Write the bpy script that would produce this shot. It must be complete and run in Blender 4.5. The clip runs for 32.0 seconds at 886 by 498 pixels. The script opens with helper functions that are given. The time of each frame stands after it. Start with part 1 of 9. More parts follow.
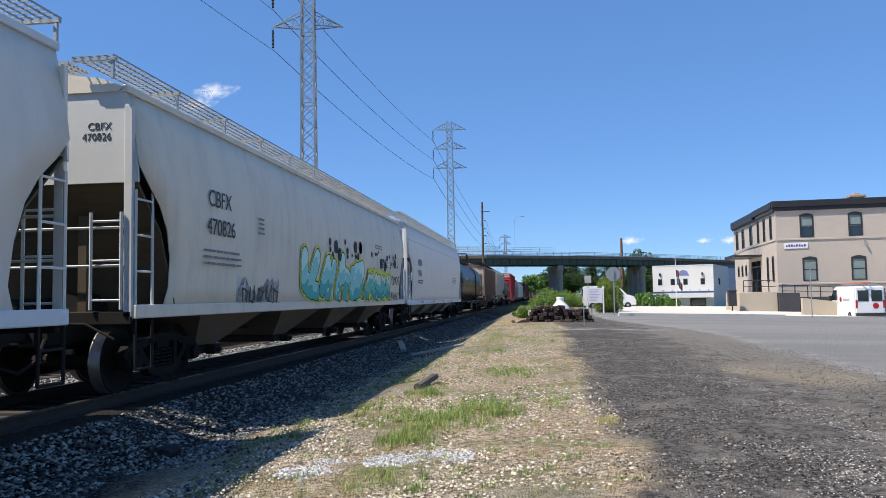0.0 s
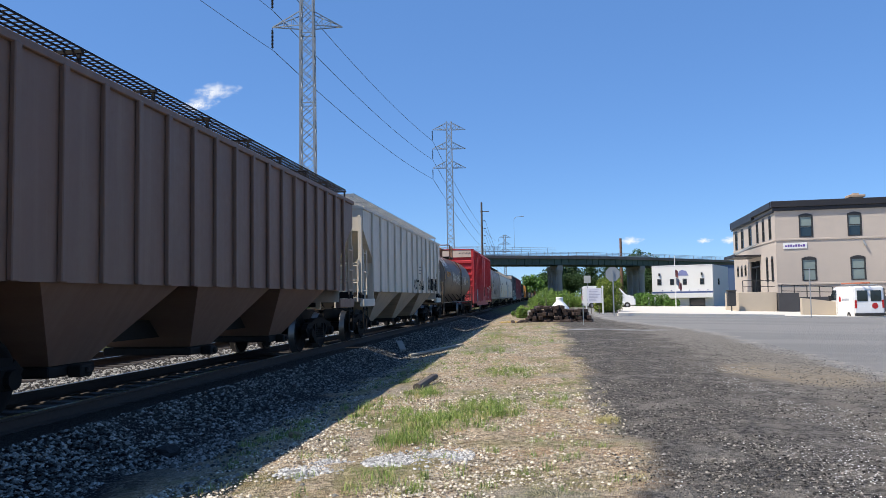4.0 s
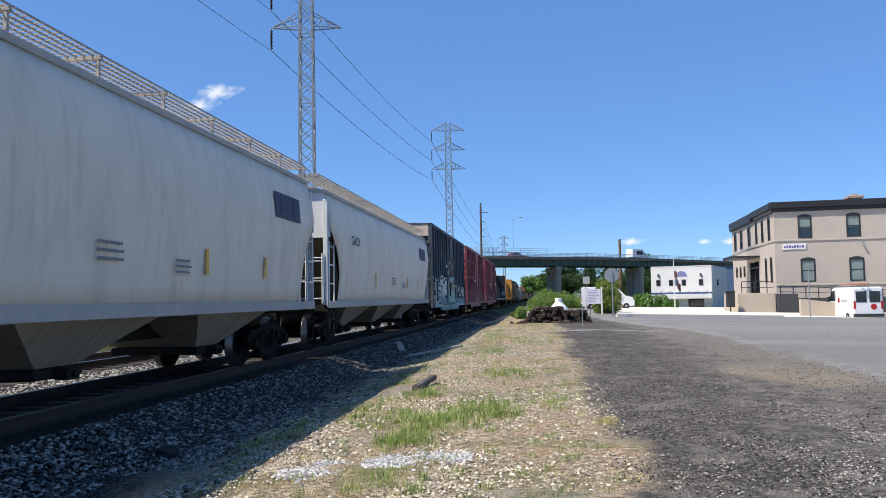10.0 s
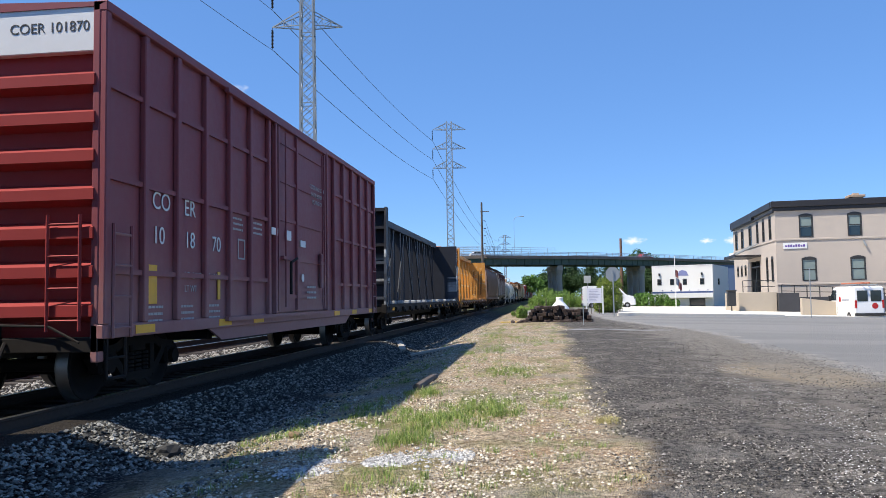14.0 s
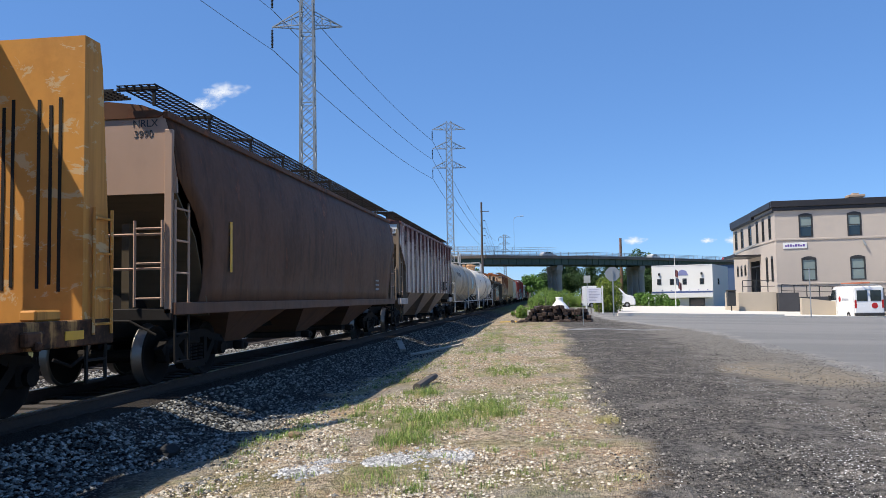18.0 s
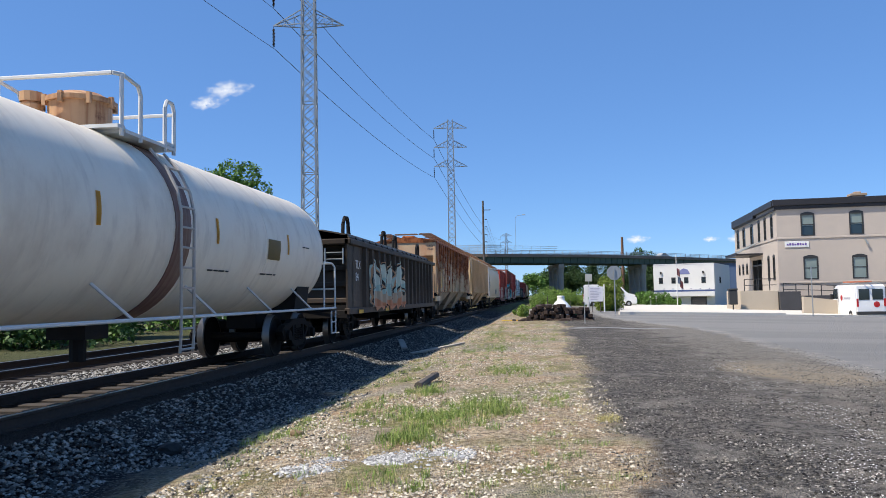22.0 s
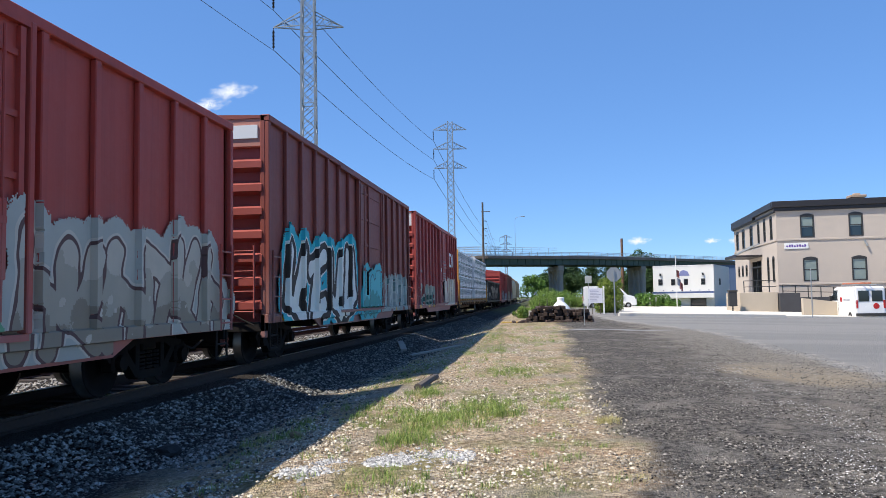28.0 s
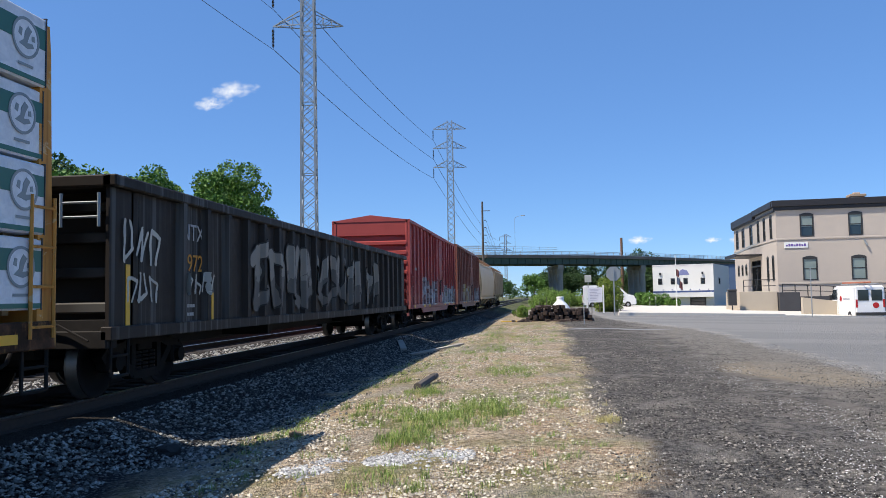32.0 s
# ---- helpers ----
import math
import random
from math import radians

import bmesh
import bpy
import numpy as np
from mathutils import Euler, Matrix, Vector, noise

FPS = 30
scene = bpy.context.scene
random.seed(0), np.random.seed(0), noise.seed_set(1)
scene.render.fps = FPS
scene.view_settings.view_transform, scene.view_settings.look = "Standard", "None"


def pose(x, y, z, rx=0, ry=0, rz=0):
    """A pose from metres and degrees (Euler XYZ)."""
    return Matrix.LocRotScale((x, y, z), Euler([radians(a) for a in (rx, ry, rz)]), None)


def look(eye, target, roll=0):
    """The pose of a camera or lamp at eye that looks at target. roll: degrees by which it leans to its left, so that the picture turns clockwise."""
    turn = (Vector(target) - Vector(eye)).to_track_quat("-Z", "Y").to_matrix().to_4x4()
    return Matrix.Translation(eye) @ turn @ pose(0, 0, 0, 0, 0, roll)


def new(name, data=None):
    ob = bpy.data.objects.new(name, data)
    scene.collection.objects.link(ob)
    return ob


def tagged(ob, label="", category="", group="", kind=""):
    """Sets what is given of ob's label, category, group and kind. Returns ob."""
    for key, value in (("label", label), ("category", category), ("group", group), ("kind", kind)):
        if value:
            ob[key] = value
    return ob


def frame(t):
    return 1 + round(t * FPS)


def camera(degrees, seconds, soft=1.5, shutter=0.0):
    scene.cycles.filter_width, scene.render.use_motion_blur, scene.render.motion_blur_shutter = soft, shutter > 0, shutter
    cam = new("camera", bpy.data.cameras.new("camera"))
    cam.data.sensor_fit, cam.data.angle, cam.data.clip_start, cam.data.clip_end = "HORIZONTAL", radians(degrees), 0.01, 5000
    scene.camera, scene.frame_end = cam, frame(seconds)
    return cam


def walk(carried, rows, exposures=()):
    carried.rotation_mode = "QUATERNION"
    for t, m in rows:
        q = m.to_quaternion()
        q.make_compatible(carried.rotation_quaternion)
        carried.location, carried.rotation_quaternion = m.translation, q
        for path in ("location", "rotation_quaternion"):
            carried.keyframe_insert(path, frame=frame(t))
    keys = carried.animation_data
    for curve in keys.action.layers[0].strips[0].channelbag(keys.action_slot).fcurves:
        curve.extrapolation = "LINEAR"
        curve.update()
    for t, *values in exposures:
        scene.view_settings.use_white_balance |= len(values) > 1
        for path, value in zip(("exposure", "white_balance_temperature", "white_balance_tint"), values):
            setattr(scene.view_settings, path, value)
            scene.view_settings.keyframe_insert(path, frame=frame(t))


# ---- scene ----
# Camera: hand-held but still, beside the track. Rail top is z = 0, the track runs along y.
cam = camera(59.15, 32.0, soft=0.6)
EYE = (0.0, 0.0, 1.258)
VIEW = look(EYE, (-12.711, 98.993, 7.491), -0.976)
SWAY = ((0, 0.21, 0.41), (1, 0.34, -0.34), (2, -0.78, 0.79), (3, -0.04, -0.34), (3.5, -0.78, 0.66), (5.5, 0.46, -0.46), (6, 0.34, -0.34), (7, 0.34, -0.21), (8, -0.78, 0.54), (9, -0.90, -0.34), (10, -1.77, 1.65), (11, -1.03, 0.91), (12, 0.58, -0.46), (13, -0.66, -0.34), (14, -0.53, 0.54), (14.5, 1.32, -0.46), (16.5, 0.34, -0.34), (17, -0.66, -0.34), (18, -0.78, 0.29), (19, 0.34, -0.34), (20, -0.16, 0.54), (21, 0.34, -0.34), (22, 1.20, -1.42), (23, -0.66, -0.34), (24, 0.70, -0.34), (25, 0.34, -0.34), (25.5, -0.41, -0.46), (27.5, 0.09, 0.41), (28, 0.70, 0.67), (29, 0.34, -0.34), (30, -0.78, 0.79), (31, 0.33, 0.54), (32, 0.34, -0.34))  # seconds, milliradians to the left and up: an unsteady hand
walk(cam, [(t, VIEW @ Matrix.Rotation(a / 1000, 4, "Y") @ Matrix.Rotation(b / 1000, 4, "X")) for t, a, b in SWAY],
     exposures=[(0.0, 0.55), (3.0, 0.55), (6.0, 0.62), (8.0, 0.71), (10.0, 0.6), (12.0, 0.66), (13.0, 0.73), (14.0, 0.73), (17.0, 0.55), (18.0, 0.55), (20.0, 0.6), (22.0, 0.54), (24.0, 0.6), (25.0, 0.66), (28.0, 0.68), (30.0, 0.66), (31.0, 0.58), (32.0, 0.56)])

# Daylight: high sun from behind the camera's left shoulder, beyond the train.
SUN_TO = Vector((-0.58, -0.31, 1.0)).normalized()
world = bpy.data.worlds.new("world")
scene.world = world
world.use_nodes = True
wt = world.node_tree
sky = wt.nodes.new("ShaderNodeTexSky")
sky.sky_type = "NISHITA"
sky.sun_disc = False
sky.sun_elevation = math.asin(SUN_TO.z)
sky.sun_rotation = math.atan2(SUN_TO.x, SUN_TO.y)
sky.altitude = 50
sky.air_density, sky.dust_density, sky.ozone_density = 0.8, 0.0, 4.0
tint = wt.nodes.new("ShaderNodeMix")
tint.data_type, tint.blend_type = "RGBA", "MULTIPLY"
tint.inputs[0].default_value = 1.0
tint.inputs[7].default_value = (0.76, 0.94, 1.12, 1)  # a clear, deep blue day
wt.links.new(sky.outputs[0], tint.inputs[6])
even = wt.nodes.new("ShaderNodeMix")
even.data_type = "RGBA"
even.inputs[0].default_value = 0.5
even.inputs[7].default_value = (0.80, 1.93, 4.5, 1)  # dry air: little whitening towards the horizon
wt.links.new(tint.outputs[2], even.inputs[6])
wt.links.new(even.outputs[2], wt.nodes["Background"].inputs[0])
wt.nodes["Background"].inputs[1].default_value = 0.109
sun = new("sun", bpy.data.lights.new("sun", "SUN"))
sun.data.energy = 4.3
sun.data.angle = radians(0.53)
sun.data.color = (1.0, 0.92, 0.80)
sun.matrix_world = Matrix.Translation((0, 0, 60)) @ SUN_TO.to_track_quat("Z", "Y").to_matrix().to_4x4()
# ---- materials ----
class Nodes:
    """A short way to write shader nodes."""

    def __init__(self, name):
        self.mat = bpy.data.materials.new(name)
        self.mat.use_nodes = True
        self.t = self.mat.node_tree
        self.bsdf = self.t.nodes["Principled BSDF"]
        self.out = self.t.nodes["Material Output"]
        self.tc = self.t.nodes.new("ShaderNodeTexCoord").outputs["Object"]

    def put(self, sock, v):
        if isinstance(v, bpy.types.NodeSocket):
            self.t.links.new(v, sock)
        elif isinstance(v, (tuple, list)) and len(v) == 3 and len(sock.default_value) == 4:
            sock.default_value = (*v, 1)
        else:
            sock.default_value = v

    def node(self, kind, **ins):
        n = self.t.nodes.new("ShaderNode" + kind)
        return n

    def math(self, op, a, b=0.0, c=0.0, clamp=False):
        n = self.node("Math")
        n.operation, n.use_clamp = op, clamp
        for s, v in zip(n.inputs, (a, b, c)):
            self.put(s, v)
        return n.outputs[0]

    def step(self, v, lo, hi):
        n = self.node("MapRange")
        n.interpolation_type = "SMOOTHSTEP"
        for k, x in zip(("Value", "From Min", "From Max"), (v, lo, hi)):
            self.put(n.inputs[k], x)
        return n.outputs[0]

    def mix(self, f, a, b, mode="MIX"):
        n = self.node("Mix")
        n.data_type, n.blend_type = "RGBA", mode
        self.put(n.inputs[0], f)
        self.put(n.inputs[6], a)
        self.put(n.inputs[7], b)
        return n.outputs[2]

    def scaled(self, vec, s):
        n = self.node("Mapping")
        n.inputs["Scale"].default_value = s
        self.put(n.inputs[0], vec)
        return n.outputs[0]

    def noise(self, vec, scale, detail=3.0, rough=0.55, dist=0.0):
        n = self.node("TexNoise")
        self.put(n.inputs["Vector"], vec)
        n.inputs["Scale"].default_value, n.inputs["Detail"].default_value = scale, detail
        n.inputs["Roughness"].default_value, n.inputs["Distortion"].default_value = rough, dist
        return n.outputs[0]

    def voronoi(self, vec, scale, feature="F1"):
        n = self.node("TexVoronoi")
        n.feature = feature
        self.put(n.inputs["Vector"], vec)
        n.inputs["Scale"].default_value = scale
        return n.outputs

    def xyz(self, vec):
        n = self.node("SeparateXYZ")
        self.put(n.inputs[0], vec)
        return n.outputs

    def ramp(self, f, stops, mode="LINEAR"):
        n = self.node("ValToRGB")
        n.color_ramp.interpolation = mode
        e = n.color_ramp.elements
        while len(e) < len(stops):
            e.new(0.5)
        for k, (p, c) in zip(e, stops):
            k.position, k.color = p, (*c, 1)
        self.put(n.inputs[0], f)
        return n.outputs[0]

    def random(self):
        return self.node("ObjectInfo").outputs["Random"]

    def island(self):
        return self.node("NewGeometry").outputs["Random Per Island"]

    def bump(self, h, strength, dist=0.02):
        n = self.node("Bump")
        n.inputs["Strength"].default_value, n.inputs["Distance"].default_value = strength, dist
        self.put(n.inputs["Height"], h)
        self.put(self.bsdf.inputs["Normal"], n.outputs[0])

    def done(self, colour, rough=0.7, metal=0.0, spec=0.5):
        self.put(self.bsdf.inputs["Base Color"], colour)
        self.put(self.bsdf.inputs["Roughness"], rough)
        self.put(self.bsdf.inputs["Metallic"], metal)
        self.put(self.bsdf.inputs["Specular IOR Level"], spec)
        return self.mat


def shade(c, k):
    return tuple(min(1.0, v * k) for v in c)


def plain(name, c, rough=0.7, metal=0.0, var=0.2, scale=6.0, bump=0.1, spec=0.5):
    """A slightly uneven surface: two scales of mottling and a fine relief."""
    n = Nodes(name)
    a = n.noise(n.tc, scale, 4)
    b = n.noise(n.tc, scale * 0.13, 2)
    col = n.mix(a, shade(c, 1 - var), shade(c, 1 + var))
    col = n.mix(n.step(b, 0.3, 0.7), col, n.mix(0.5, col, shade(c, 1 - 1.2 * var)))
    if bump:
        n.bump(n.noise(n.tc, scale * 5, 3), bump, 0.01)
    return n.done(col, n.math("MULTIPLY_ADD", a, 0.15, rough - 0.07), metal, spec)


def pieces(name, c1, c2, rough=0.85, spec=0.3, bias=1.0):
    """Small joined pieces, each of its own shade."""
    n = Nodes(name)
    r = n.island()
    r = n.math("POWER", r, bias) if bias != 1.0 else r
    return n.done(n.mix(r, c1, c2), rough, 0, spec)


STEEL = plain("dark_steel", (0.021, 0.018, 0.016), 0.75, 0, 0.45, 9, 0.1, 0.2)
BOGIE = plain("bogie_steel", (0.016, 0.0135, 0.012), 0.85, 0, 0.5, 7, 0.1, 0.15)
WHEEL = plain("wheel_steel", (0.014, 0.012, 0.011), 0.85, 0, 0.4, 12, 0.1, 0.15)
TREAD = plain("polished_tread", (0.20, 0.185, 0.17), 0.4, 0.9, 0.2, 12)
GALV = plain("galvanised_steel", (0.36, 0.38, 0.38), 0.5, 0.5, 0.15, 3)
WHITE_PAINT = plain("white_paint", (0.72, 0.72, 0.70), 0.5, 0, 0.08, 5)
LETTER_WHITE = plain("white_lettering", (0.72, 0.72, 0.70), 0.6, 0, 0.1, 9, 0)
LETTER_BLACK = plain("black_lettering", (0.03, 0.03, 0.035), 0.6, 0, 0.1, 9, 0)
LETTER_GREY = plain("grey_print", (0.24, 0.24, 0.24), 0.7, 0, 0.25, 9, 0)
LETTER_DIM = plain("dim_white_print", (0.42, 0.41, 0.4), 0.7, 0, 0.25, 9, 0)
YELLOW = plain("yellow_reflector", (0.80, 0.42, 0.03), 0.5, 0, 0.12, 9, 0)
CONCRETE = plain("concrete", (0.42, 0.40, 0.36), 0.9, 0, 0.15, 1.2, 0.2)
GLASS = plain("window_glass", (0.02, 0.03, 0.035), 0.06, 0, 0.1, 1, 0, 0.8)
WOOD_OLD = plain("old_wood", (0.12, 0.10, 0.085), 0.9, 0, 0.35, 6, 0.3)
LEAF_A = pieces("leaves_light", (0.07, 0.155, 0.025), (0.13, 0.24, 0.045), 0.6)
LEAF_B = pieces("leaves_dark", (0.03, 0.075, 0.018), (0.07, 0.14, 0.03), 0.6)
# leaf green darkened to hold the bridge's shade in its colour
LEAF_D = pieces("leaves_shade_dark", (0.02, 0.048, 0.014), (0.045, 0.09, 0.024), 0.7)
LEAF_C = pieces("leaves_young", (0.10, 0.19, 0.03), (0.24, 0.34, 0.075), 0.6)
BARK = plain("bark", (0.11, 0.085, 0.06), 0.95, 0, 0.35, 8, 0.5)
# ---- helpers for meshes ----
def mesh_of(bm, name, mat, smooth=False):
    me = bpy.data.meshes.new(name)
    bm.to_mesh(me)
    bm.free()
    if mat:
        me.materials.append(mat)
    if smooth:
        for p in me.polygons:
            p.use_smooth = True
    return me


def raw_mesh(name, verts, faces, mat, smooth=False):
    me = bpy.data.meshes.new(name)
    me.from_pydata(verts, [], faces)
    me.update()
    if mat:
        me.materials.append(mat)
    if smooth:
        me.polygons.foreach_set("use_smooth", [True] * len(me.polygons))
    return me


def part(name, data, material, parent, label="", smooth=False, at=None):
    """Links a bmesh (or a ready mesh) as one mesh object under a thing or a part."""
    me = data if isinstance(data, bpy.types.Mesh) else mesh_of(data, name, material, smooth)
    ob = new(name, me)
    ob.parent = parent
    if at is not None:
        ob.matrix_basis = at
    return tagged(ob, label)


def thing(name, label, category, at=None, group="", kind="", data=None):
    ob = new(name, data)
    if at is not None:
        ob.matrix_basis = at
    return tagged(ob, label, category, group, kind)


def box(bm, x0, x1, y0, y1, z0, z1, bevel=0.0):
    m = Matrix.LocRotScale(((x0 + x1) / 2, (y0 + y1) / 2, (z0 + z1) / 2), None, (x1 - x0, y1 - y0, z1 - z0))
    r = bmesh.ops.create_cube(bm, size=1.0, matrix=m)
    if bevel:
        es = list({e for v in r["verts"] for e in v.link_edges})
        bmesh.ops.bevel(bm, geom=es, offset=bevel, segments=1, affect="EDGES")
    return bm


def boxed(*spans, bevel=0.0):
    bm = bmesh.new()
    for s in spans:
        box(bm, *s, bevel=bevel)
    return bm


def rod(bm, a, b, r, seg=6, r2=None, caps=True):
    a, b = Vector(a), Vector(b)
    d = b - a
    m = Matrix.Translation((a + b) / 2) @ d.to_track_quat("Z", "Y").to_matrix().to_4x4()
    bmesh.ops.create_cone(bm, cap_ends=caps, segments=seg, radius1=r, radius2=r if r2 is None else r2, depth=d.length, matrix=m)
    return bm


def rods(pairs, r, seg=6):
    bm = bmesh.new()
    for a, b in pairs:
        rod(bm, a, b, r, seg)
    return bm


def path_rod(bm, pts, r, seg=6):
    for a, b in zip(pts, pts[1:]):
        rod(bm, a, b, r, seg)
    return bm


def bar(bm, a, b, w, h, up=(0, 0, 1)):
    """A bar of w across and h along up, from a to b."""
    a, b, up = Vector(a), Vector(b), Vector(up)
    y = (b - a).normalized()
    x = y.cross(up).normalized()
    z = x.cross(y)
    vs = [bm.verts.new(p + x * (sx * w / 2) + z * (sz * h / 2)) for p in (a, b) for sx, sz in ((-1, -1), (1, -1), (1, 1), (-1, 1))]
    for f in ((0, 1, 2, 3), (7, 6, 5, 4), (0, 4, 5, 1), (1, 5, 6, 2), (2, 6, 7, 3), (3, 7, 4, 0)):
        bm.faces.new([vs[i] for i in f])
    return bm


def prism(bm, poly, axis, a, b):
    """A polygon in two axes drawn out along the third (0 x, 1 y, 2 z) from a to b."""
    def p(u, v, w):
        q = [u, v]
        q.insert(axis, w)
        return bm.verts.new(q)
    lo = [p(u, v, a) for u, v in poly]
    hi = [p(u, v, b) for u, v in poly]
    bm.faces.new(lo)
    bm.faces.new(hi[::-1])
    for i in range(len(poly)):
        j = (i + 1) % len(poly)
        bm.faces.new((lo[j], lo[i], hi[i], hi[j]))
    bmesh.ops.recalc_face_normals(bm, faces=bm.faces)
    return bm


def sstep(a, b, v):
    t = np.clip((v - a) / (b - a), 0, 1)
    return t * t * (3 - 2 * t)


# ---- ground ----
def ground_z(x, y):
    """Height of the ground: two track beds, a shallow dip, the verge, and a lot that falls gently to the right."""
    x, y = np.asarray(x, float), np.asarray(y, float)
    z = np.interp(x, [-60, -17, -14.2, -13.2, -5.98, -5.86, -5.35, -4.3, -3.8, -2.5, 2, 24, 60], [-0.7, -0.6, -0.5, -0.19, -0.19, -0.15, -0.17, -0.52, -0.5, -0.31, -0.3, -0.95, -1.4])
    lift = sstep(14, 48, y) * 0.3 * sstep(-4.4, -2.0, x)
    return z + lift


def lumps(x, y, s, seed=0.0):
    return np.array([noise.noise((a * s, b * s, seed)) for a, b in zip(np.ravel(x), np.ravel(y))]).reshape(np.shape(x))


def grid_sheet(name, xs, ys, mat, rough=0.0):
    X, Y = np.meshgrid(xs, ys)
    Z = ground_z(X, Y)
    if rough:
        near = np.exp(-np.maximum(Y - 8, 0) / 30)
        Z = Z + rough * near * (lumps(X, Y, 0.9) + 0.5 * lumps(X, Y, 3.1, 4.0)) * sstep(-6, -4.5, X)
    V = np.stack([X.ravel(), Y.ravel(), Z.ravel()], 1)
    nx = len(xs)
    faces = [(j * nx + i, j * nx + i + 1, (j + 1) * nx + i + 1, (j + 1) * nx + i) for j in range(len(ys) - 1) for i in range(nx - 1)]
    return raw_mesh(name, V.tolist(), faces, mat, True)


def ground_material():
    n = Nodes("ground_surface")
    x, y, z = n.xyz(n.tc)
    warp = n.noise(n.tc, 0.9, 4)
    fine = n.noise(n.tc, 16, 5, 0.75)
    grit = n.noise(n.tc, 70, 3, 0.7)
    mid = n.noise(n.tc, 2.3, 5, 0.65)
    big = n.noise(n.tc, 0.3, 3)
    peb = n.voronoi(n.tc, 24)
    peb_s = n.voronoi(n.tc, 55)
    # sandy dirt: grey-brown grit, ruddy bare patches, loose pebbles
    dirt = n.mix(n.step(fine, 0.36, 0.64), (0.17, 0.115, 0.07), (0.84, 0.68, 0.47))
    dirt = n.mix(n.step(mid, 0.45, 0.7), dirt, n.mix(n.step(fine, 0.35, 0.65), (0.34, 0.205, 0.115), (0.74, 0.53, 0.33)))
    dirt = n.mix(n.step(big, 0.5, 0.62), dirt, n.mix(0.6, dirt, (0.36, 0.335, 0.28)))
    dirt = n.mix(n.step(peb_s[0], 0.26, 0.14), dirt, n.mix(n.xyz(peb_s[1])[0], (0.30, 0.26, 0.22), (0.85, 0.80, 0.72)))
    dirt = n.mix(n.math("MULTIPLY", n.step(peb[0], 0.24, 0.17), n.step(n.xyz(peb[1])[1], 0.45, 0.55)), dirt, n.mix(n.xyz(peb[1])[0], (0.2, 0.185, 0.165), (0.62, 0.58, 0.53)))
    dirt = n.mix(n.math("MULTIPLY", n.step(grit, 0.55, 0.7), 0.5), dirt, (0.12, 0.095, 0.07))
    # thin grass and moss
    green = n.mix(fine, (0.09, 0.12, 0.03), (0.32, 0.31, 0.12))
    gmask = n.math("MULTIPLY", n.step(n.noise(n.tc, 0.55, 4, 0.65), 0.46, 0.62), n.step(mid, 0.35, 0.55))
    dirt = n.mix(n.math("MULTIPLY", gmask, 0.7), dirt, green)
    # ballast dust by the track; shade in the gaps between stones painted near black
    xb = n.math("MULTIPLY_ADD", warp, 1.1, n.math("ADD", x, -0.55))
    stone = n.mix(n.xyz(peb[1])[0], (0.04, 0.04, 0.037), (0.24, 0.23, 0.205))
    base = n.mix(n.step(xb, -3.55, -4.15), dirt, n.mix(n.step(peb[0], 0.25, 0.5), stone, (0.018, 0.018, 0.02)))
    # dark brown fines close to the rails
    base = n.mix(n.math("MULTIPLY", n.step(n.math("MULTIPLY_ADD", mid, 0.5, x), -4.75, -5.3), 0.85), base, n.mix(fine, (0.018, 0.014, 0.011), (0.06, 0.047, 0.036)))
    # loose dark asphalt millings with paler crumbs
    edge = n.math("MULTIPLY_ADD", n.math("SINE", n.math("MULTIPLY_ADD", y, 0.72, -4.4)), 0.2, 0.74)
    xe = n.math("SUBTRACT", n.math("MULTIPLY_ADD", warp, 1.1, n.math("ADD", x, -0.55)), edge)
    mill = n.mix(n.step(fine, 0.35, 0.68), (0.02, 0.018, 0.016), (0.27, 0.245, 0.215))
    pale = n.math("MAXIMUM", n.step(mid, 0.48, 0.7), n.math("MULTIPLY", n.step(x, 2.0, 4.5), n.step(mid, 0.35, 0.6)))
    mill = n.mix(pale, mill, n.mix(fine, (0.15, 0.133, 0.112), (0.37, 0.33, 0.28)))
    mill = n.mix(n.math("MULTIPLY", n.step(peb_s[0], 0.22, 0.12), n.step(n.xyz(peb_s[1])[1], 0.6, 0.7)), mill, n.mix(n.xyz(peb_s[1])[0], (0.2, 0.19, 0.17), (0.6, 0.58, 0.54)))
    mill = n.mix(n.math("MULTIPLY", n.step(grit, 0.52, 0.7), 0.6), mill, (0.02, 0.019, 0.018))
    # tyre ridges, a sandy spot and a strip of pale grit along the road
    sweep = n.math("MULTIPLY_ADD", y, 0.55, n.math("MULTIPLY_ADD", n.math("MULTIPLY", x, x), -0.07, n.math("MULTIPLY", warp, 0.8)))
    ridge = n.step(n.math("SINE", n.math("MULTIPLY", sweep, 3.1)), 0.55, 1.0)
    mill = n.mix(n.math("MULTIPLY", n.math("MULTIPLY", ridge, n.step(mid, 0.4, 0.6)), 0.45), mill, (0.30, 0.275, 0.24))
    sx, sy = n.math("MULTIPLY", n.math("ADD", x, -5.1), 0.75), n.math("MULTIPLY", n.math("ADD", y, -16.9), 0.42)
    sand = n.math("ADD", n.math("ADD", n.math("MULTIPLY", sx, sx), n.math("MULTIPLY", sy, sy)), n.math("MULTIPLY", mid, 1.4))
    mill = n.mix(n.math("MULTIPLY", n.step(sand, 2.2, 1.0), 0.9), mill, n.mix(fine, (0.36, 0.27, 0.165), (0.58, 0.46, 0.30)))
    grey = n.math("MULTIPLY", n.step(n.math("MULTIPLY_ADD", mid, 3.0, x), 4.8, 6.6), n.step(y, 11, 19))
    mill = n.mix(n.math("MULTIPLY", grey, 0.8), mill, n.mix(n.step(fine, 0.35, 0.65), (0.15, 0.135, 0.115), (0.46, 0.42, 0.36)))
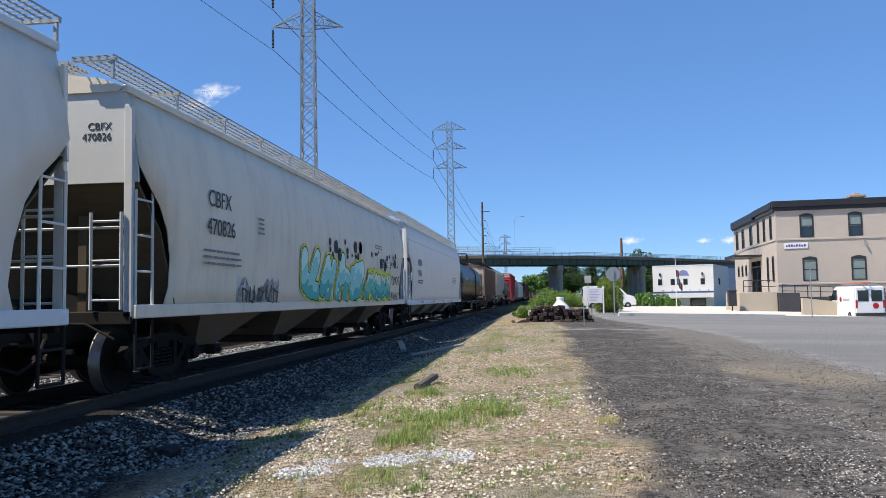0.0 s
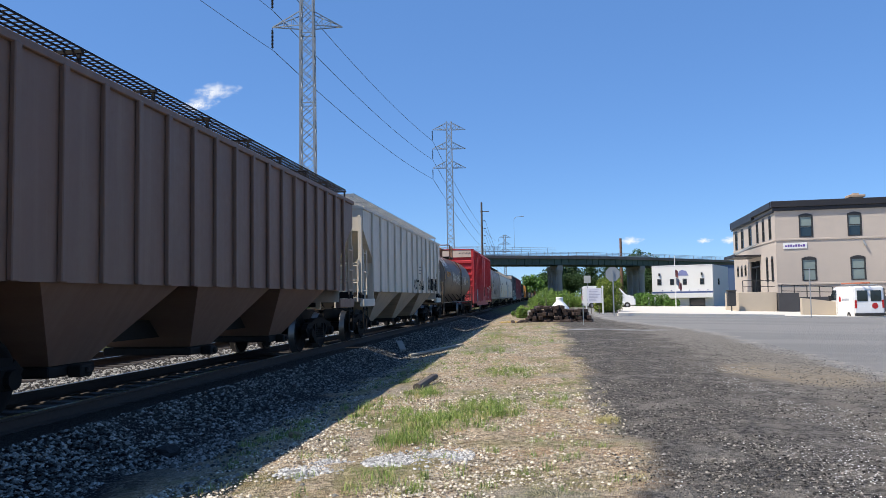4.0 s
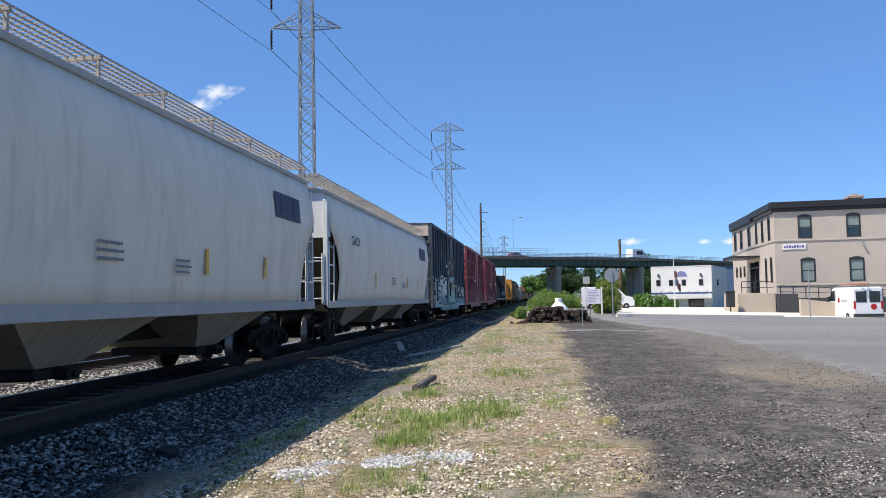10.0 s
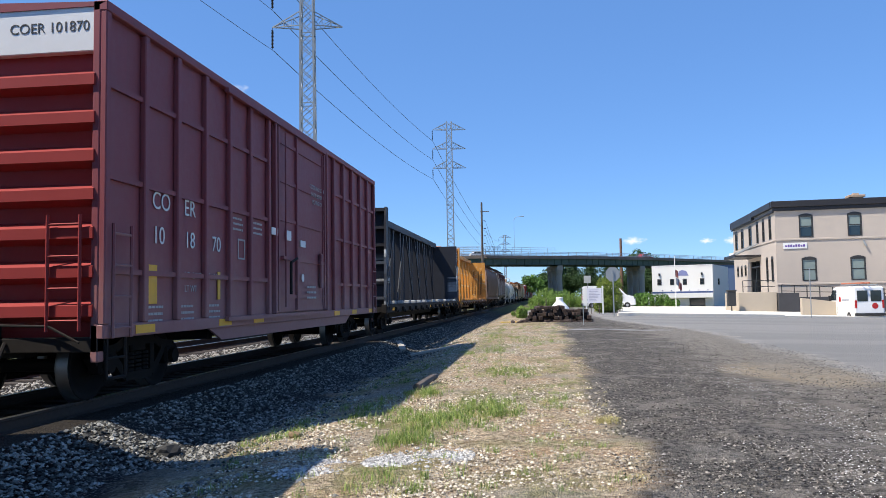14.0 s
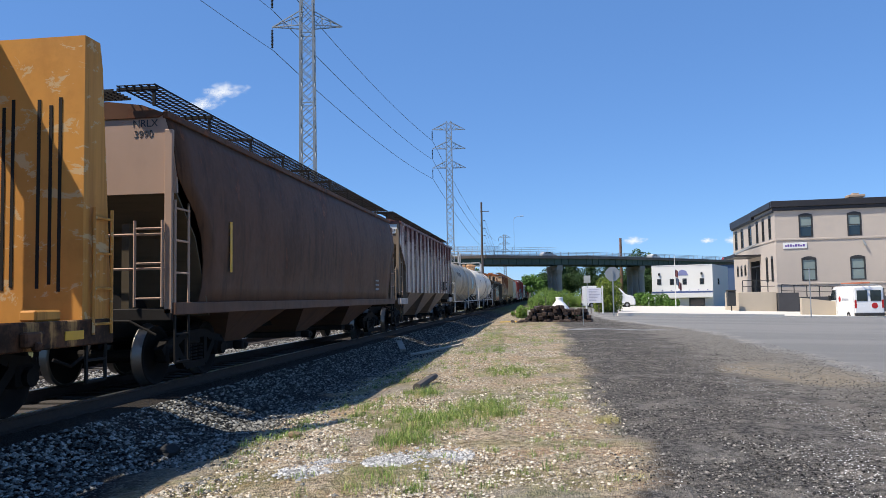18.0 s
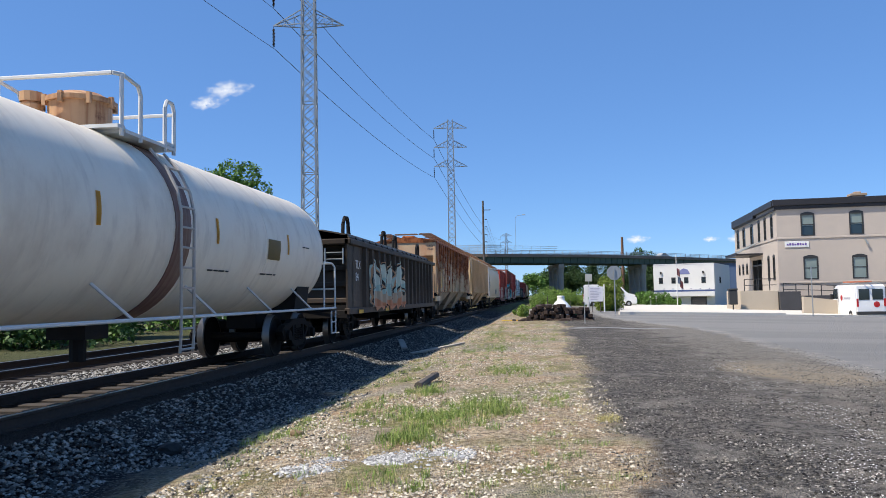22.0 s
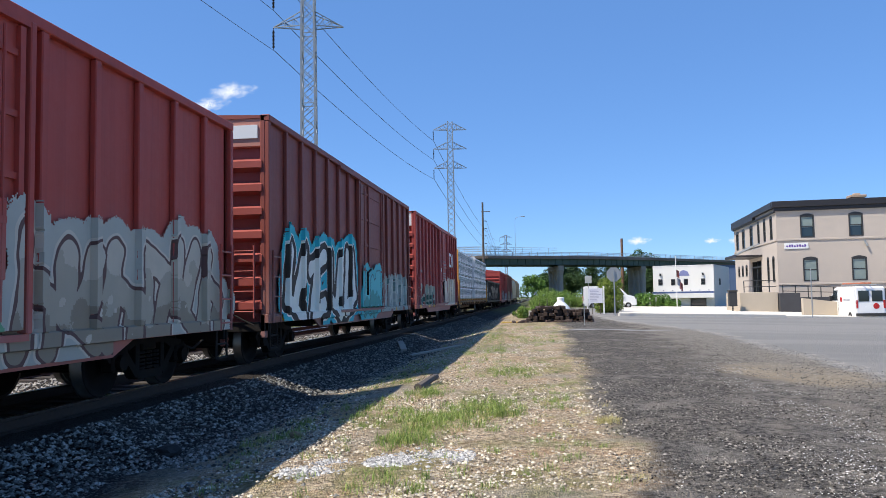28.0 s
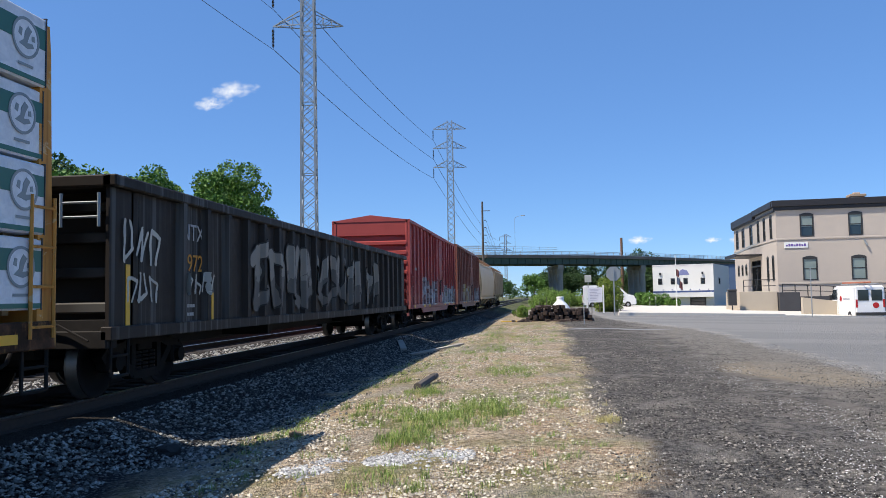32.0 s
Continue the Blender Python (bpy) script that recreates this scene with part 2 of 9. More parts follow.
    base = n.mix(n.step(n.math("MULTIPLY_ADD", fine, 0.7, n.math("ADD", xe, -0.35)), -0.15, 0.2), base, mill)
    # smooth road surface
    rl = n.math("SUBTRACT", n.math("MULTIPLY_ADD", warp, 2.2, n.math("ADD", x, -1.1)), n.math("SUBTRACT", 6.5, n.math("MULTIPLY", n.step(y, 30, 46), 3.2)))
    road = n.mix(fine, (0.185, 0.18, 0.172), (0.285, 0.276, 0.264))
    road = n.mix(n.step(n.noise(n.scaled(n.tc, (0.12, 0.9, 1)), 0.35, 2), 0.45, 0.6), road, n.mix(0.35, road, (0.15, 0.15, 0.15)))
    rmask = n.math("MULTIPLY", n.step(n.math("MULTIPLY_ADD", fine, 0.9, rl), -0.1, 0.8), n.step(y, 11, 14))
    base = n.mix(rmask, base, road)
    # grit swept to the road's edge
    swept = n.math("MULTIPLY", n.step(n.math("ABSOLUTE", n.math("ADD", rl, -0.1)), 0.6, 0.1), n.math("MULTIPLY", n.step(y, 12, 16), n.math("MULTIPLY", n.step(mid, 0.4, 0.65), 0.75)))
    base = n.mix(swept, base, n.mix(n.step(fine, 0.35, 0.65), (0.17, 0.155, 0.135), (0.52, 0.48, 0.43)))
    # a pale worn line and dust near the road's end
    base = n.mix(n.math("MULTIPLY", n.math("MULTIPLY", n.step(n.math("ABSOLUTE", n.math("SUBTRACT", y, n.math("MULTIPLY_ADD", warp, 1.2, 32.4))), 0.5, 0.2), n.step(x, 0.6, 1.4)), n.step(x, 5.4, 4.2)), base, (0.42, 0.42, 0.41))
    # grassland further off
    far = n.math("MAXIMUM", n.math("MAXIMUM", n.step(y, 70, 100), n.step(x, -15, -18)), n.step(y, -6, -20))
    base = n.mix(far, base, n.mix(big, (0.07, 0.09, 0.03), (0.16, 0.15, 0.075)))
    h = n.math("ADD", n.math("MULTIPLY", n.math("SUBTRACT", 0.6, peb_s[0]), n.math("SUBTRACT", 1.0, rmask)), n.math("MULTIPLY", fine, 1.2))
    n.bump(h, 1.0, 0.05)
    return n.done(base, 0.93, 0, 0.25)


GROUND = ground_material()
gx = np.concatenate([np.linspace(-2500, -80, 12), np.linspace(-70, -16, 14), np.arange(-15, -6, 0.5), np.arange(-6, 6, 0.12), np.arange(6, 30, 0.6), np.linspace(31, 80, 12), np.linspace(100, 2500, 12)])
gy = np.concatenate([np.linspace(-600, -12, 12), np.arange(-10, 4, 1.0), np.arange(4, 22, 0.12), np.arange(22, 60, 0.5), np.linspace(61, 260, 40), np.linspace(280, 4000, 14)])
thing("ground", "dry sandy verge, dark gravel and road beside the railway", "ground", kind="structure", data=grid_sheet("ground", gx, gy, GROUND, 0.05))
# ---- railway ----
TRACK_X = -6.795
TRACK_FAR_X = -10.95
GAUGE = 0.7525


def rail_profile(x):
    return [(x - 0.07, -0.18), (x + 0.07, -0.18), (x + 0.07, -0.165), (x + 0.012, -0.145), (x + 0.012, -0.045), (x + 0.036, -0.035), (x + 0.036, -0.004),
            (x + 0.028, 0.0), (x - 0.028, 0.0), (x - 0.036, -0.004), (x - 0.036, -0.035), (x - 0.012, -0.045), (x - 0.012, -0.145), (x - 0.07, -0.165)]


def rail_material():
    n = Nodes("rail_steel")
    z = n.xyz(n.tc)[2]
    rust = n.mix(n.noise(n.tc, 20, 4), (0.022, 0.015, 0.011), (0.055, 0.034, 0.024))
    shiny = n.step(z, -0.006, -0.002)
    return n.done(n.mix(shiny, rust, (0.55, 0.53, 0.5)), n.math("MULTIPLY_ADD", shiny, -0.55, 0.85), shiny)


RAIL = rail_material()
TIE = plain("creosoted_tie", (0.055, 0.045, 0.038), 0.9, 0, 0.4, 8, 0.4)
BALLAST = pieces("ballast_stone", (0.03, 0.031, 0.029), (0.36, 0.35, 0.315), 0.9, 0.2, 1.7)
for cx, nm in ((TRACK_X, "near"), (TRACK_FAR_X, "far")):
    tr = thing("railway_track", "worn steel rails on dark timber ties in grey ballast", "railway track", kind="structure")
    for sx in (-GAUGE, GAUGE):
        bm = bmesh.new()
        prism(bm, rail_profile(cx + sx), 1, -60, 700)
        part("rail", bm, RAIL, tr, "rusty rail with a polished running surface")
    tie_me = mesh_of(boxed((-1.3, 1.3, -0.115, 0.115, -0.17, 0), bevel=0.012), "tie", TIE)
    for i in range(150):
        y = -12 + i * 0.52
        part("tie", tie_me, None, tr, at=pose(cx + random.uniform(-0.04, 0.04), y + random.uniform(-0.02, 0.02), -0.17, 0, 0, random.uniform(-1, 1)))
    bm = bmesh.new()
    for i in range(150, 700):
        y = -12 + i * 0.52
        box(bm, cx - 1.3, cx + 1.3, y - 0.115, y + 0.115, -0.34, -0.17)
    tagged(part("far_ties", bm, TIE, tr), kind="stuff")


def stones(name, count, spot, size, mat, label, category, squash=0.6, parent=None):
    """Scattered crushed stones in one mesh: spot() gives x and y."""
    rng = np.random.default_rng(len(name) * 7 + count)
    base = np.array([(1, 0.1, -.2), (-.9, .2, -.3), (.1, 1, -.1), (-.1, -.9, -.2), (.2, .1, .9), (.1, -.2, -.9), (-.5, .55, .5)])
    tri = [(4, 0, 2), (4, 2, 6), (6, 2, 1), (4, 6, 1), (4, 1, 3), (4, 3, 0), (5, 2, 0), (5, 1, 2), (5, 3, 1), (5, 0, 3)]
    V, F = [], []
    for i in range(count):
        x, y = spot(rng)
        s = size[0] + (size[1] - size[0]) * rng.random() ** 2
        a = rng.random() * 6.28
        R = np.array([[math.cos(a), -math.sin(a), 0], [math.sin(a), math.cos(a), 0], [0, 0, squash]])
        P = (base * rng.uniform(0.65, 1.2, base.shape)) @ R.T * s
        V.append(P + [x, y, 0])
        k = i * 7
        F += [(a_ + k, b_ + k, c_ + k) for a_, b_, c_ in tri]
    V = np.concatenate(V)
    C = V.reshape(-1, 7, 3)[:, :, :2].mean(1)
    V[:, 2] += np.repeat(ground_z(C[:, 0], C[:, 1]), 7) + 0.01
    return thing(name, label, category, kind="stuff", data=raw_mesh(name, V.tolist(), F, mat))


def near_y(rng, a, b):
    """More of them near the camera."""
    u = rng.random()
    return a * (b / a) ** u


stones("ballast", 22000, lambda r: (r.uniform(-5.4, -3.75) if r.random() < 0.85 else r.normal(-3.7, 0.5), near_y(r, 5.0, 60)), (0.018, 0.045), BALLAST, "crushed grey ballast stones along the rails", "ballast")
stones("ballast_between", 6000, lambda r: (r.uniform(-9.6, -7.7), near_y(r, 7.0, 60)), (0.02, 0.045), pieces("pale_ballast", (0.2, 0.195, 0.18), (0.46, 0.44, 0.41)), "pale crushed stones between the two tracks", "ballast")

def gravel_spot(r):
    """Two ragged patches on a slant."""
    x, y, a, b = ((-2.13, 7.13, 0.2, 0.16), (-1.24, 7.62, 0.34, 0.17))[int(r.random() < 0.62)]
    u = r.uniform(-1.5, 1.5)
    return x + a * u, y + 0.3 * a * u + r.normal(0, b) * (1.25 - 0.4 * abs(u))


stones("pale_gravel", 2300, gravel_spot, (0.012, 0.036), pieces("pale_gravel_stone", (0.12, 0.12, 0.12), (0.62, 0.61, 0.59)), "small heap of pale crushed stone on the verge", "gravel")
def pebble_spot(r):
    """Pebbles lie in drifts, with bare soil between."""
    while True:
        x, y = r.uniform(-3.7, 0.75) + 0.2 * r.normal(), near_y(r, 5.0, 36)
        if noise.noise((x * 0.9, y * 0.55, 2.0)) + 0.5 * noise.noise((x * 3, y * 2, 7.0)) > r.uniform(-0.35, 0.35):
            return x, y


stones("pebbles", 31000, pebble_spot, (0.004, 0.027), pieces("verge_pebble", (0.12, 0.09, 0.06), (0.82, 0.74, 0.6), 0.85, 0.3, 1.15), "loose pebbles strewn over the sandy verge", "gravel")
stones("crumbs", 36000, lambda r: (r.uniform(0.6, 7.0), near_y(r, 5.0, 26)), (0.004, 0.021), pieces("asphalt_crumb", (0.012, 0.011, 0.01), (0.42, 0.385, 0.335), 0.85, 0.3, 1.6), "loose crumbs of asphalt and stone", "gravel")
def chip_spot(r):
    """White chips lie in a loose winding band, with strays."""
    y = near_y(r, 5.5, 19)
    return float(np.interp(y, [5.5, 7.9, 9.3, 11.2, 12.6, 14.6, 18.2], [2.4, 2.8, 3.35, 3.55, 3.5, 3.5, 3.9])) + r.normal(0, 0.28 if r.random() < 0.7 else 1.3), y


stones("white_crumbs", 2800, chip_spot, (0.003, 0.012), pieces("white_crumb", (0.55, 0.54, 0.52), (0.9, 0.89, 0.87)), "scattered white stone chips on the dark gravel", "gravel")


def grass(name, count, spot, tall, mat, label):
    """Bent blades, each of two joined pieces."""
    rng = np.random.default_rng(count)
    P = np.array([spot(rng) for _ in range(count)])
    z = ground_z(P[:, 0], P[:, 1])
    h = rng.uniform(tall[0], tall[1], count) * rng.uniform(0.6, 1.0, count)
    a = rng.uniform(0, 6.283, count)
    w = 0.0018 + 0.011 * h
    d = np.stack([np.cos(a), np.sin(a), np.zeros(count)], 1)
    q = np.stack([-np.sin(a), np.cos(a), np.zeros(count)], 1)
    b = np.stack([P[:, 0], P[:, 1], z - 0.01], 1)
    lean = rng.uniform(0.1, 1.1, count)
    up = np.array([0, 0, 1.0])
    m = b + up * (h * 0.6)[:, None] + d * (h * lean * 0.3)[:, None]
    t = b + up * h[:, None] * (1 - 0.25 * lean)[:, None] + d * (h * lean)[:, None]
    V = np.stack([b - q * w[:, None], b + q * w[:, None], m + q * w[:, None] * 0.8, m - q * w[:, None] * 0.8, t], 1).reshape(-1, 3)
    F = []
    for i in range(count):
        k = i * 5
        F += [(k, k + 1, k + 2, k + 3), (k + 3, k + 2, k + 4)]
    return thing(name, label, "grass", kind="stuff", data=raw_mesh(name, V.tolist(), F, mat))


GRASS = pieces("grass_blade", (0.08, 0.15, 0.025), (0.36, 0.44, 0.12), 0.55)
DRY = pieces("dry_grass_blade", (0.34, 0.3, 0.11), (0.6, 0.53, 0.26), 0.7)
PATCH = ((-1.45, 10.0, 0.5, 0.9, 5), (-0.9, 10.9, 0.5, 0.9, 4), (-1.55, 8.7, 0.25, 0.35, 2), (-1.9, 12.8, 0.25, 0.6, 1.5), (-0.75, 16.3, 0.4, 1.0, 2), (0.15, 11.9, 0.25, 0.4, 0.8), (-1.35, 6.6, 0.3, 0.3, 0.8),
         (-0.5, 27.0, 0.8, 1.6, 1.5), (-2.5, 11.3, 0.25, 1.2, 1.2), (-3.2, 9.5, 0.35, 0.9, 1.2), (-1.6, 22.0, 0.5, 2.5, 1.2), (-1.9, 30.0, 0.5, 4.0, 1.5), (-0.2, 35.0, 1.0, 2.0, 1.0), (-2.9, 18.0, 0.4, 4.0, 1.2))
WEIGHT = np.array([q[4] for q in PATCH])


def clump_spots(n, seed):
    """Clumps of blades, gathered in the patches with bare gaps between."""
    rng = np.random.default_rng(seed)
    C = []
    for _ in range(n):
        x, y, sx, sy, _ = PATCH[rng.choice(len(PATCH), p=WEIGHT / WEIGHT.sum())]
        C.append((rng.normal(x, sx * 0.62), rng.normal(y, sy * 0.62), rng.uniform(0.02, 0.07)))
    def spot(r):
        x, y, s = C[r.integers(n)]
        return r.normal(x, s), r.normal(y, s * 1.3)
    return spot


def tuft_spots(n, seed, x0, x1, y0, y1):
    rng = np.random.default_rng(seed)
    C = [(rng.uniform(x0, x1), near_y(rng, y0, y1)) for _ in range(n)]
    def spot(r):
        x, y = C[r.integers(n)]
        return r.normal(x, 0.05), r.normal(y, 0.06)
    return spot


grass("grass", 17000, clump_spots(620, 8), (0.03, 0.16), GRASS, "patches of fresh green grass on the verge")
grass("straw", 5000, clump_spots(330, 9), (0.02, 0.11), DRY, "straw-coloured blades mixed into the grass patches")
grass("grass_tufts", 7000, tuft_spots(170, 3, -3.5, 0.6, 5.2, 36), (0.03, 0.13), GRASS, "scattered green grass tufts among the pebbles")
grass("dry_grass", 4500, tuft_spots(120, 4, -3.2, 0.9, 5.0, 34), (0.03, 0.1), DRY, "scattered dry straw-coloured grass tufts")
grass("dry_tuft", 260, lambda r: (r.normal(0.72, 0.07), r.normal(9.9, 0.06)), (0.05, 0.14), DRY, "one dry tuft of grass at the gravel's edge")
for x, y, s in ((-3.0, 9.2, 0.085), (-4.36, 8.68, 0.14)):
    bm = bmesh.new()
    bmesh.ops.create_icosphere(bm, subdivisions=2, radius=s)
    for v in bm.verts:
        v.co *= 1 + 0.35 * noise.noise(v.co * 9 + Vector((x, y, 0)))
        v.co.z *= 0.6
    thing("rock", "single dark rock lying beside the ballast" if s > 0.1 else "single brown rock lying on the verge", "rock", at=pose(x, y, float(ground_z(x, y)) + s * 0.3), group="rocks", data=mesh_of(bm, "rock", plain("rock_dark" if s > 0.1 else "rock_brown", (0.03, 0.03, 0.03) if s > 0.1 else (0.24, 0.17, 0.1), 0.9, 0, 0.3, 9, 0.4)))
bm = bmesh.new()
rod(bm, (-2.2, 13.35, -0.27), (-2.08, 14.3, -0.2), 0.075, 8, 0.06)
rod(bm, (-2.08, 14.3, -0.2), (-2.05, 14.62, -0.2), 0.07, 8, 0.05)
thing("log", "short dark log lying in the grass", "log", data=mesh_of(bm, "log", WOOD_OLD))
for (xa, ya), (xb, yb) in (((-5.05, 27.0), (-4.55, 25.0)), ((-4.1, 23.6), (-2.6, 24.7))):
    za, zb = float(ground_z(xa, ya)) + 0.05, float(ground_z(xb, yb)) + 0.05
    thing("plank", "weathered pale plank lying on the ballast", "plank", group="planks", data=mesh_of(bar(bmesh.new(), (xa, ya, za), (xb, yb, zb), 0.2, 0.05), "plank", plain("plank_grey", (0.36, 0.33, 0.28), 0.9, 0, 0.25, 6, 0.3)))

# ---- overpass ----
GIRDER = plain("green_girder_paint", (0.055, 0.092, 0.074), 0.6, 0, 0.25, 0.8, 0.05)
PIER = plain("weathered_pier_concrete", (0.30, 0.28, 0.25), 0.9, 0, 0.25, 0.5, 0.2)
PARAPET = plain("stained_parapet", (0.20, 0.16, 0.13), 0.9, 0, 0.35, 0.6, 0.1)
RAILING = plain("railing_aluminium", (0.42, 0.44, 0.45), 0.5, 0.3, 0.1, 2)
BRIDGE = [Vector((-95, 173, 0)), Vector((-52, 175, 0)), Vector((-13.1, 179.5, 0)), Vector((11, 197, 0)), Vector((33, 219, 0)), Vector((55.4, 244, 0)), Vector((95, 296, 0)), Vector((205, 447, 0))]
DECK_Z = [10.55, 10.55, 10.55, 10.7, 10.8, 10.8, 10.4, 8.9]


def overpass():
    ob = thing("overpass", "green steel girder road bridge on concrete piers over the tracks", "bridge", kind="structure")
    width = 11.0
    for (a, za), (b, zb) in zip(zip(BRIDGE, DECK_Z), list(zip(BRIDGE, DECK_Z))[1:]):
        d = (b - a).normalized()
        nrm = Vector((-d.y, d.x, 0))
        A, B = a + Vector((0, 0, za)), b + Vector((0, 0, zb))
        off = nrm * width / 2
        part("deck", bar(bmesh.new(), A + off - Vector((0, 0, 0.15)), B + off - Vector((0, 0, 0.15)), width + 0.9, 0.34), PARAPET, ob)
        for k in range(5):
            o = nrm * (0.3 + k * (width - 0.6) / 4)
            bm = bmesh.new()
            g0, g1 = A + o - Vector((0, 0, 1.05)), B + o - Vector((0, 0, 1.05))
            bar(bm, g0, g1, 0.05, 1.4)
            bar(bm, g0 - Vector((0, 0, 0.7)), g1 - Vector((0, 0, 0.7)), 0.5, 0.06)
            bar(bm, g0 + Vector((0, 0, 0.68)), g1 + Vector((0, 0, 0.68)), 0.5, 0.06)
            if k == 0:
                L = (B - A).length
                for i in range(int(L / 2.2)):
                    q = g0 + (g1 - g0) * (i * 2.2 / L) - nrm * 0.08
                    bar(bm, q - Vector((0, 0, 0.68)), q + Vector((0, 0, 0.66)), 0.12, 0.02, d)
            part("girder", bm, GIRDER, ob)
        for side in (0.0, 1.0):
            o = nrm * (side * width)
            part("kerb_wall", bar(bmesh.new(), A + o + Vector((0, 0, 0.2)), B + o + Vector((0, 0, 0.2)), 0.35, 0.42), PARAPET, ob)
            bm = bmesh.new()
            for hz in (0.62, 0.95, 1.28):
                bar(bm, A + o + Vector((0, 0, hz)), B + o + Vector((0, 0, hz)), 0.09, 0.09)
            part("handrail", bm, RAILING, ob)
            bm = bmesh.new()
            L = (B - A).length
            for i in range(int(L / 2.4)):
                q = A + o + (B - A) * (i * 2.4 / L)
                bar(bm, q + Vector((0, 0, 0.4)), q + Vector((0, 0, 1.3)), 0.1, 0.12, d)
            tagged(part("railing_post", bm, RAILING, ob), kind="stuff")
    # tall mesh fence over the tracks
    for a, b in ((BRIDGE[1], BRIDGE[2]), (BRIDGE[2], BRIDGE[2].lerp(BRIDGE[3], 0.14))):
        A, B = a + Vector((0, 0, 10.55)), b + Vector((0, 0, 10.55))
        bm = bmesh.new()
        L = (B - A).length
        for hz in (1.5, 1.7, 1.9, 2.1, 2.3, 2.5):
            bar(bm, A + Vector((0, 0, hz)), B + Vector((0, 0, hz)), 0.03, 0.04)
        for i in range(int(L / 1.1) + 1):
            q = A + (B - A) * (i * 1.1 / L)
            bar(bm, q + Vector((0, 0, 0.4)), q + Vector((0, 0, 2.5)), 0.05, 0.05, (1, 0, 0))
        part("screen_fence", bm, RAILING, ob)
    # piers: a column row and a cap across the deck
    for seg, f, wide in ((2, 0.712, 2.0), (3, 0.687, 2.2), (4, 0.75, 2.2), (1, 0.25, 2.2), (5, 0.55, 2.2)):
        a, b = BRIDGE[seg], BRIDGE[seg + 1]
        d = (b - a).normalized()
        nrm = Vector((-0.22, 0.975, 0))  # the rows of columns stand askew, along the road below
        q = a.lerp(b, f)
        top = DECK_Z[seg] - 1.85
        bm = bmesh.new()
        bar(bm, q + nrm * -0.3 + Vector((0, 0, top - 0.55)), q + nrm * (width + 0.3) + Vector((0, 0, top - 0.55)), 1.3, 1.1)
        part("pier_cap", bm, PIER, ob)
        for k in (0.08, 0.5, 0.92):
            bm = bmesh.new()
            c = q + nrm * (width * k)
            rod(bm, (c.x, c.y, -1.2), (c.x, c.y, top - 0.9), wide * 0.36, 14)
            rod(bm, (c.x, c.y, top - 2.2), (c.x, c.y, top - 0.6), wide * 0.36, 14, wide * 0.52)
            part("pier_column", bm, PIER, ob, smooth=False)
    return ob


overpass()
# tall open fence over the tracks, on the bridge's near edge
fence = thing("bridge_fence", "tall pale mesh fence over the tracks on the bridge", "fence", kind="structure")
FENCE = ((-30, 177.55, 12.9), (-13.1, 179.5, 12.9), (3.2, 191.3, 12.95))
for (xa, ya, za), (xb, yb, zb) in zip(FENCE, FENCE[1:]):
    for dz in (0.0, -0.5, -1.0):
        part("fence_rail", rod(bmesh.new(), (xa, ya, za + dz), (xb, yb, zb + dz), 0.035, 6), RAILING, fence)
    for k in range(8):
        u = k / 8
        x, y = xa + (xb - xa) * u, ya + (yb - ya) * u
        part("fence_post", rod(bmesh.new(), (x, y, 10.4), (x, y, za), 0.04, 6), RAILING, fence)

# ---- buildings ----
STUCCO = plain("taupe_painted_brick", (0.47, 0.405, 0.345), 0.85, 0, 0.06, 1.5, 0.08)
CORNICE = plain("black_cornice", (0.022, 0.02, 0.022), 0.5, 0, 0.2, 2, 0.05)
BRICKCH = plain("chimney_brick", (0.42, 0.31, 0.22), 0.9, 0, 0.2, 4, 0.2)
FRAME_DK = plain("dark_window_frame", (0.03, 0.03, 0.03), 0.5, 0, 0.2, 4, 0)
BLIND = plain("pale_green_blind", (0.20, 0.25, 0.23), 0.5, 0, 0.1, 2, 0, 0.8)


def wall_with_holes(width, height, thick, holes):
    """A wall in its own plane (x along, z up, y inward), with rectangular holes (x0, x1, z0, z1) through it."""
    xs = sorted({0.0, width, *(h[0] for h in holes), *(h[1] for h in holes)})
    zs = sorted({0.0, height, *(h[2] for h in holes), *(h[3] for h in holes)})
    bm = bmesh.new()
    for x0, x1 in zip(xs, xs[1:]):
        run = None
        for z0, z1 in zip(zs, zs[1:]):
            hole = any(h[0] <= x0 and x1 <= h[1] and h[2] <= z0 and z1 <= h[3] for h in holes)
            if hole:
                if run:
                    box(bm, x0, x1, 0, thick, run[0], run[1])
                run = None
            else:
                run = (run[0], z1) if run else (z0, z1)
        if run:
            box(bm, x0, x1, 0, thick, run[0], run[1])
    bmesh.ops.remove_doubles(bm, verts=bm.verts, dist=0.001)
    return bm


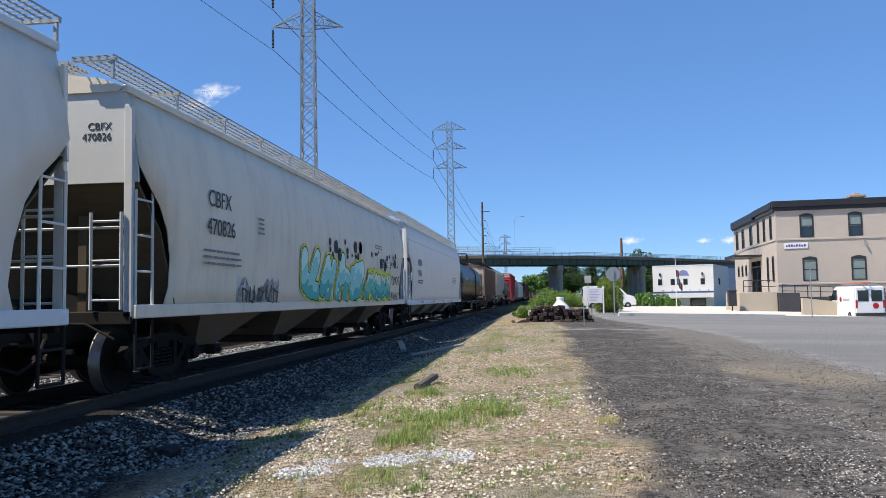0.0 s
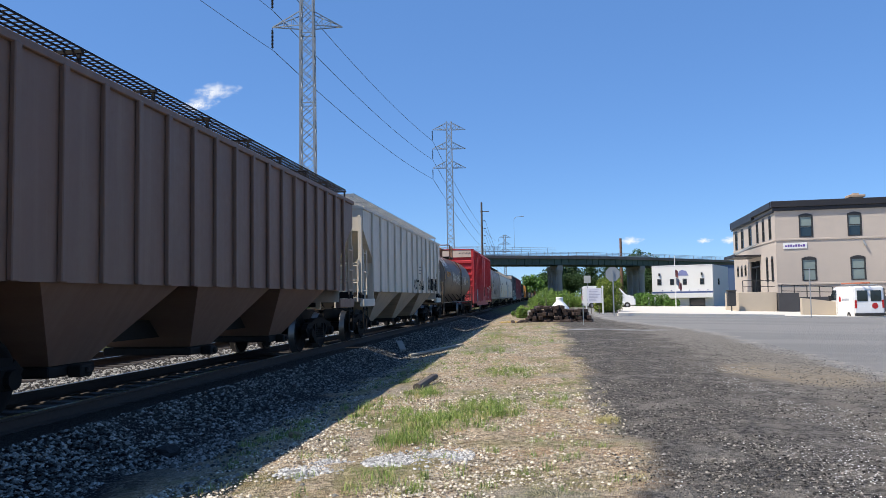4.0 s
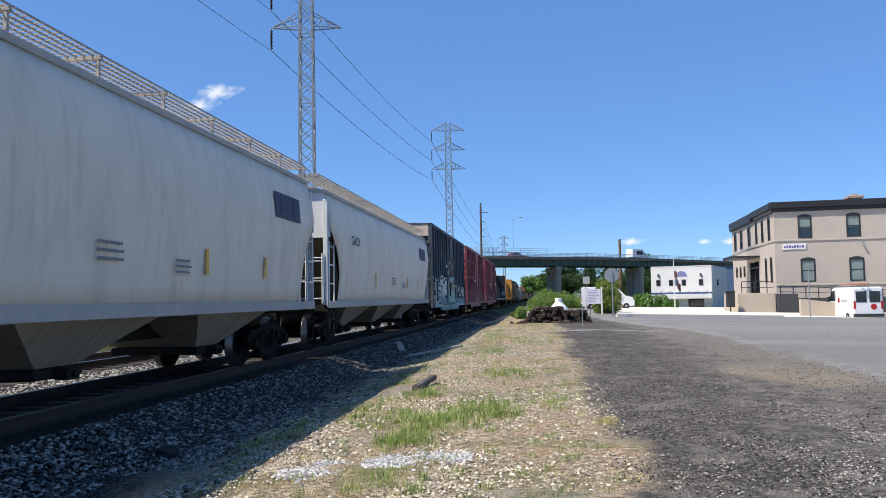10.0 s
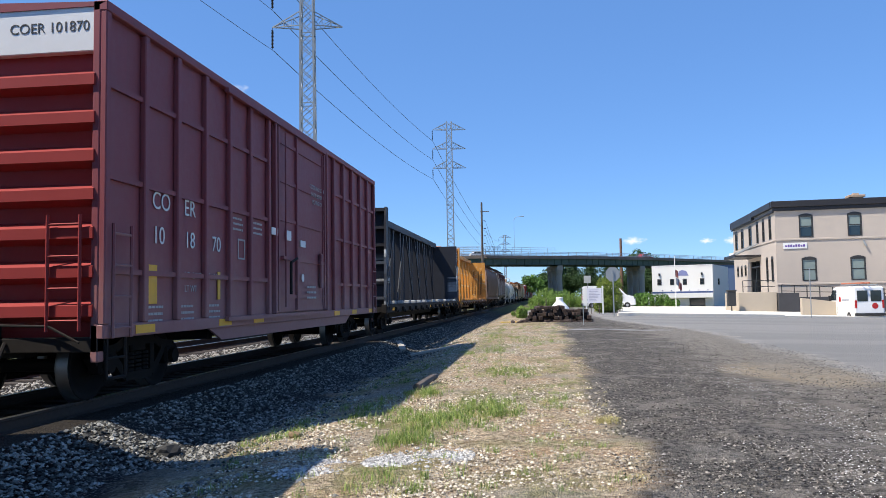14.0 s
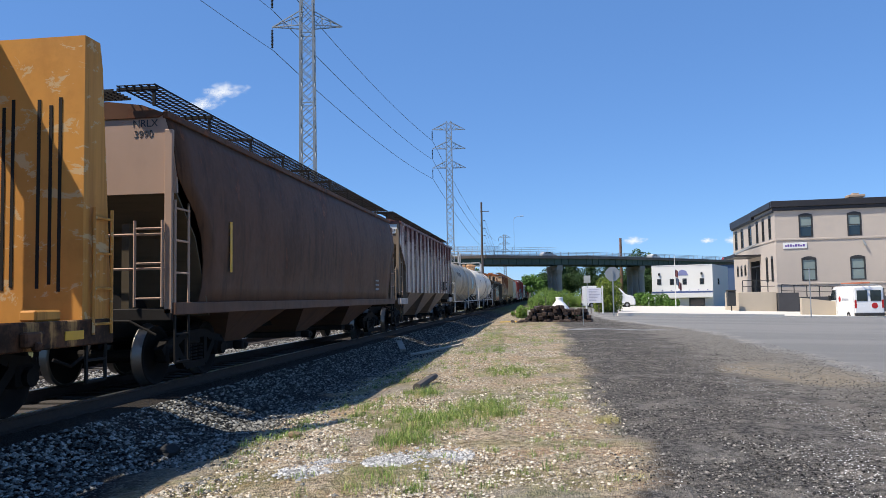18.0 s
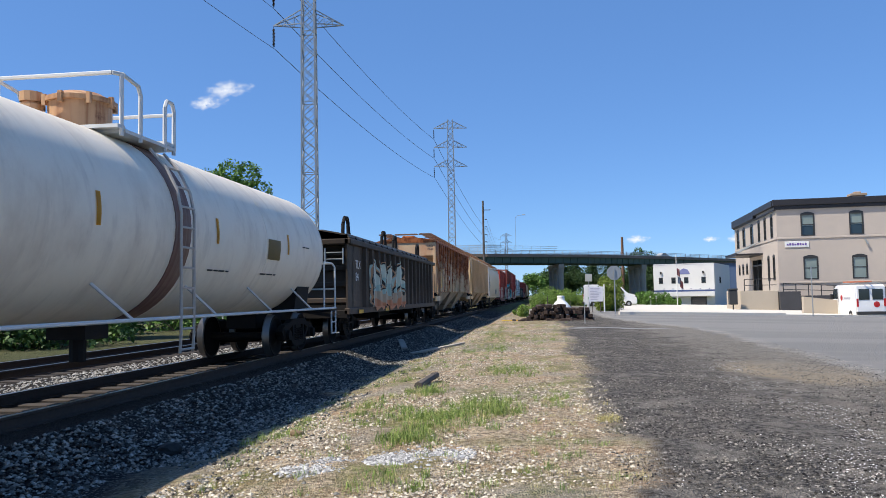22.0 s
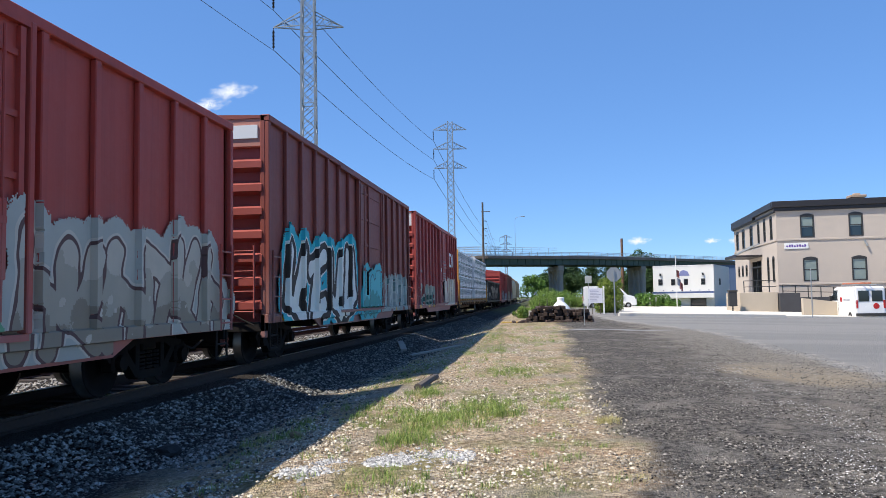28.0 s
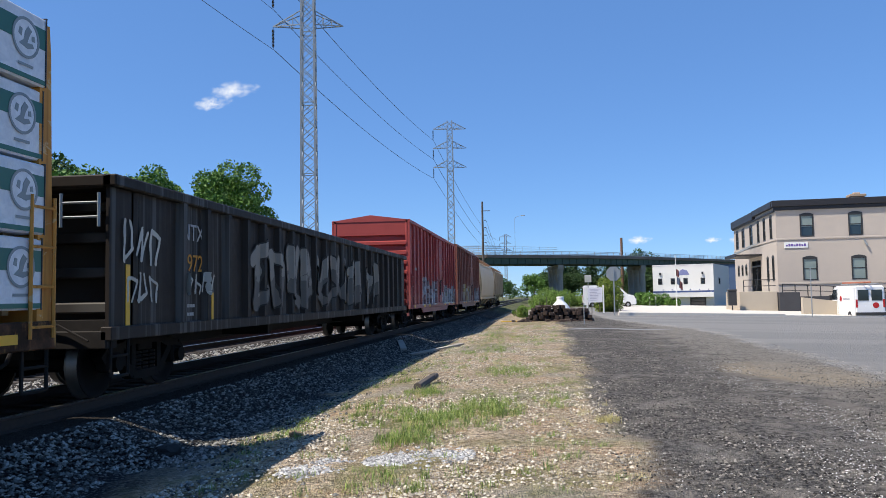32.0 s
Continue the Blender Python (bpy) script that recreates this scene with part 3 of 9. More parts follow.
def window(parent, at, x0, x1, z0, z1, arched=True, glass=GLASS, lower=None, frame_mat=FRAME_DK):
    w = part("window", boxed((x0, x0 + 0.12, -0.03, 0.16, z0, z1), (x1 - 0.12, x1, -0.03, 0.16, z0, z1), (x0 + 0.12, x1 - 0.12, -0.03, 0.16, z1 - 0.16, z1),
                             (x0 + 0.12, x1 - 0.12, -0.03, 0.16, z0, z0 + 0.1), (x0 + 0.12, x1 - 0.12, 0.02, 0.12, (z0 + z1) / 2 - 0.04, (z0 + z1) / 2 + 0.04)), frame_mat, parent, at=at)
    if arched:
        bm = bmesh.new()
        pts = [(x0 + (x1 - x0) * i / 8, z1 + 0.16 * math.sin(math.pi * i / 8)) for i in range(9)]
        prism(bm, pts + [(x1, z1 - 0.05), (x0, z1 - 0.05)], 1, -0.035, 0.0)
        part("arch", bm, frame_mat, w)
    part("pane", boxed((x0 + 0.12, x1 - 0.12, 0.08, 0.1, z0 + 0.1, z1 - 0.16)), glass, w)
    if lower:
        part("blind", boxed((x0 + 0.13, x1 - 0.13, 0.05, 0.075, z0 + lower * (z1 - z0), z1 - 0.17)), BLIND, w)
    return w


def tan_building():
    ob = thing("office_building", "two-storey taupe painted building with a black cornice", "building")
    c = Vector((22.3, 78.58, -1.0))
    front = Vector((31.99, 77.71, -1.0)) - c
    side = Vector((23.75, 101.56, -1.0)) - c
    af, asd = math.atan2(front.y, front.x), math.atan2(side.y, side.x)
    H = 10.68
    fm = Matrix.Translation(c) @ pose(0, 0, 0, 0, 0, math.degrees(af))
    # front: facing the camera
    fw = 30.0
    holes = []
    for i in range(6):
        x = 2.15 + i * 4.28
        holes += [(x, x + 1.25, 7.48, 9.62), (x + 0.1, x + 1.42, 3.32, 5.48)]
    part("front_wall", wall_with_holes(fw, H, 0.4, holes), STUCCO, ob, at=fm)
    for k, h in enumerate(holes):
        window(ob, fm, *h, lower=0.02 if k % 2 else 0.45)
    # side towards the tracks; x runs from the far end to the corner
    sl = side.length
    sm = Matrix.Translation(c + side) @ pose(0, 0, 0, 0, 0, math.degrees(asd) + 180)
    sh = []
    for x in (1.4, 5.3, 10.0):
        sh.append((x, x + 1.7, 7.48, 9.62))
    for x in (14.2, 17.2, 20.3):
        sh.append((x, x + 1.1, 7.48, 9.7))
    for x in (2.0, 4.4, 6.8):
        sh.append((x, x + 1.1, 4.2, 5.35))
    for x in (18.4, 20.8):
        sh.append((x, x + 0.95, 3.3, 5.7))
    sh.append((10.2, 15.4, 2.3, 5.7))
    part("side_wall", wall_with_holes(sl, H, 0.4, sh), STUCCO, ob, at=sm)
    for h in sh[:-1]:
        window(ob, sm, *h)
    d = part("entrance", boxed((10.2, 15.4, 0.5, 0.55, 2.3, 5.7)), GLASS, ob, at=sm)
    part("door_frame", boxed((10.2, 10.35, 0.1, 0.5, 2.3, 5.7), (12.7, 12.9, 0.1, 0.5, 2.3, 5.7), (15.25, 15.4, 0.1, 0.5, 2.3, 5.7), (10.35, 15.25, 0.1, 0.5, 5.0, 5.15)), FRAME_DK, d)
    # back and far walls, roof
    part("roof", boxed((0.3, fw, 0.3, sl, H - 0.25, H - 0.05)), CORNICE, ob, at=fm)
    part("back_wall", boxed((0.4, fw, sl - 0.4, sl, 0, H - 0.3)), STUCCO, ob, at=fm)
    part("end_wall", boxed((fw - 0.4, fw, 0.45, sl - 0.45, 0, H - 0.3)), STUCCO, ob, at=fm)
    # cornice in stepped mouldings
    part("cornice", boxed((-0.35, fw, -0.35, 0.0, H - 0.25, H + 0.35), (-0.2, fw, -0.2, 0.0, H - 0.6, H - 0.25), bevel=0.03), CORNICE, ob, at=fm)
    part("cornice", boxed((0, sl - 9.6, -0.35, 0.0, H - 0.55, H + 0.3), (sl - 9.6, sl - 0.36, -0.35, 0.0, H - 0.25, H + 0.35), (0, sl - 0.21, -0.2, 0.0, H - 0.7, H - 0.56), bevel=0.02), CORNICE, ob, at=sm)
    part("string_course", boxed((0, fw, -0.08, 0, 7.22, 7.4), bevel=0.02), STUCCO, ob, at=fm)
    part("string_course", boxed((0, fw, -0.08, 0, 2.95, 3.12), bevel=0.02), STUCCO, ob, at=fm)
    part("string_course", boxed((0, sl, -0.08, 0, 7.22, 7.38), bevel=0.02), STUCCO, ob, at=sm)
    part("chimney", boxed((7.9, 9.1, 4, 5.2, H - 0.05, H + 0.9), (7.75, 9.25, 3.85, 5.35, H + 0.9, H + 1.15), (8.2, 8.8, 4.3, 4.9, H + 1.15, H + 1.35), bevel=0.03), BRICKCH, ob, at=fm)
    # canopy over the entrance, hung on two rods
    cp = part("canopy", boxed((9.2, 16.2, -2.6, -0.0, 6.05, 6.25), (9.2, 16.2, -2.65, -2.6, 6.0, 6.35), bevel=0.02), CORNICE, ob, at=sm)
    for x in (10.5, 12.6, 14.8):
        part("tie_rod", rods([((x, 0, 7.5), (x, -2.4, 6.3))], 0.05), GALV, cp)
    part("sign_panel", boxed((0.65, 2.8, -0.07, -0.012, 6.42, 6.98), bevel=0.01), WHITE_PAINT, ob, "white sign with a line of dark marks", at=fm)
    bm = boxed(*[(0.82 + i * 0.23, 0.98 + i * 0.23, -0.085, -0.072, 6.6, 6.6 + (0.22 if i % 3 else 0.15)) for i in range(8)])
    part("sign_mark", bm, plain("sign_violet", (0.12, 0.06, 0.28), 0.6, 0, 0.1, 5, 0), ob, at=fm)["kind"] = "stuff"
    bm = bmesh.new()
    path_rod(bm, [(7.7, -0.02, 7.05), (7.72, -0.14, 7.0)], 0.05)
    rod(bm, (7.72, -0.12, 7.0), (7.92, -0.16, 6.5), 0.08, 8, 0.12)
    part("wall_lamp", bm, GALV, ob, at=fm)
    return fm, sm


FM, SM = tan_building()
# ---- train: its run along the track ----
SPEED = ((0, 15.90), (3, 16.04), (6, 16.13), (9, 16.11), (12, 15.80), (15, 15.61), (18, 15.63), (21, 15.68), (24, 15.68), (28, 15.82), (32, 15.63))
SURF = {}  # the outer face of each car's side, for what is sprayed on it
CARS = []  # each car with the place of its near end at the start
MOVERS = []  # other moving things with their rows


def run(t):
    """Metres the train has gone by t."""
    ts = np.linspace(0, t, 129)
    v = np.interp(ts, [a for a, _ in SPEED], [b for _, b in SPEED])
    return float(np.sum((v[1:] + v[:-1]) / 2) * (t / 128)) if t else 0.0


def motions():
    rows = [(t, run(t)) for t in range(0, 33, 2)]
    for ob, y0 in CARS:
        walk(ob, [(t, pose(TRACK_X, y0 - s, 0)) for t, s in rows])
    for ob, path in MOVERS:
        walk(ob, path)


# ---- train: paints ----
def paint(name, base, streak=None, amount=0.35, rust=0.0, rust_top=0.0, rough=0.42, zones=(), ribs=None, seam=None, drip=None, spec=0.3, scuff=None, dust=0.0, wide=1.0, rust_cols=((0.085, 0.028, 0.013), (0.27, 0.10, 0.042))):
    """Weathered car paint: vertical streaks, blotches, rust, and sprayed zones (y0, y1, z0, z1, colours, size) on the +x side."""
    n = Nodes(name)
    x, y, z = n.xyz(n.tc)
    streak = streak or shade(base, 0.55)
    base, streak = [tuple(min(0.85, v * k) for v, k in zip(c, (1.25, 1.13, 0.96))) for c in (base, streak)]
    flat = n.scaled(n.tc, (0.04, 1.0, 1.0))
    tall = n.noise(n.scaled(n.tc, (0.3, 3.2 * wide, 0.16 / wide)), 1.6, 5, 0.65)
    thin = n.noise(n.scaled(n.tc, (0.5, 14 * wide, 0.35 / wide)), 1.0, 4, 0.6)
    blot = n.noise(n.tc, 0.45, 4, 0.6)
    fine = n.noise(n.tc, 9, 4, 0.6)
    col = n.mix(n.math("MULTIPLY", n.step(tall, 0.42, 0.72), amount), base, streak)
    col = n.mix(n.math("MULTIPLY", n.step(thin, 0.52, 0.72), amount * 0.8), col, shade(streak, 0.8))
    col = n.mix(n.math("MULTIPLY", n.step(blot, 0.45, 0.7), amount * 0.5), col, n.mix(0.5, base, shade(base, 1.35)))
    col = n.mix(n.math("MULTIPLY", n.step(n.noise(n.tc, 1.3, 5, 0.7), 0.5, 0.7), amount * 0.5), col, streak)
    if rust:
        r = n.math("ADD", n.math("MULTIPLY", tall, 0.6), n.math("MULTIPLY", n.noise(n.tc, 2.2, 5, 0.7), 0.4))
        if rust_top:
            r = n.math("ADD", r, n.math("MULTIPLY", n.math("SUBTRACT", z, 2.7), rust_top))
        rc = n.mix(n.step(n.noise(n.tc, 3.5, 5, 0.7), 0.35, 0.65), *rust_cols)
        col = n.mix(n.step(r, 0.66 - 0.3 * rust, 0.76 - 0.3 * rust), col, rc)
    if drip:
        dr = n.noise(n.scaled(n.tc, (0.3, 7.0, 0.1)), 1.0, 3, 0.6)
        col = n.mix(n.math("MULTIPLY", n.step(dr, 0.52, 0.64), 0.7), col, drip)
    if scuff:
        col = n.mix(n.math("MULTIPLY", n.step(n.noise(n.scaled(n.tc, (1.0, 1.0, 1.6)), 2.4, 5, 0.7, 0.6), 0.565, 0.61), 0.85), col, scuff)
    if ribs:
        col = n.mix(n.math("MULTIPLY", n.step(x, 1.575, 1.6), n.step(fine, 0.1, 0.4)), col, ribs)
    for y0, y1, z0, z1, cols, size in zones:
        wob = n.noise(n.scaled(n.tc, (0.04, 1.3, 1.3)), 1.1 / size, 4, 0.6)
        d = n.math("MULTIPLY", n.math("SUBTRACT", wob, 0.5), 0.35 * size)
        hump = n.voronoi(n.scaled(n.tc, (0.0, 1.0, 0.0)), 0.8 / size)
        fall = n.math("MULTIPLY_ADD", n.math("MULTIPLY", hump[0], hump[0]), 1.5 * size, n.math("MULTIPLY", n.xyz(hump[1])[0], 0.14 * (z1 - z0)))
        m = n.math("MULTIPLY", n.step(n.math("ADD", y, d), y0, y0 + 0.06), n.step(n.math("ADD", y, d), y1, y1 - 0.06))
        m = n.math("MULTIPLY", m, n.math("MULTIPLY", n.step(n.math("ADD", n.math("ADD", z, d), fall), z1 + 0.2, z1 + 0.14), n.step(z, z0, z0 + 0.05)))
        m = n.math("MULTIPLY", m, n.step(x, 0.9, 1.1))
        tw = n.node("VectorMath")
        tw.operation = "MULTIPLY_ADD"
        tn = n.node("TexNoise")
        n.put(tn.inputs["Vector"], flat)
        tn.inputs["Scale"].default_value = 1.1 / size
        tn.inputs["Detail"].default_value = 1.5
        n.put(tw.inputs[0], tn.outputs["Color"])
        tw.inputs[1].default_value = (0.0, 0.9 * size, 0.7 * size)
        n.put(tw.inputs[2], n.scaled(n.tc, (0.02, 1.0, 0.7)))
        cols = [tuple(min(0.85, v * 1.25) for v in c) for c in cols]
        cell = n.voronoi(tw.outputs[0], 1.1 / size)
        edge = n.voronoi(tw.outputs[0], 1.1 / size, "DISTANCE_TO_EDGE")[0]
        k = len(cols)
        gc = n.ramp(n.xyz(cell[1])[0], [(i / k, c) for i, c in enumerate(cols)], "CONSTANT")
        gc = n.mix(n.math("MULTIPLY", n.step(n.noise(flat, 1.6 / size, 3, 0.5, 1.0), 0.5, 0.55), 0.3), gc, cols[0])
        gc = n.mix(n.math("MULTIPLY", n.step(cell[0], 0.25, 0.75), 0.5), gc, shade(cols[-1], 0.9))
        gc = n.mix(n.math("MULTIPLY", n.step(n.noise(flat, 0.9 / size, 2, 0.5, 0.8), 0.6, 0.66), 0.7), gc, shade(cols[-1], 0.35))
        gc = n.mix(n.math("MULTIPLY", n.step(edge, 0.05, 0.025), n.math("MULTIPLY", n.step(n.noise(flat, 1.3 / size, 2), 0.42, 0.52), 0.8)), gc, shade(cols[-1], 0.3))
        gc = n.mix(n.math("MULTIPLY", n.step(thin, 0.5, 0.75), 0.4), gc, base)
        gc = n.mix(n.math("MULTIPLY", n.step(n.noise(n.tc, 5, 4, 0.7), 0.5, 0.7), 0.3), gc, shade(base, 1.2))
        col = n.mix(n.math("MULTIPLY", m, n.step(fine, 0.12, 0.3)), col, gc)
    if dust:
        settled = n.step(n.math("MULTIPLY_ADD", n.noise(n.scaled(n.tc, (0.3, 0.8, 1.0)), 1.1, 4, 0.6), 2.2, z), 3.6, 1.7)
        col = n.mix(n.math("MULTIPLY", settled, dust), col, (0.44, 0.35, 0.31))
    if seam:
        col = n.mix(n.math("MULTIPLY", n.step(n.math("ABSOLUTE", n.math("SUBTRACT", z, seam)), 0.02, 0.008), 0.6), col, shade(base, 0.4))
    n.bump(n.math("ADD", n.noise(n.tc, 1.2, 3), n.math("MULTIPLY", fine, 0.15)), 0.25, 0.03)
    return n.done(col, n.math("MULTIPLY_ADD", fine, 0.25, rough), 0, spec)


# ---- train: shared running gear ----
def lathe(bm, prof, seg=24, at=(0, 0, 0)):
    """Turns a profile of (along x, radius) round the x axis."""
    rings = []
    for u, r in prof:
        rings.append([bm.verts.new((at[0] + u, at[1] + r * math.cos(2 * math.pi * i / seg), at[2] + r * math.sin(2 * math.pi * i / seg))) for i in range(seg)])
    for a, b in zip(rings, rings[1:]):
        for i in range(seg):
            bm.faces.new((a[i], a[(i + 1) % seg], b[(i + 1) % seg], b[i]))
    bm.faces.new(rings[0][::-1])
    bm.faces.new(rings[-1])
    bmesh.ops.recalc_face_normals(bm, faces=bm.faces)
    return bm


def wheel_mesh(sign):
    bm = bmesh.new()
    lathe(bm, [(s * sign, r) for s, r in ((-0.09, 0.44), (-0.085, 0.487), (-0.06, 0.487), (-0.05, 0.462), (0.07, 0.456), (0.075, 0.44), (0.07, 0.39), (0.015, 0.36), (0.012, 0.2), (0.06, 0.15), (0.08, 0.1))], 28)
    me = mesh_of(bm, "wheel", WHEEL, False)
    me.materials.append(TREAD)
    for p in me.polygons:
        r = math.hypot(p.center.y, p.center.z)
        if r > 0.42 and len(p.vertices) == 4:
            p.material_index = 1 if r > 0.45 else 0
        p.use_smooth = len(p.vertices) == 4
    return me


W_R, W_L = wheel_mesh(1), wheel_mesh(-1)
AXLE = mesh_of(rod(bmesh.new(), (-0.95, 0, 0), (0.95, 0, 0), 0.085, 10), "axle", BOGIE)


def frame_mesh():
    bm = bmesh.new()
    def strip(pts, w, x=0.0):
        for a, b in zip(pts, pts[1:]):
            bar(bm, (x, *a), (x, *b), w, 0.14, (1, 0, 0))
    strip([(-1.12, 0.50), (-0.98, 0.62), (-0.62, 0.66), (-0.42, 0.74), (0.42, 0.74), (0.62, 0.66), (0.98, 0.62), (1.12, 0.50)], 0.13)
    strip([(-0.72, 0.60), (-0.36, 0.25), (0.36, 0.25), (0.72, 0.60)], 0.12)
    strip([(-0.36, 0.28), (-0.36, 0.72)], 0.11)
    strip([(0.36, 0.28), (0.36, 0.72)], 0.11)
    for y in (-0.89, 0.89):
        box(bm, -0.09, 0.10, y - 0.16, y + 0.16, 0.34, 0.60, 0.03)
        rod(bm, (0.09, y, 0.46), (0.17, y, 0.46), 0.11, 10)
    return mesh_of(bm, "side_frame", BOGIE)


FRAME_ME = frame_mesh()


def spring_mesh():
    bm = bmesh.new()
    for k in range(5):
        z = 0.32 + k * 0.055
        rod(bm, (0, 0, z), (0, 0, z + 0.033), 0.085, 9)
    return mesh_of(bm, "spring", BOGIE)


SPRING_ME = spring_mesh()
BOLSTER_ME = mesh_of(boxed((-1.05, 1.05, -0.2, 0.2, 0.58, 0.78), (-0.35, 0.35, -0.32, 0.32, 0.72, 0.86), (-0.9, 0.9, -0.5, -0.44, 0.3, 0.42), (-0.9, 0.9, 0.44, 0.5, 0.3, 0.42), bevel=0.02), "bogie", BOGIE)


def bogie(car, y):
    b = part("bogie", BOLSTER_ME, None, car, "dark grimy two-axle bogie", at=pose(0, y, 0))
    for s in (-1, 1):
        part("side_frame", FRAME_ME, None, b, at=pose(s * 0.99, 0, 0, 0, 0, 0 if s > 0 else 180))
        for dy in (-0.2, 0.0, 0.2):
            part("spring", SPRING_ME, None, b, at=pose(s * 0.99, dy, 0))
    for dy in (-0.89, 0.89):
        part("axle", AXLE, None, b, at=pose(0, dy, 0.457))
        part("wheel", W_R, None, b, "dark steel wheel with a polished tread", at=pose(0.755, dy, 0.457))
        part("wheel", W_L, None, b, "dark steel wheel with a polished tread", at=pose(-0.755, dy, 0.457))


def coupler_mesh():
    bm = boxed((-0.08, 0.08, -0.52, 0.25, 0.78, 0.96), (-0.17, 0.17, -0.70, -0.48, 0.74, 1.0), (-0.2, 0.2, -0.05, 0.1, 0.72, 1.02), bevel=0.025)
    path_rod(bm, [(0.3, 0, 0.8), (0.33, -0.2, 0.55), (0.25, -0.45, 0.4), (0.12, -0.66, 0.5)], 0.025)
    path_rod(bm, [(0.1, -0.02, 1.02), (0.9, -0.06, 1.0), (1.3, -0.06, 0.8)], 0.016)
    return mesh_of(bm, "coupler", STEEL)


COUPLER_ME = coupler_mesh()


def gear(car, L, inset=1.85):
    bogie(car, inset)
    bogie(car, L - inset)
    part("coupler", COUPLER_ME, None, car, at=pose(0, 0, 0))
    part("coupler", COUPLER_ME, None, car, at=pose(0, L, 0, 0, 0, 180))


def ladder(car, mat, x, y, z0, z1, width, along="y", n=None, r=0.017, stand=0.0):
    """Two stiles and rungs: along y on the side, along x on an end."""
    bm = bmesh.new()
    n = n or max(2, int((z1 - z0) / 0.38))
    def q(u, z):
        return (x, y + u, z) if along == "y" else (x + u, y, z)
    for u in (0, width):
        rod(bm, q(u, z0), q(u, z1), r * 1.3, 5)
    ob = part("ladder", bm, mat, car)
    rung = mesh_of(rod(bmesh.new(), q(0, 0), q(width, 0), r, 5), "rung", mat)
    for i in range(n):
        part("rung", rung, None, ob, at=pose(0, 0, z0 + 0.12 + (z1 - z0 - 0.24) * i / max(1, n - 1)))
    return ob


def step_iron(car, mat, x, y, w=0.42, z=0.38, top=1.0):
    bm = bmesh.new()
    path_rod(bm, [(x, y, top), (x, y, z), (x, y + w, z), (x, y + w, top)], 0.022, 5)
    rod(bm, (x, y, (z + top) / 2), (x, y + w, (z + top) / 2), 0.018, 5)
    return part("sill_step", bm, mat, car)


def brake_wheel(car, mat, x, y, z):
    bm = bmesh.new()
    ring = [[bm.verts.new((x + (0.25 + 0.018 * math.cos(v)) * math.cos(u), y + 0.018 * math.sin(v), z + (0.25 + 0.018 * math.cos(v)) * math.sin(u))) for v in (0, 1.57, 3.14, 4.71)] for u in (2 * math.pi * i / 16 for i in range(16))]
    for i in range(16):
        for k in range(4):
            bm.faces.new((ring[i][k], ring[(i + 1) % 16][k], ring[(i + 1) % 16][(k + 1) % 4], ring[i][(k + 1) % 4]))
    for a in (0.3, 1.87, 3.44, 5.0):
        rod(bm, (x, y + 0.03, z), (x + 0.25 * math.cos(a), y, z + 0.25 * math.sin(a)), 0.014, 4)
    box(bm, x - 0.12, x + 0.12, y + 0.03, y + 0.2, z - 0.15, z + 0.15)
    return part("brake_wheel", bm, mat, car)


SIDE = Matrix(((0, 0, 1, 0), (1, 0, 0, 0), (0, 1, 0, 0), (0, 0, 0, 1)))
END = Matrix(((1, 0, 0, 0), (0, 0, -1, 0), (0, 1, 0, 0), (0, 0, 0, 1)))


def text_mesh(body, size, mat, spacing=1.0):
    cu = bpy.data.curves.new("lettering", "FONT")
    cu.body, cu.size, cu.space_character, cu.extrude = body, size / 0.72, spacing, 0.002
    ob = new("lettering", cu)
    bpy.context.view_layer.update()
    me = bpy.data.meshes.new_from_object(ob.evaluated_get(bpy.context.evaluated_depsgraph_get()))
    bpy.data.objects.remove(ob)
    bpy.data.curves.remove(cu)
    me.materials.clear()
    me.materials.append(mat)
    return me


def letters(car, body, x, y, z, size, mat=None, end=False, lean=0.0, spacing=1.0):
    """Lettering on the side (or the near end), its lower left corner at x, y, z."""
    m = Matrix.Translation((x, y, z)) @ (END if end else Matrix.Rotation(radians(lean), 4, "Y") @ SIDE)
    return part("lettering", text_mesh(body, size, mat or LETTER_BLACK, spacing), None, car, at=m)


def marks(car, x, y, z, w, h, mat, rows=3, seed=1):
    """Small print that cannot be read: rows of plain bars on the side."""
    rng = random.Random(seed + int(y * 10))
    mat = {LETTER_BLACK: LETTER_GREY, LETTER_WHITE: LETTER_DIM}.get(mat, mat)
    bm = bmesh.new()
    for r in range(rows):
        u = 0.0
        zz = z + h - (r + 1) * h / rows
        while u < w * 0.9:
            k = rng.uniform(0.07, 0.25) * w
            k = min(k, w - u)
            box(bm, x, x + 0.006, y + u, y + u + k * 0.85, zz, zz + h / rows * 0.38)
            u += k
    return tagged(part("small_print", bm, mat, car), kind="stuff")


def stripes(car, x, ys, z0, z1, w=0.1, mat=None):
    for y in ys:
        part("reflector", boxed((x, x + 0.008, y, y + w, z0, z1)), mat or YELLOW, car, "yellow reflective strip")


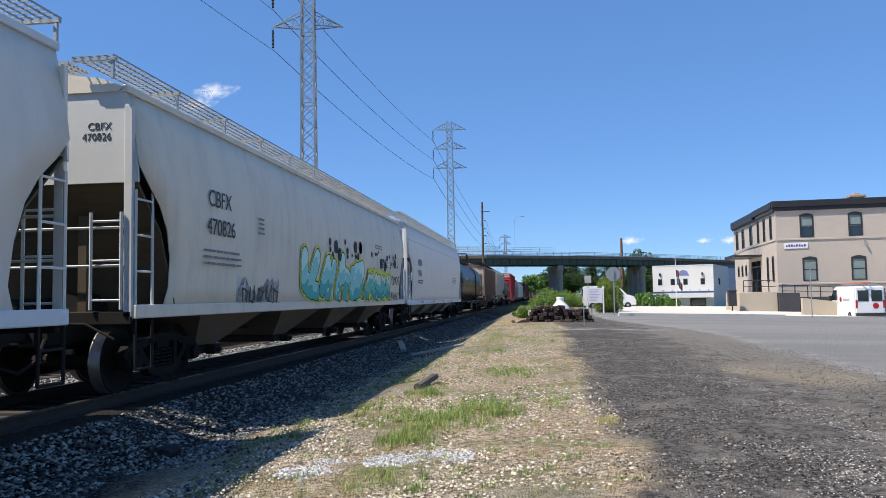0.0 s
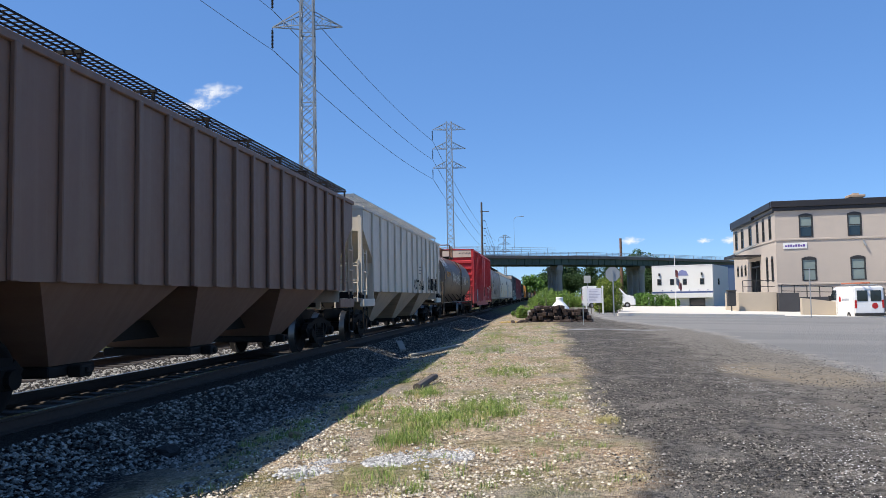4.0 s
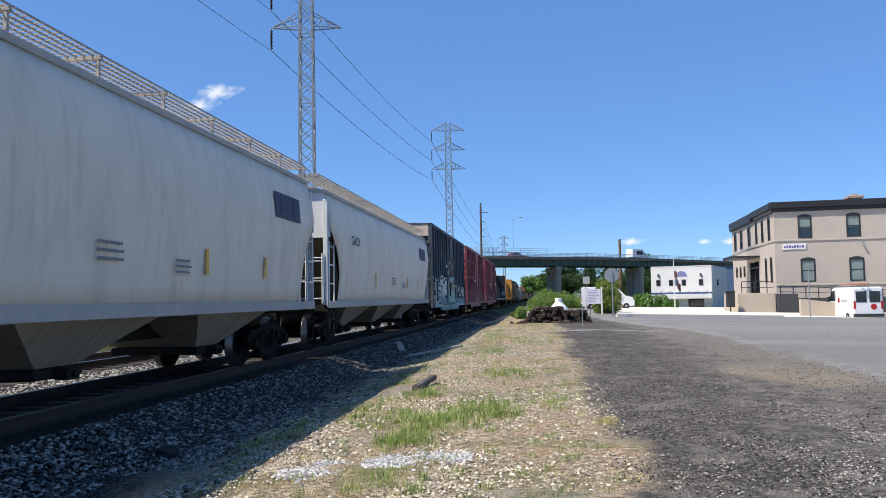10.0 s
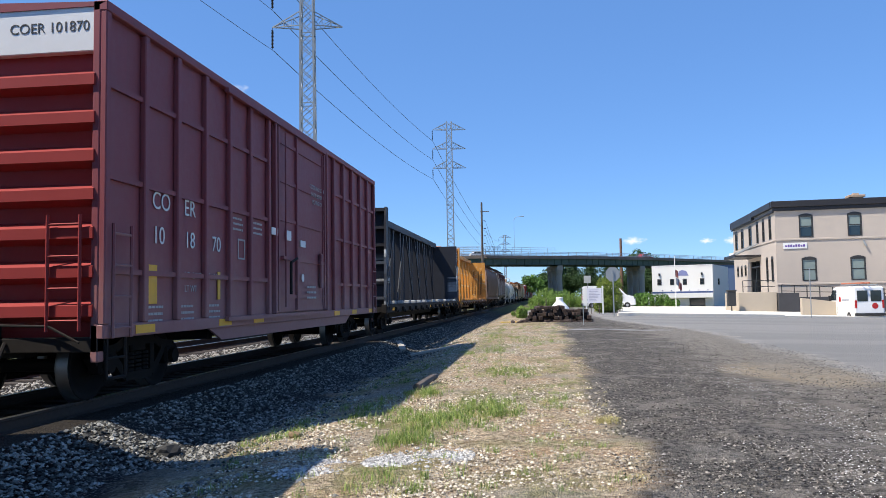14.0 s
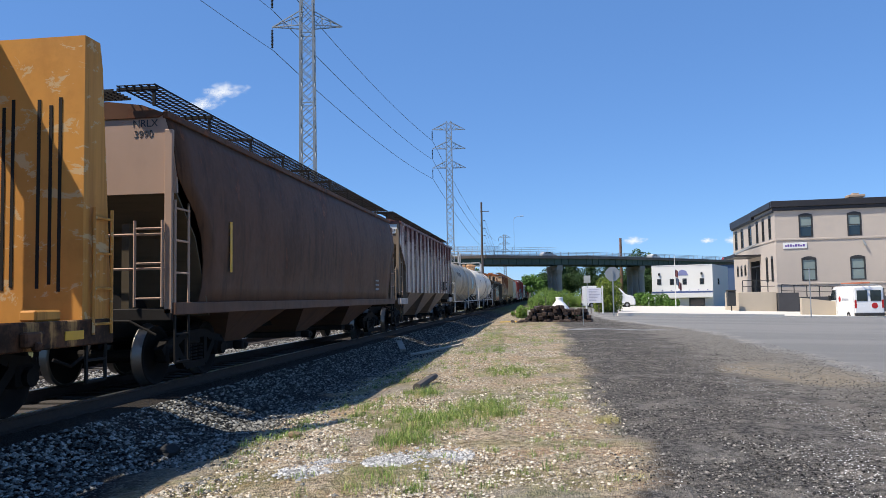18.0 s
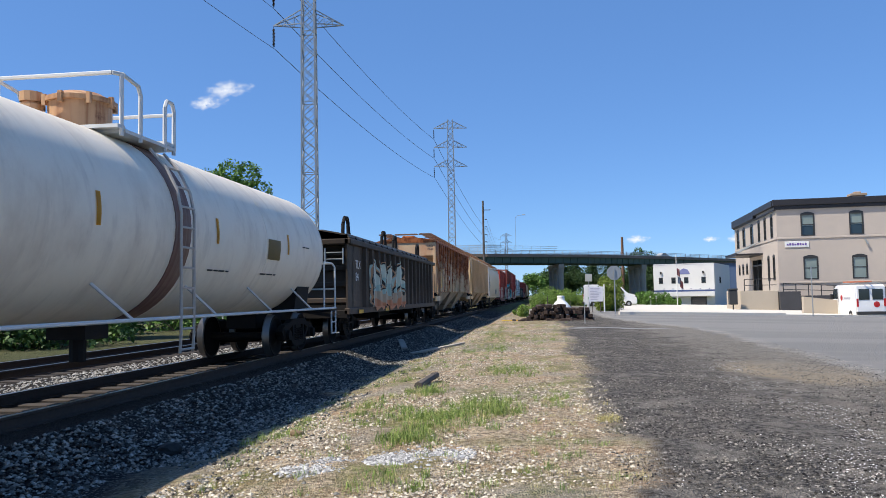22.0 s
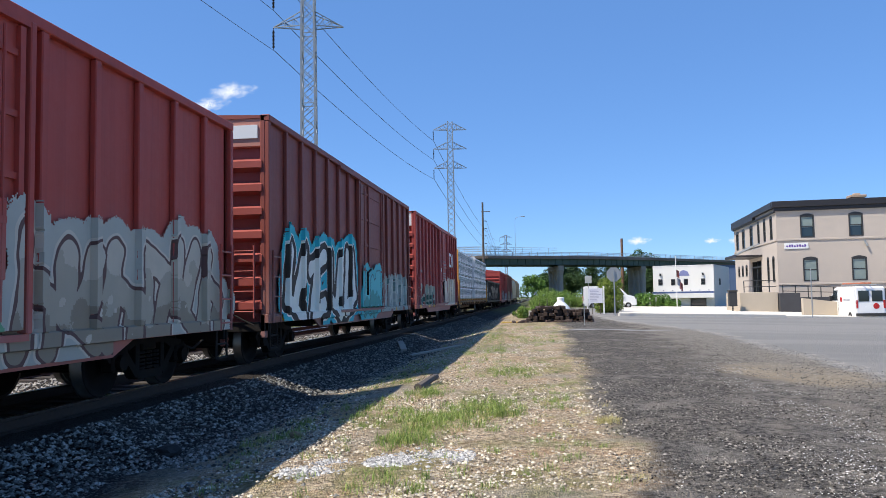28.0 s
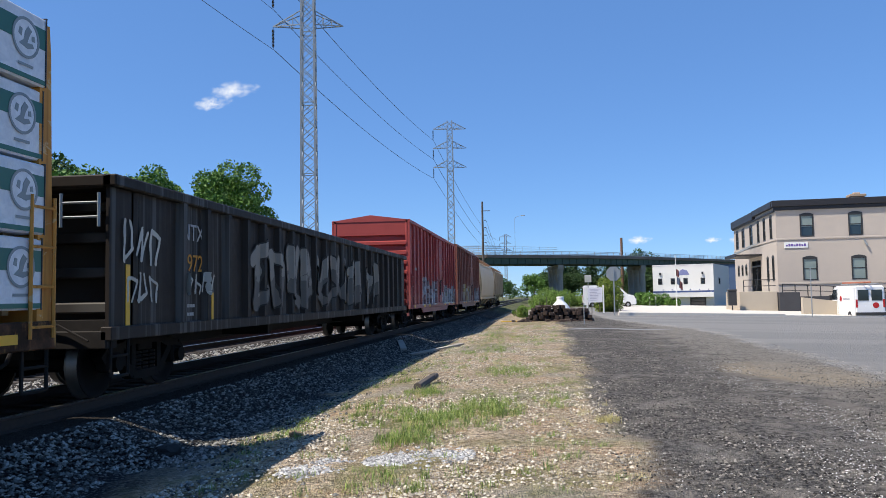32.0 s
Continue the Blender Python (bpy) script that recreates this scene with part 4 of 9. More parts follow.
def grating(car, mat, x0, x1, y0, y1, z, posts=True, drop=0.3):
    """An open-mesh roof walkway on brackets."""
    bm = bmesh.new()
    for x in np.arange(x0, x1 + 0.01, (x1 - x0) / 5):
        bar(bm, (x, y0, z), (x, y1, z), 0.012, 0.025)
    y = y0
    while y < y1:
        bar(bm, (x0, y, z), (x1, y, z), 0.009, 0.014)
        y += 0.11
    g = tagged(part("roof_walkway", bm, mat, car, "open steel mesh walkway along the roof"), kind="stuff")
    k = max(2, int((y1 - y0) / 1.7))
    bm = bmesh.new()
    for i in range(k + 1):
        yy = y0 + 0.05 + (y1 - y0 - 0.1) * i / k
        bar(bm, (x0 - 0.02, yy, z - 0.045), (x1 + 0.02, yy, z - 0.045), 0.05, 0.04)
        bar(bm, (x1 - 0.03, yy, z - drop), (x1 - 0.03, yy, z - 0.03), 0.04, 0.04, (1, 0, 0))
    tagged(part("walkway_bracket", bm, mat, car), kind="stuff")
    return g


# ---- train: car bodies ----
# grimy brown, darkened to hold the shade under the overhanging ends
RECESS = paint("grimy_shaded_recess", (0.085, 0.075, 0.058), (0.05, 0.042, 0.034), 0.5, spec=0.1)


def car_root(label, y0, category="freight car"):
    ob = thing("freight_car", label, category, at=pose(TRACK_X, y0, 0), group="freight train")
    CARS.append((ob, y0))
    return ob


def skin(prof, ys, start):
    """A side sheet: profile (x, z) along y, from start(z) to L - start(z)."""
    bm = bmesh.new()
    L = ys[-1]
    rows = []
    for x, z in prof:
        s = start(z)
        rows.append([bm.verts.new((x, s + (L - 2 * s) * (y / L), z)) for y in ys])
    for a, b in zip(rows, rows[1:]):
        for i in range(len(ys) - 1):
            bm.faces.new((a[i], a[i + 1], b[i + 1], b[i]))
    bmesh.ops.recalc_face_normals(bm, faces=bm.faces)
    bmesh.ops.solidify(bm, geom=bm.faces[:], thickness=0.02)
    return bm


def hopper_bays(car, mat, L, zs, n, y_in, xw=1.45):
    gap = (L - 2 * y_in) / n
    for i in range(n):
        c = y_in + gap * (i + 0.5)
        bm = bmesh.new()
        top = [(-xw, c - gap * 0.42), (xw, c - gap * 0.42), (xw, c + gap * 0.42), (-xw, c + gap * 0.42)]
        low = [(-0.75, c - 0.42), (0.75, c - 0.42), (0.75, c + 0.42), (-0.75, c + 0.42)]
        a = [bm.verts.new((x, y, zs)) for x, y in top]
        b = [bm.verts.new((x, y, 0.5)) for x, y in low]
        for k in range(4):
            bm.faces.new((a[k], a[(k + 1) % 4], b[(k + 1) % 4], b[k]))
        bm.faces.new(b)
        bmesh.ops.recalc_face_normals(bm, faces=bm.faces)
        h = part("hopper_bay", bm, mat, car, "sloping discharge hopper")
        part("outlet_gate", boxed((-0.8, 0.8, c - 0.5, c + 0.5, 0.36, 0.49), (0.8, 1.0, c - 0.13, c + 0.13, 0.34, 0.5), (-1.05, 1.05, c - 0.06, c + 0.06, 0.38, 0.46), bevel=0.02), STEEL, h)


def hopper_car(label, y0, y1, mat, style, eave=4.05, zs=1.15, bays=3, posts=0, end_mat=None, lower=None, walk_mat=None, post_mat=None, trim=None):
    """A covered hopper: curved smooth sides, or flat sides with outside posts."""
    L = y1 - y0
    car = car_root(label, y0, "hopper car")
    end_mat, lower, walk_mat, post_mat, trim = end_mat or mat, lower or mat, walk_mat or GALV, post_mat or mat, trim or mat
    gear(car, L, 1.75)
    smooth = style == "smooth"
    zcut = 2.95 if smooth else 3.5
    if smooth:
        prof = [(1.50, zs), (1.52, zs + 0.3), (1.555, 1.9), (1.575, 2.3), (1.58, 2.6), (1.577, 2.85), (1.565, 3.1), (1.52, 3.45), (1.45, 3.75), (1.36, eave)]
        def start(z):
            return float(np.interp(z, [zs, 1.45, 1.9, 2.3, 2.6, 2.85, 3.1, eave], [0.85, 0.98, 0.95, 0.82, 0.6, 0.3, 0.06, 0.05]))
    else:
        prof = [(1.53, zs), (1.53, 1.9), (1.53, 2.4), (1.53, 3.3), (1.53, 3.6), (1.53, eave)]
        def start(z):
            return float(np.interp(z, [zs, 2.4, 3.3, eave], [1.45, 1.4, 0.06, 0.05]))
    ys = list(np.linspace(0, L, 30))
    for s in (1, -1):
        part("side", skin([(x * s, z) for x, z in prof], ys, start), mat, car, smooth=smooth)
    # roof: a low arch with a hatch trough
    ex = prof[-1][0]
    rp = [(-ex, eave), (-ex * 0.75, eave + 0.13), (-0.5, eave + 0.2), (0.5, eave + 0.2), (ex * 0.75, eave + 0.13), (ex, eave), (ex - 0.1, eave - 0.06), (-ex + 0.1, eave - 0.06)]
    part("roof", prism(bmesh.new(), rp, 1, 0.02, L - 0.02), trim, car)
    part("roof_edge", boxed((ex - 0.03, ex + 0.05, 0.03, L - 0.03, eave - 0.07, eave + 0.03), bevel=0.01), trim, car)
    part("roof_edge", boxed((-ex - 0.05, -ex + 0.03, 0.03, L - 0.03, eave - 0.07, eave + 0.03), bevel=0.01), trim, car)
    part("hatch", boxed((-0.32, 0.32, 0.8, L - 0.8, eave + 0.2, eave + 0.36), bevel=0.05), trim, car, "long trough hatch cover")
    wz = eave + 0.38
    grating(car, walk_mat, 0.72, 1.3, -0.15, L + 0.15, wz)
    grating(car, walk_mat, -1.3, -0.72, -0.15, L + 0.15, wz)
    for yy in (0.05, L - 0.55):
        bm = bmesh.new()
        for k in range(6):
            bar(bm, (-0.55, yy + k * 0.1, wz), (0.55, yy + k * 0.1, wz), 0.012, 0.04)
        for x in np.arange(-0.5, 0.51, 0.1):
            bar(bm, (x, yy, wz), (x, yy + 0.5, wz), 0.012, 0.02)
        tagged(part("end_walkway", bm, walk_mat, car), kind="stuff")
    # side sill and ends
    for s in (1, -1):
        if smooth:
            part("side_sill", boxed((*sorted((s * 1.44, s * 1.56)), 0.02, L - 0.02, zs - 0.12, zs + 0.06), bevel=0.012), trim, car)
        else:
            for ya, yb in ((0.02, 1.5), (L - 1.5, L - 0.02)):
                part("side_sill", boxed((*sorted((s * 1.42, s * 1.55)), ya, yb, zs - 0.45, zs - 0.22), bevel=0.012), trim, car)
    for e in (0, 1):
        f = (lambda v: v) if e == 0 else (lambda v: L - v)
        lo, hi = sorted((f(0.05), f(0.09)))
        shape = [(x * s, z) for s, pts in ((1, [p for p in prof if p[1] >= zcut - 0.3]), (-1, [p for p in prof if p[1] >= zcut - 0.3][::-1])) for x, z in pts]
        pn = part("end_sheet", prism(bmesh.new(), [(x * 0.985, z) for x, z in shape], 1, lo, hi), end_mat, car)
        bm = bmesh.new()
        knee = ((0.08, 2.9), (0.74, 2.25), (1.25, 1.05)) if smooth else ((0.08, 3.3), (1.43, 2.4), (1.5, 1.2))
        for (ya, za), (yb, zb) in zip(knee, knee[1:]):
            bar(bm, (0, f(ya), za), (0, f(yb), zb), 3.02, 0.03)
        # smooth cars: the recess shade is in this sheet's and the braces' colour
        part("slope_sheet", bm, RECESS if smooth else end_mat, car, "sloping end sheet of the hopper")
        lo, hi = sorted((f(0.0), f(1.9)))
        part("end_platform", boxed((-1.5, 1.5, *sorted((f(0.0), f(0.16))), zs - 0.2, zs - 0.02), (-0.35, 0.35, lo, hi, 0.72, 1.0), bevel=0.015), STEEL, car)
        for s in (1, -1):
            part("corner_post", boxed((min(s * 1.38, s * 1.5), max(s * 1.38, s * 1.5), *sorted((f(0.0), f(0.07))), zs - 0.1, eave - 0.25), bevel=0.01), end_mat, car)
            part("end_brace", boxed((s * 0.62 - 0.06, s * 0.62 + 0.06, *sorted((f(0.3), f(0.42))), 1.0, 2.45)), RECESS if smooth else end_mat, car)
            ladder(car, end_mat, s * 0.95 if s > 0 else -1.4, f(-0.03), min(zs, 1.2), 2.45, 0.42, "x")
            ladder(car, end_mat, s * 1.52, min(f(0.06), f(0.5)), zs - 0.1, 2.75, 0.44, "y")
            step_iron(car, STEEL, s * 1.52, min(f(0.06), f(0.5)), 0.44, 0.4, zs)
        bm = bmesh.new()
        for z in (1.75, 2.25):
            rod(bm, (-1.45, f(0.02), z), (1.45, f(0.02), z), 0.02, 5)
        part("handrail", bm, end_mat, car)
    px, pz = [p[0] for p in prof], [p[1] for p in prof]
    py = np.linspace(1.2, L - 1.2, posts) if posts else np.array([-9.0])
    SURF[car.name] = lambda Y, Z: np.maximum(np.interp(Z, pz, px) + (np.abs(Y[..., None] - py).min(-1) < 0.06) * 0.07, np.where(smooth & (Z < zs + 0.06), 1.56, 0)) + 0.006
    brake_wheel(car, STEEL, -0.75, -0.02, 2.35)
    bm = boxed((-0.85, -0.1, 0.7, 1.3, 1.05, 1.35), bevel=0.08)
    rod(bm, (0.3, 0.5, 1.2), (0.3, 1.3, 1.2), 0.2, 12)
    part("air_reservoir", bm, STEEL, car)
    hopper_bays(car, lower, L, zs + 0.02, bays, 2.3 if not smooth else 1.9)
    part("centre_sill", boxed((-0.3, 0.3, 0.3, L - 0.3, 0.68, 0.98)), STEEL, car)
    if posts:
        a, b = 1.2, L - 1.2
        pm = mesh_of(boxed((1.532, 1.60, -0.055, 0.055, zs, eave - 0.05), bevel=0.012), "side_post", post_mat)
        for i in range(posts):
            yy = a + (b - a) * i / (posts - 1)
            part("side_post", boxed((1.532, 1.60, yy - 0.055, yy + 0.055, zs, eave - 0.05), bevel=0.012), post_mat, car)
            part("side_post", pm, None, car, at=pose(0, yy, 0, 0, 0, 180))
    return car, L


def box_car(label, y0, y1, mat, eave=4.95, zb=0.84, posts=14, door=(0.44, 0.62), grid=False, end_mat=None, top_mat=None, roof_mat=None, rise=0.05):
    L = y1 - y0
    car = car_root(label, y0, "boxcar")
    end_mat, roof_mat = end_mat or mat, roof_mat or mat
    gear(car, L, 1.8)
    W = 1.5
    for s in (1, -1):
        part("side", boxed((min(s * W, s * (W - 0.05)), max(s * W, s * (W - 0.05)), 0.06, L - 0.06, zb + 0.1, eave)), mat, car)
        lo, hi = min(s * (W - 0.1), s * (W + 0.07)), max(s * (W - 0.1), s * (W + 0.07))
        part("side_sill", boxed((lo, hi, 0.0, L, zb, zb + 0.17), bevel=0.01), mat, car)
        lo2, hi2 = min(s * (W - 0.1), s * (W + 0.09)), max(s * (W - 0.1), s * (W + 0.09))
        part("top_plate", boxed((lo2, hi2, 0.0, L, eave - 0.13, eave), bevel=0.012), mat, car)
        part("lower_sill", prism(bmesh.new(), [(3.1, zb), (L - 3.1, zb), (L - 3.6, zb - 0.2), (3.6, zb - 0.2)], 0, s * W - 0.02, s * W + 0.02), mat, car)
    d0, d1 = door[0] * L, door[1] * L
    pm = mesh_of(boxed((W, W + 0.085, -0.06, 0.06, zb + 0.17, eave - 0.13), bevel=0.014), "side_post", mat)
    ys = [y for y in np.linspace(0.06, L - 0.06, posts + 1) if not d0 - 0.2 < y < d1 + 0.2]
    for yy in ys:
        part("side_post", boxed((W, W + 0.085, yy - 0.06, yy + 0.06, zb + 0.17, eave - 0.13), bevel=0.014), mat, car)
        part("side_post", pm, None, car, at=pose(0, float(yy), 0, 0, 0, 180))
    if grid:
        for z in (zb + 0.82, zb + 1.99, zb + 3.13):
            for a, b in zip(ys, ys[1:]):
                if b - a < 2 * L / posts:
                    part("side_rib", boxed((W, W + 0.05, a + 0.06, b - 0.06, z - 0.035, z + 0.035)), mat, car)
    pys = np.array(ys)
    SURF[car.name] = lambda Y, Z: np.where((Y > d0) & (Y < d1) & (Z > zb + 0.2), W + 0.104, np.where(Z < zb, np.where((Y > 3.65) & (Y < L - 3.65) & (Z > zb - 0.19), W + 0.02, np.nan), np.where(Z < zb + 0.17, W + 0.07, W + (np.abs(Y[..., None] - pys).min(-1) < 0.062) * 0.085))) + 0.005
    # sliding door on its rails
    dr = part("sliding_door", boxed((W + 0.02, W + 0.07, d0, d1, zb + 0.2, eave - 0.2)), mat, car)
    for k in range(5):
        z = zb + 0.5 + (eave - zb - 1.0) * k / 4
        part("door_rib", boxed((W + 0.07, W + 0.10, d0 + 0.08, d1 - 0.08, z - 0.035, z + 0.035)), mat, dr)
    for y in (d0 + 0.04, d1 - 0.04, d0 + (d1 - d0) * 0.36):
        part("door_rib", boxed((W + 0.07, W + 0.125, y - 0.04, y + 0.04, zb + 0.22, eave - 0.22)), mat, dr)
    part("door_post", boxed((W + 0.02, W + 0.15, d1 + 0.05, d1 + 0.14, zb + 0.17, eave - 0.13), bevel=0.012), mat, car)
    part("door_post", boxed((W + 0.02, W + 0.12, d0 - 0.14, d0 - 0.05, zb + 0.17, eave - 0.13), bevel=0.012), mat, car)
    part("handle_bar", path_rod(bmesh.new(), [(W + 0.19, d0 + 0.55, zb + 0.55), (W + 0.19, d0 + 0.55, zb + 1.2), (W + 0.19, d0 + 0.95, zb + 1.3)], 0.03, 6), STEEL, dr, "dark door lever")
    part("latch_plate", boxed((W + 0.1, W + 0.16, d1 - 0.5, d1 - 0.28, zb + 0.7, zb + 1.5), bevel=0.015), mat, dr)
    for y in (d0 + 0.35, d1 - 0.35):
        bm = bmesh.new()
        rod(bm, (W + 0.15, y, zb + 0.3), (W + 0.15, y, eave - 0.3), 0.018, 6)
        box(bm, W + 0.1, W + 0.17, y - 0.2, y + 0.05, zb + 1.25, zb + 1.32)
        part("lock_rod", bm, mat, dr)
    for z in (zb + 0.13, eave - 0.17):
        part("door_track", boxed((W + 0.07, W + 0.14, d0 - (d1 - d0) * 0.75, d1 + 0.1, z - 0.03, z + 0.04)), mat, car)
    # roof with cross seams
    rp = [(-W - 0.07, eave - 0.02), (0, eave + rise), (W + 0.07, eave - 0.02), (W - 0.05, eave - 0.07), (-W + 0.05, eave - 0.07)]
    part("roof", prism(bmesh.new(), rp, 1, 0, L), roof_mat, car)
    # corrugated ends with a flat top panel
    for e in (0, 1):
        f = (lambda v: v) if e == 0 else (lambda v: L - v)
        lo, hi = sorted((f(0.06), f(0.12)))
        lo, hi = sorted((f(0.15), f(0.2)))
        es = part("end_sheet", boxed((-W, W, lo, hi, zb, eave - 0.02)), end_mat, car)
        n = 7
        step = (eave - zb - 0.85) / n
        for i in range(n):
            zz = zb + 0.15 + i * step
            pts = [(f(0.15), zz + step * 0.12), (f(-0.03), zz + step * 0.26), (f(-0.03), zz + step * 0.54), (f(0.15), zz + step * 0.72)]
            part("corrugation", prism(bmesh.new(), pts, 0, -W + 0.12, W - 0.06), end_mat, es)
        part("top_panel", boxed((-W + 0.02, W - 0.02, *sorted((f(0.02), f(0.149))), eave - 0.62, eave - 0.03), bevel=0.01), top_mat or end_mat, es)
        for s in (1, -1):
            part("corner_post", boxed((min(s * W, s * (W - 0.1)), max(s * W, s * (W - 0.1)), *sorted((f(0.0), f(0.145))), zb - 0.28, eave - 0.03), bevel=0.015), mat, car)
        ladder(car, end_mat, W - 0.62, f(-0.06), zb + 0.1, zb + 1.5, 0.42, "x", 4)
        ladder(car, mat, W + 0.11, min(f(0.15), f(0.57)), zb, zb + 1.4, 0.42, "y", 4)
        step_iron(car, STEEL, W + 0.03, min(f(0.15), f(0.57)), 0.42, 0.35, zb)
        step_iron(car, STEEL, -W - 0.03, min(f(0.15), f(0.57)), 0.42, 0.35, zb)
    brake_wheel(car, end_mat, -0.6, -0.12, 2.1)
    part("underframe", boxed((-0.35, 0.35, 0.3, L - 0.3, 0.6, zb + 0.05), (-1.35, 1.35, 3.4, 3.6, 0.66, zb), (-1.35, 1.35, L - 3.6, L - 3.4, 0.66, zb), (-1.35, 1.35, L / 2 - 0.1, L / 2 + 0.1, 0.62, zb)), STEEL, car)
    for ya, yb in ((0.0, 0.2), (L - 0.2, L)):
        part("end_sill", boxed((-W, W, ya, yb, zb - 0.16, zb + 0.02), bevel=0.01), STEEL, car)
    stripes(car, W + 0.071, (0.75, L * 0.22, L * 0.32, L * 0.68, L * 0.8, L - 1.0), zb + 0.03, zb + 0.14, 0.5)
    return car, L


def shell_patch(car, name, r, zc, y0, y1, z0, z1, mat, label=""):
    """A thin sheet bent to the shell of a tank."""
    bm = bmesh.new()
    a0, a1 = math.asin((z0 - zc) / r), math.asin((z1 - zc) / r)
    rows = []
    for k in range(7):
        a = a0 + (a1 - a0) * k / 6
        x, z = (r + 0.008) * math.cos(a), zc + (r + 0.008) * math.sin(a)
        rows.append((bm.verts.new((x, y0, z)), bm.verts.new((x, y1, z))))
    for p, q in zip(rows, rows[1:]):
        bm.faces.new((p[0], p[1], q[1], q[0]))
    bmesh.ops.solidify(bm, geom=bm.faces[:], thickness=0.006)
    return part(name, bm, mat, car, label)


def shell_strips(car, ys, z0, z1, w=0.1, r=1.43, zc=2.36):
    for y in ys:
        shell_patch(car, "reflector", r, zc, y, y + w, z0, z1, YELLOW, "yellow reflective strip")


def shell_letters(car, body, y, z, size, mat=None, r=1.43, zc=2.36):
    a = math.asin((z + size * 0.5 - zc) / r)
    letters(car, body, (r + 0.03) * math.cos(a) + size * 0.5 * math.sin(a), y, zc + (r + 0.03) * math.sin(a) - size * 0.5 * math.cos(a), size, mat, lean=-math.degrees(a))


def shell_print(car, y, z, w, h, mat, rows=3, seed=1, r=1.43, zc=2.36):
    """Small print that cannot be read, on a tank."""
    rng = random.Random(seed)
    for k in range(rows):
        u, zz = 0.0, z + h * (1 - (k + 1) / rows)
        while u < w * 0.85:
            d = min(rng.uniform(0.2, 0.5) * w, w - u)
            tagged(shell_patch(car, "small_print", r, zc, y + u, y + u + d * 0.85, zz, zz + 0.45 * h / rows, mat), kind="stuff")
            u += d


def tank_car(label, y0, y1, mat, r=1.4, zc=2.38, shift=0.0, rail_off=0.0, lad=0.75, rail_mat=None, band=None, dome_mat=None, ladder_mat=None):
    L = y1 - y0
    car = car_root(label, y0, "tank car")
    rail_mat, dome_mat = rail_mat or mat, dome_mat or mat
    gear(car, L, 1.75)
    prof = []
    a, b, hd = 0.3, L - 0.3, 0.7
    for i in range(7):
        t = math.pi / 2 * i / 6
        prof.append((a + hd * (1 - math.sin(t)), r * math.cos(t)))
    prof = prof[::-1]
    prof[0] = (a + 0.001, 0.05)
    body = prof + [(a + hd + (b - a - 2 * hd) * k / 8, r) for k in range(1, 8)] + [(L - u, w) for u, w in prof[::-1]]
    bm = bmesh.new()
    lathe(bm, body, 48)
    bmesh.ops.transform(bm, matrix=Matrix.Translation((0, 0, zc)) @ Matrix(((0, -1, 0, 0), (1, 0, 0, 0), (0, 0, 1, 0), (0, 0, 0, 1))), verts=bm.verts)
    bmesh.ops.recalc_face_normals(bm, faces=bm.faces)
    tank = part("tank", bm, mat, car, smooth=True)
    for k, y in enumerate(np.linspace(2.4, L - 2.4, 6)):
        part("side_brace", rod(bmesh.new(), (1.5, float(y) + 0.25, 1.02), (math.sqrt(r * r - (zc - 1.5) ** 2), float(y) - 0.15, 1.5), 0.022, 6), rail_mat if zc < 2.4 else STEEL, car)
    for yy in (a + 0.66, L * 0.27, L * 0.5 + 0.9, L * 0.73, b - 0.66):
        bm = bmesh.new()
        lathe(bm, [(-0.012, r + 0.004), (0.012, r + 0.004)], 48)
        bmesh.ops.transform(bm, matrix=Matrix.Translation((0, yy, zc)) @ Matrix(((0, -1, 0, 0), (1, 0, 0, 0), (0, 0, 1, 0), (0, 0, 0, 1))), verts=bm.verts)
        part("weld_seam", bm, mat, tank)
    SURF[car.name] = lambda Y, Z: np.sqrt(np.maximum(r * r - (Z - zc) ** 2, 0.01)) + 0.006
    c = L * 0.5 + shift
    if band:
        bm = bmesh.new()
        lathe(bm, [(-0.25, r + 0.012), (0.25, r + 0.012)], 48)
        bmesh.ops.transform(bm, matrix=Matrix.Translation((0, c + 0.4, zc)) @ Matrix(((0, -1, 0, 0), (1, 0, 0, 0), (0, 0, 1, 0), (0, 0, 0, 1))), verts=bm.verts)
        part("stained_band", bm, band, tank)
    # dome, valves and the platform with railings
    top = zc + r
    bm = bmesh.new()
    rod(bm, (0, c, top - 0.1), (0, c, top + 0.40), 0.44, 24)
    rod(bm, (0, c, top + 0.40), (0, c, top + 0.47), 0.49, 24)
    rod(bm, (0, c, top + 0.47), (0, c, top + 0.56), 0.46, 24, 0.3)
    for k in range(8):
        a = k * math.pi / 4
        box(bm, 0.49 * math.cos(a) - 0.03, 0.49 * math.cos(a) + 0.03, c + 0.49 * math.sin(a) - 0.03, c + 0.49 * math.sin(a) + 0.03, top + 0.34, top + 0.5)
    part("dome", bm, dome_mat, car)
    bm = bmesh.new()
    rod(bm, (-0.62, c - 0.25, top - 0.2), (-0.62, c - 0.25, top + 0.42), 0.13, 12)
    rod(bm, (-0.62, c - 0.25, top + 0.3), (-0.62, c - 0.25, top + 0.37), 0.19, 12)
    rod(bm, (-0.62, c - 0.25, top + 0.42), (-0.62, c - 0.25, top + 0.56), 0.16, 12)
    part("valve", bm, dome_mat, car)
    rc = c + rail_off
    part("platform", boxed((-0.97, 0.97, rc - 0.65, rc - 0.45, top - 0.1, top - 0.05), (0.48, 0.97, rc - 0.44, rc + 1.08, top - 0.14, top - 0.09), (-0.97, -0.48, rc - 0.44, rc + 1.08, top - 0.14, top - 0.09), (-0.97, 0.97, rc + 0.72, rc + 1.08, top - 0.08, top - 0.03)), STEEL if rail_mat is mat else rail_mat, car)
    bm = bmesh.new()
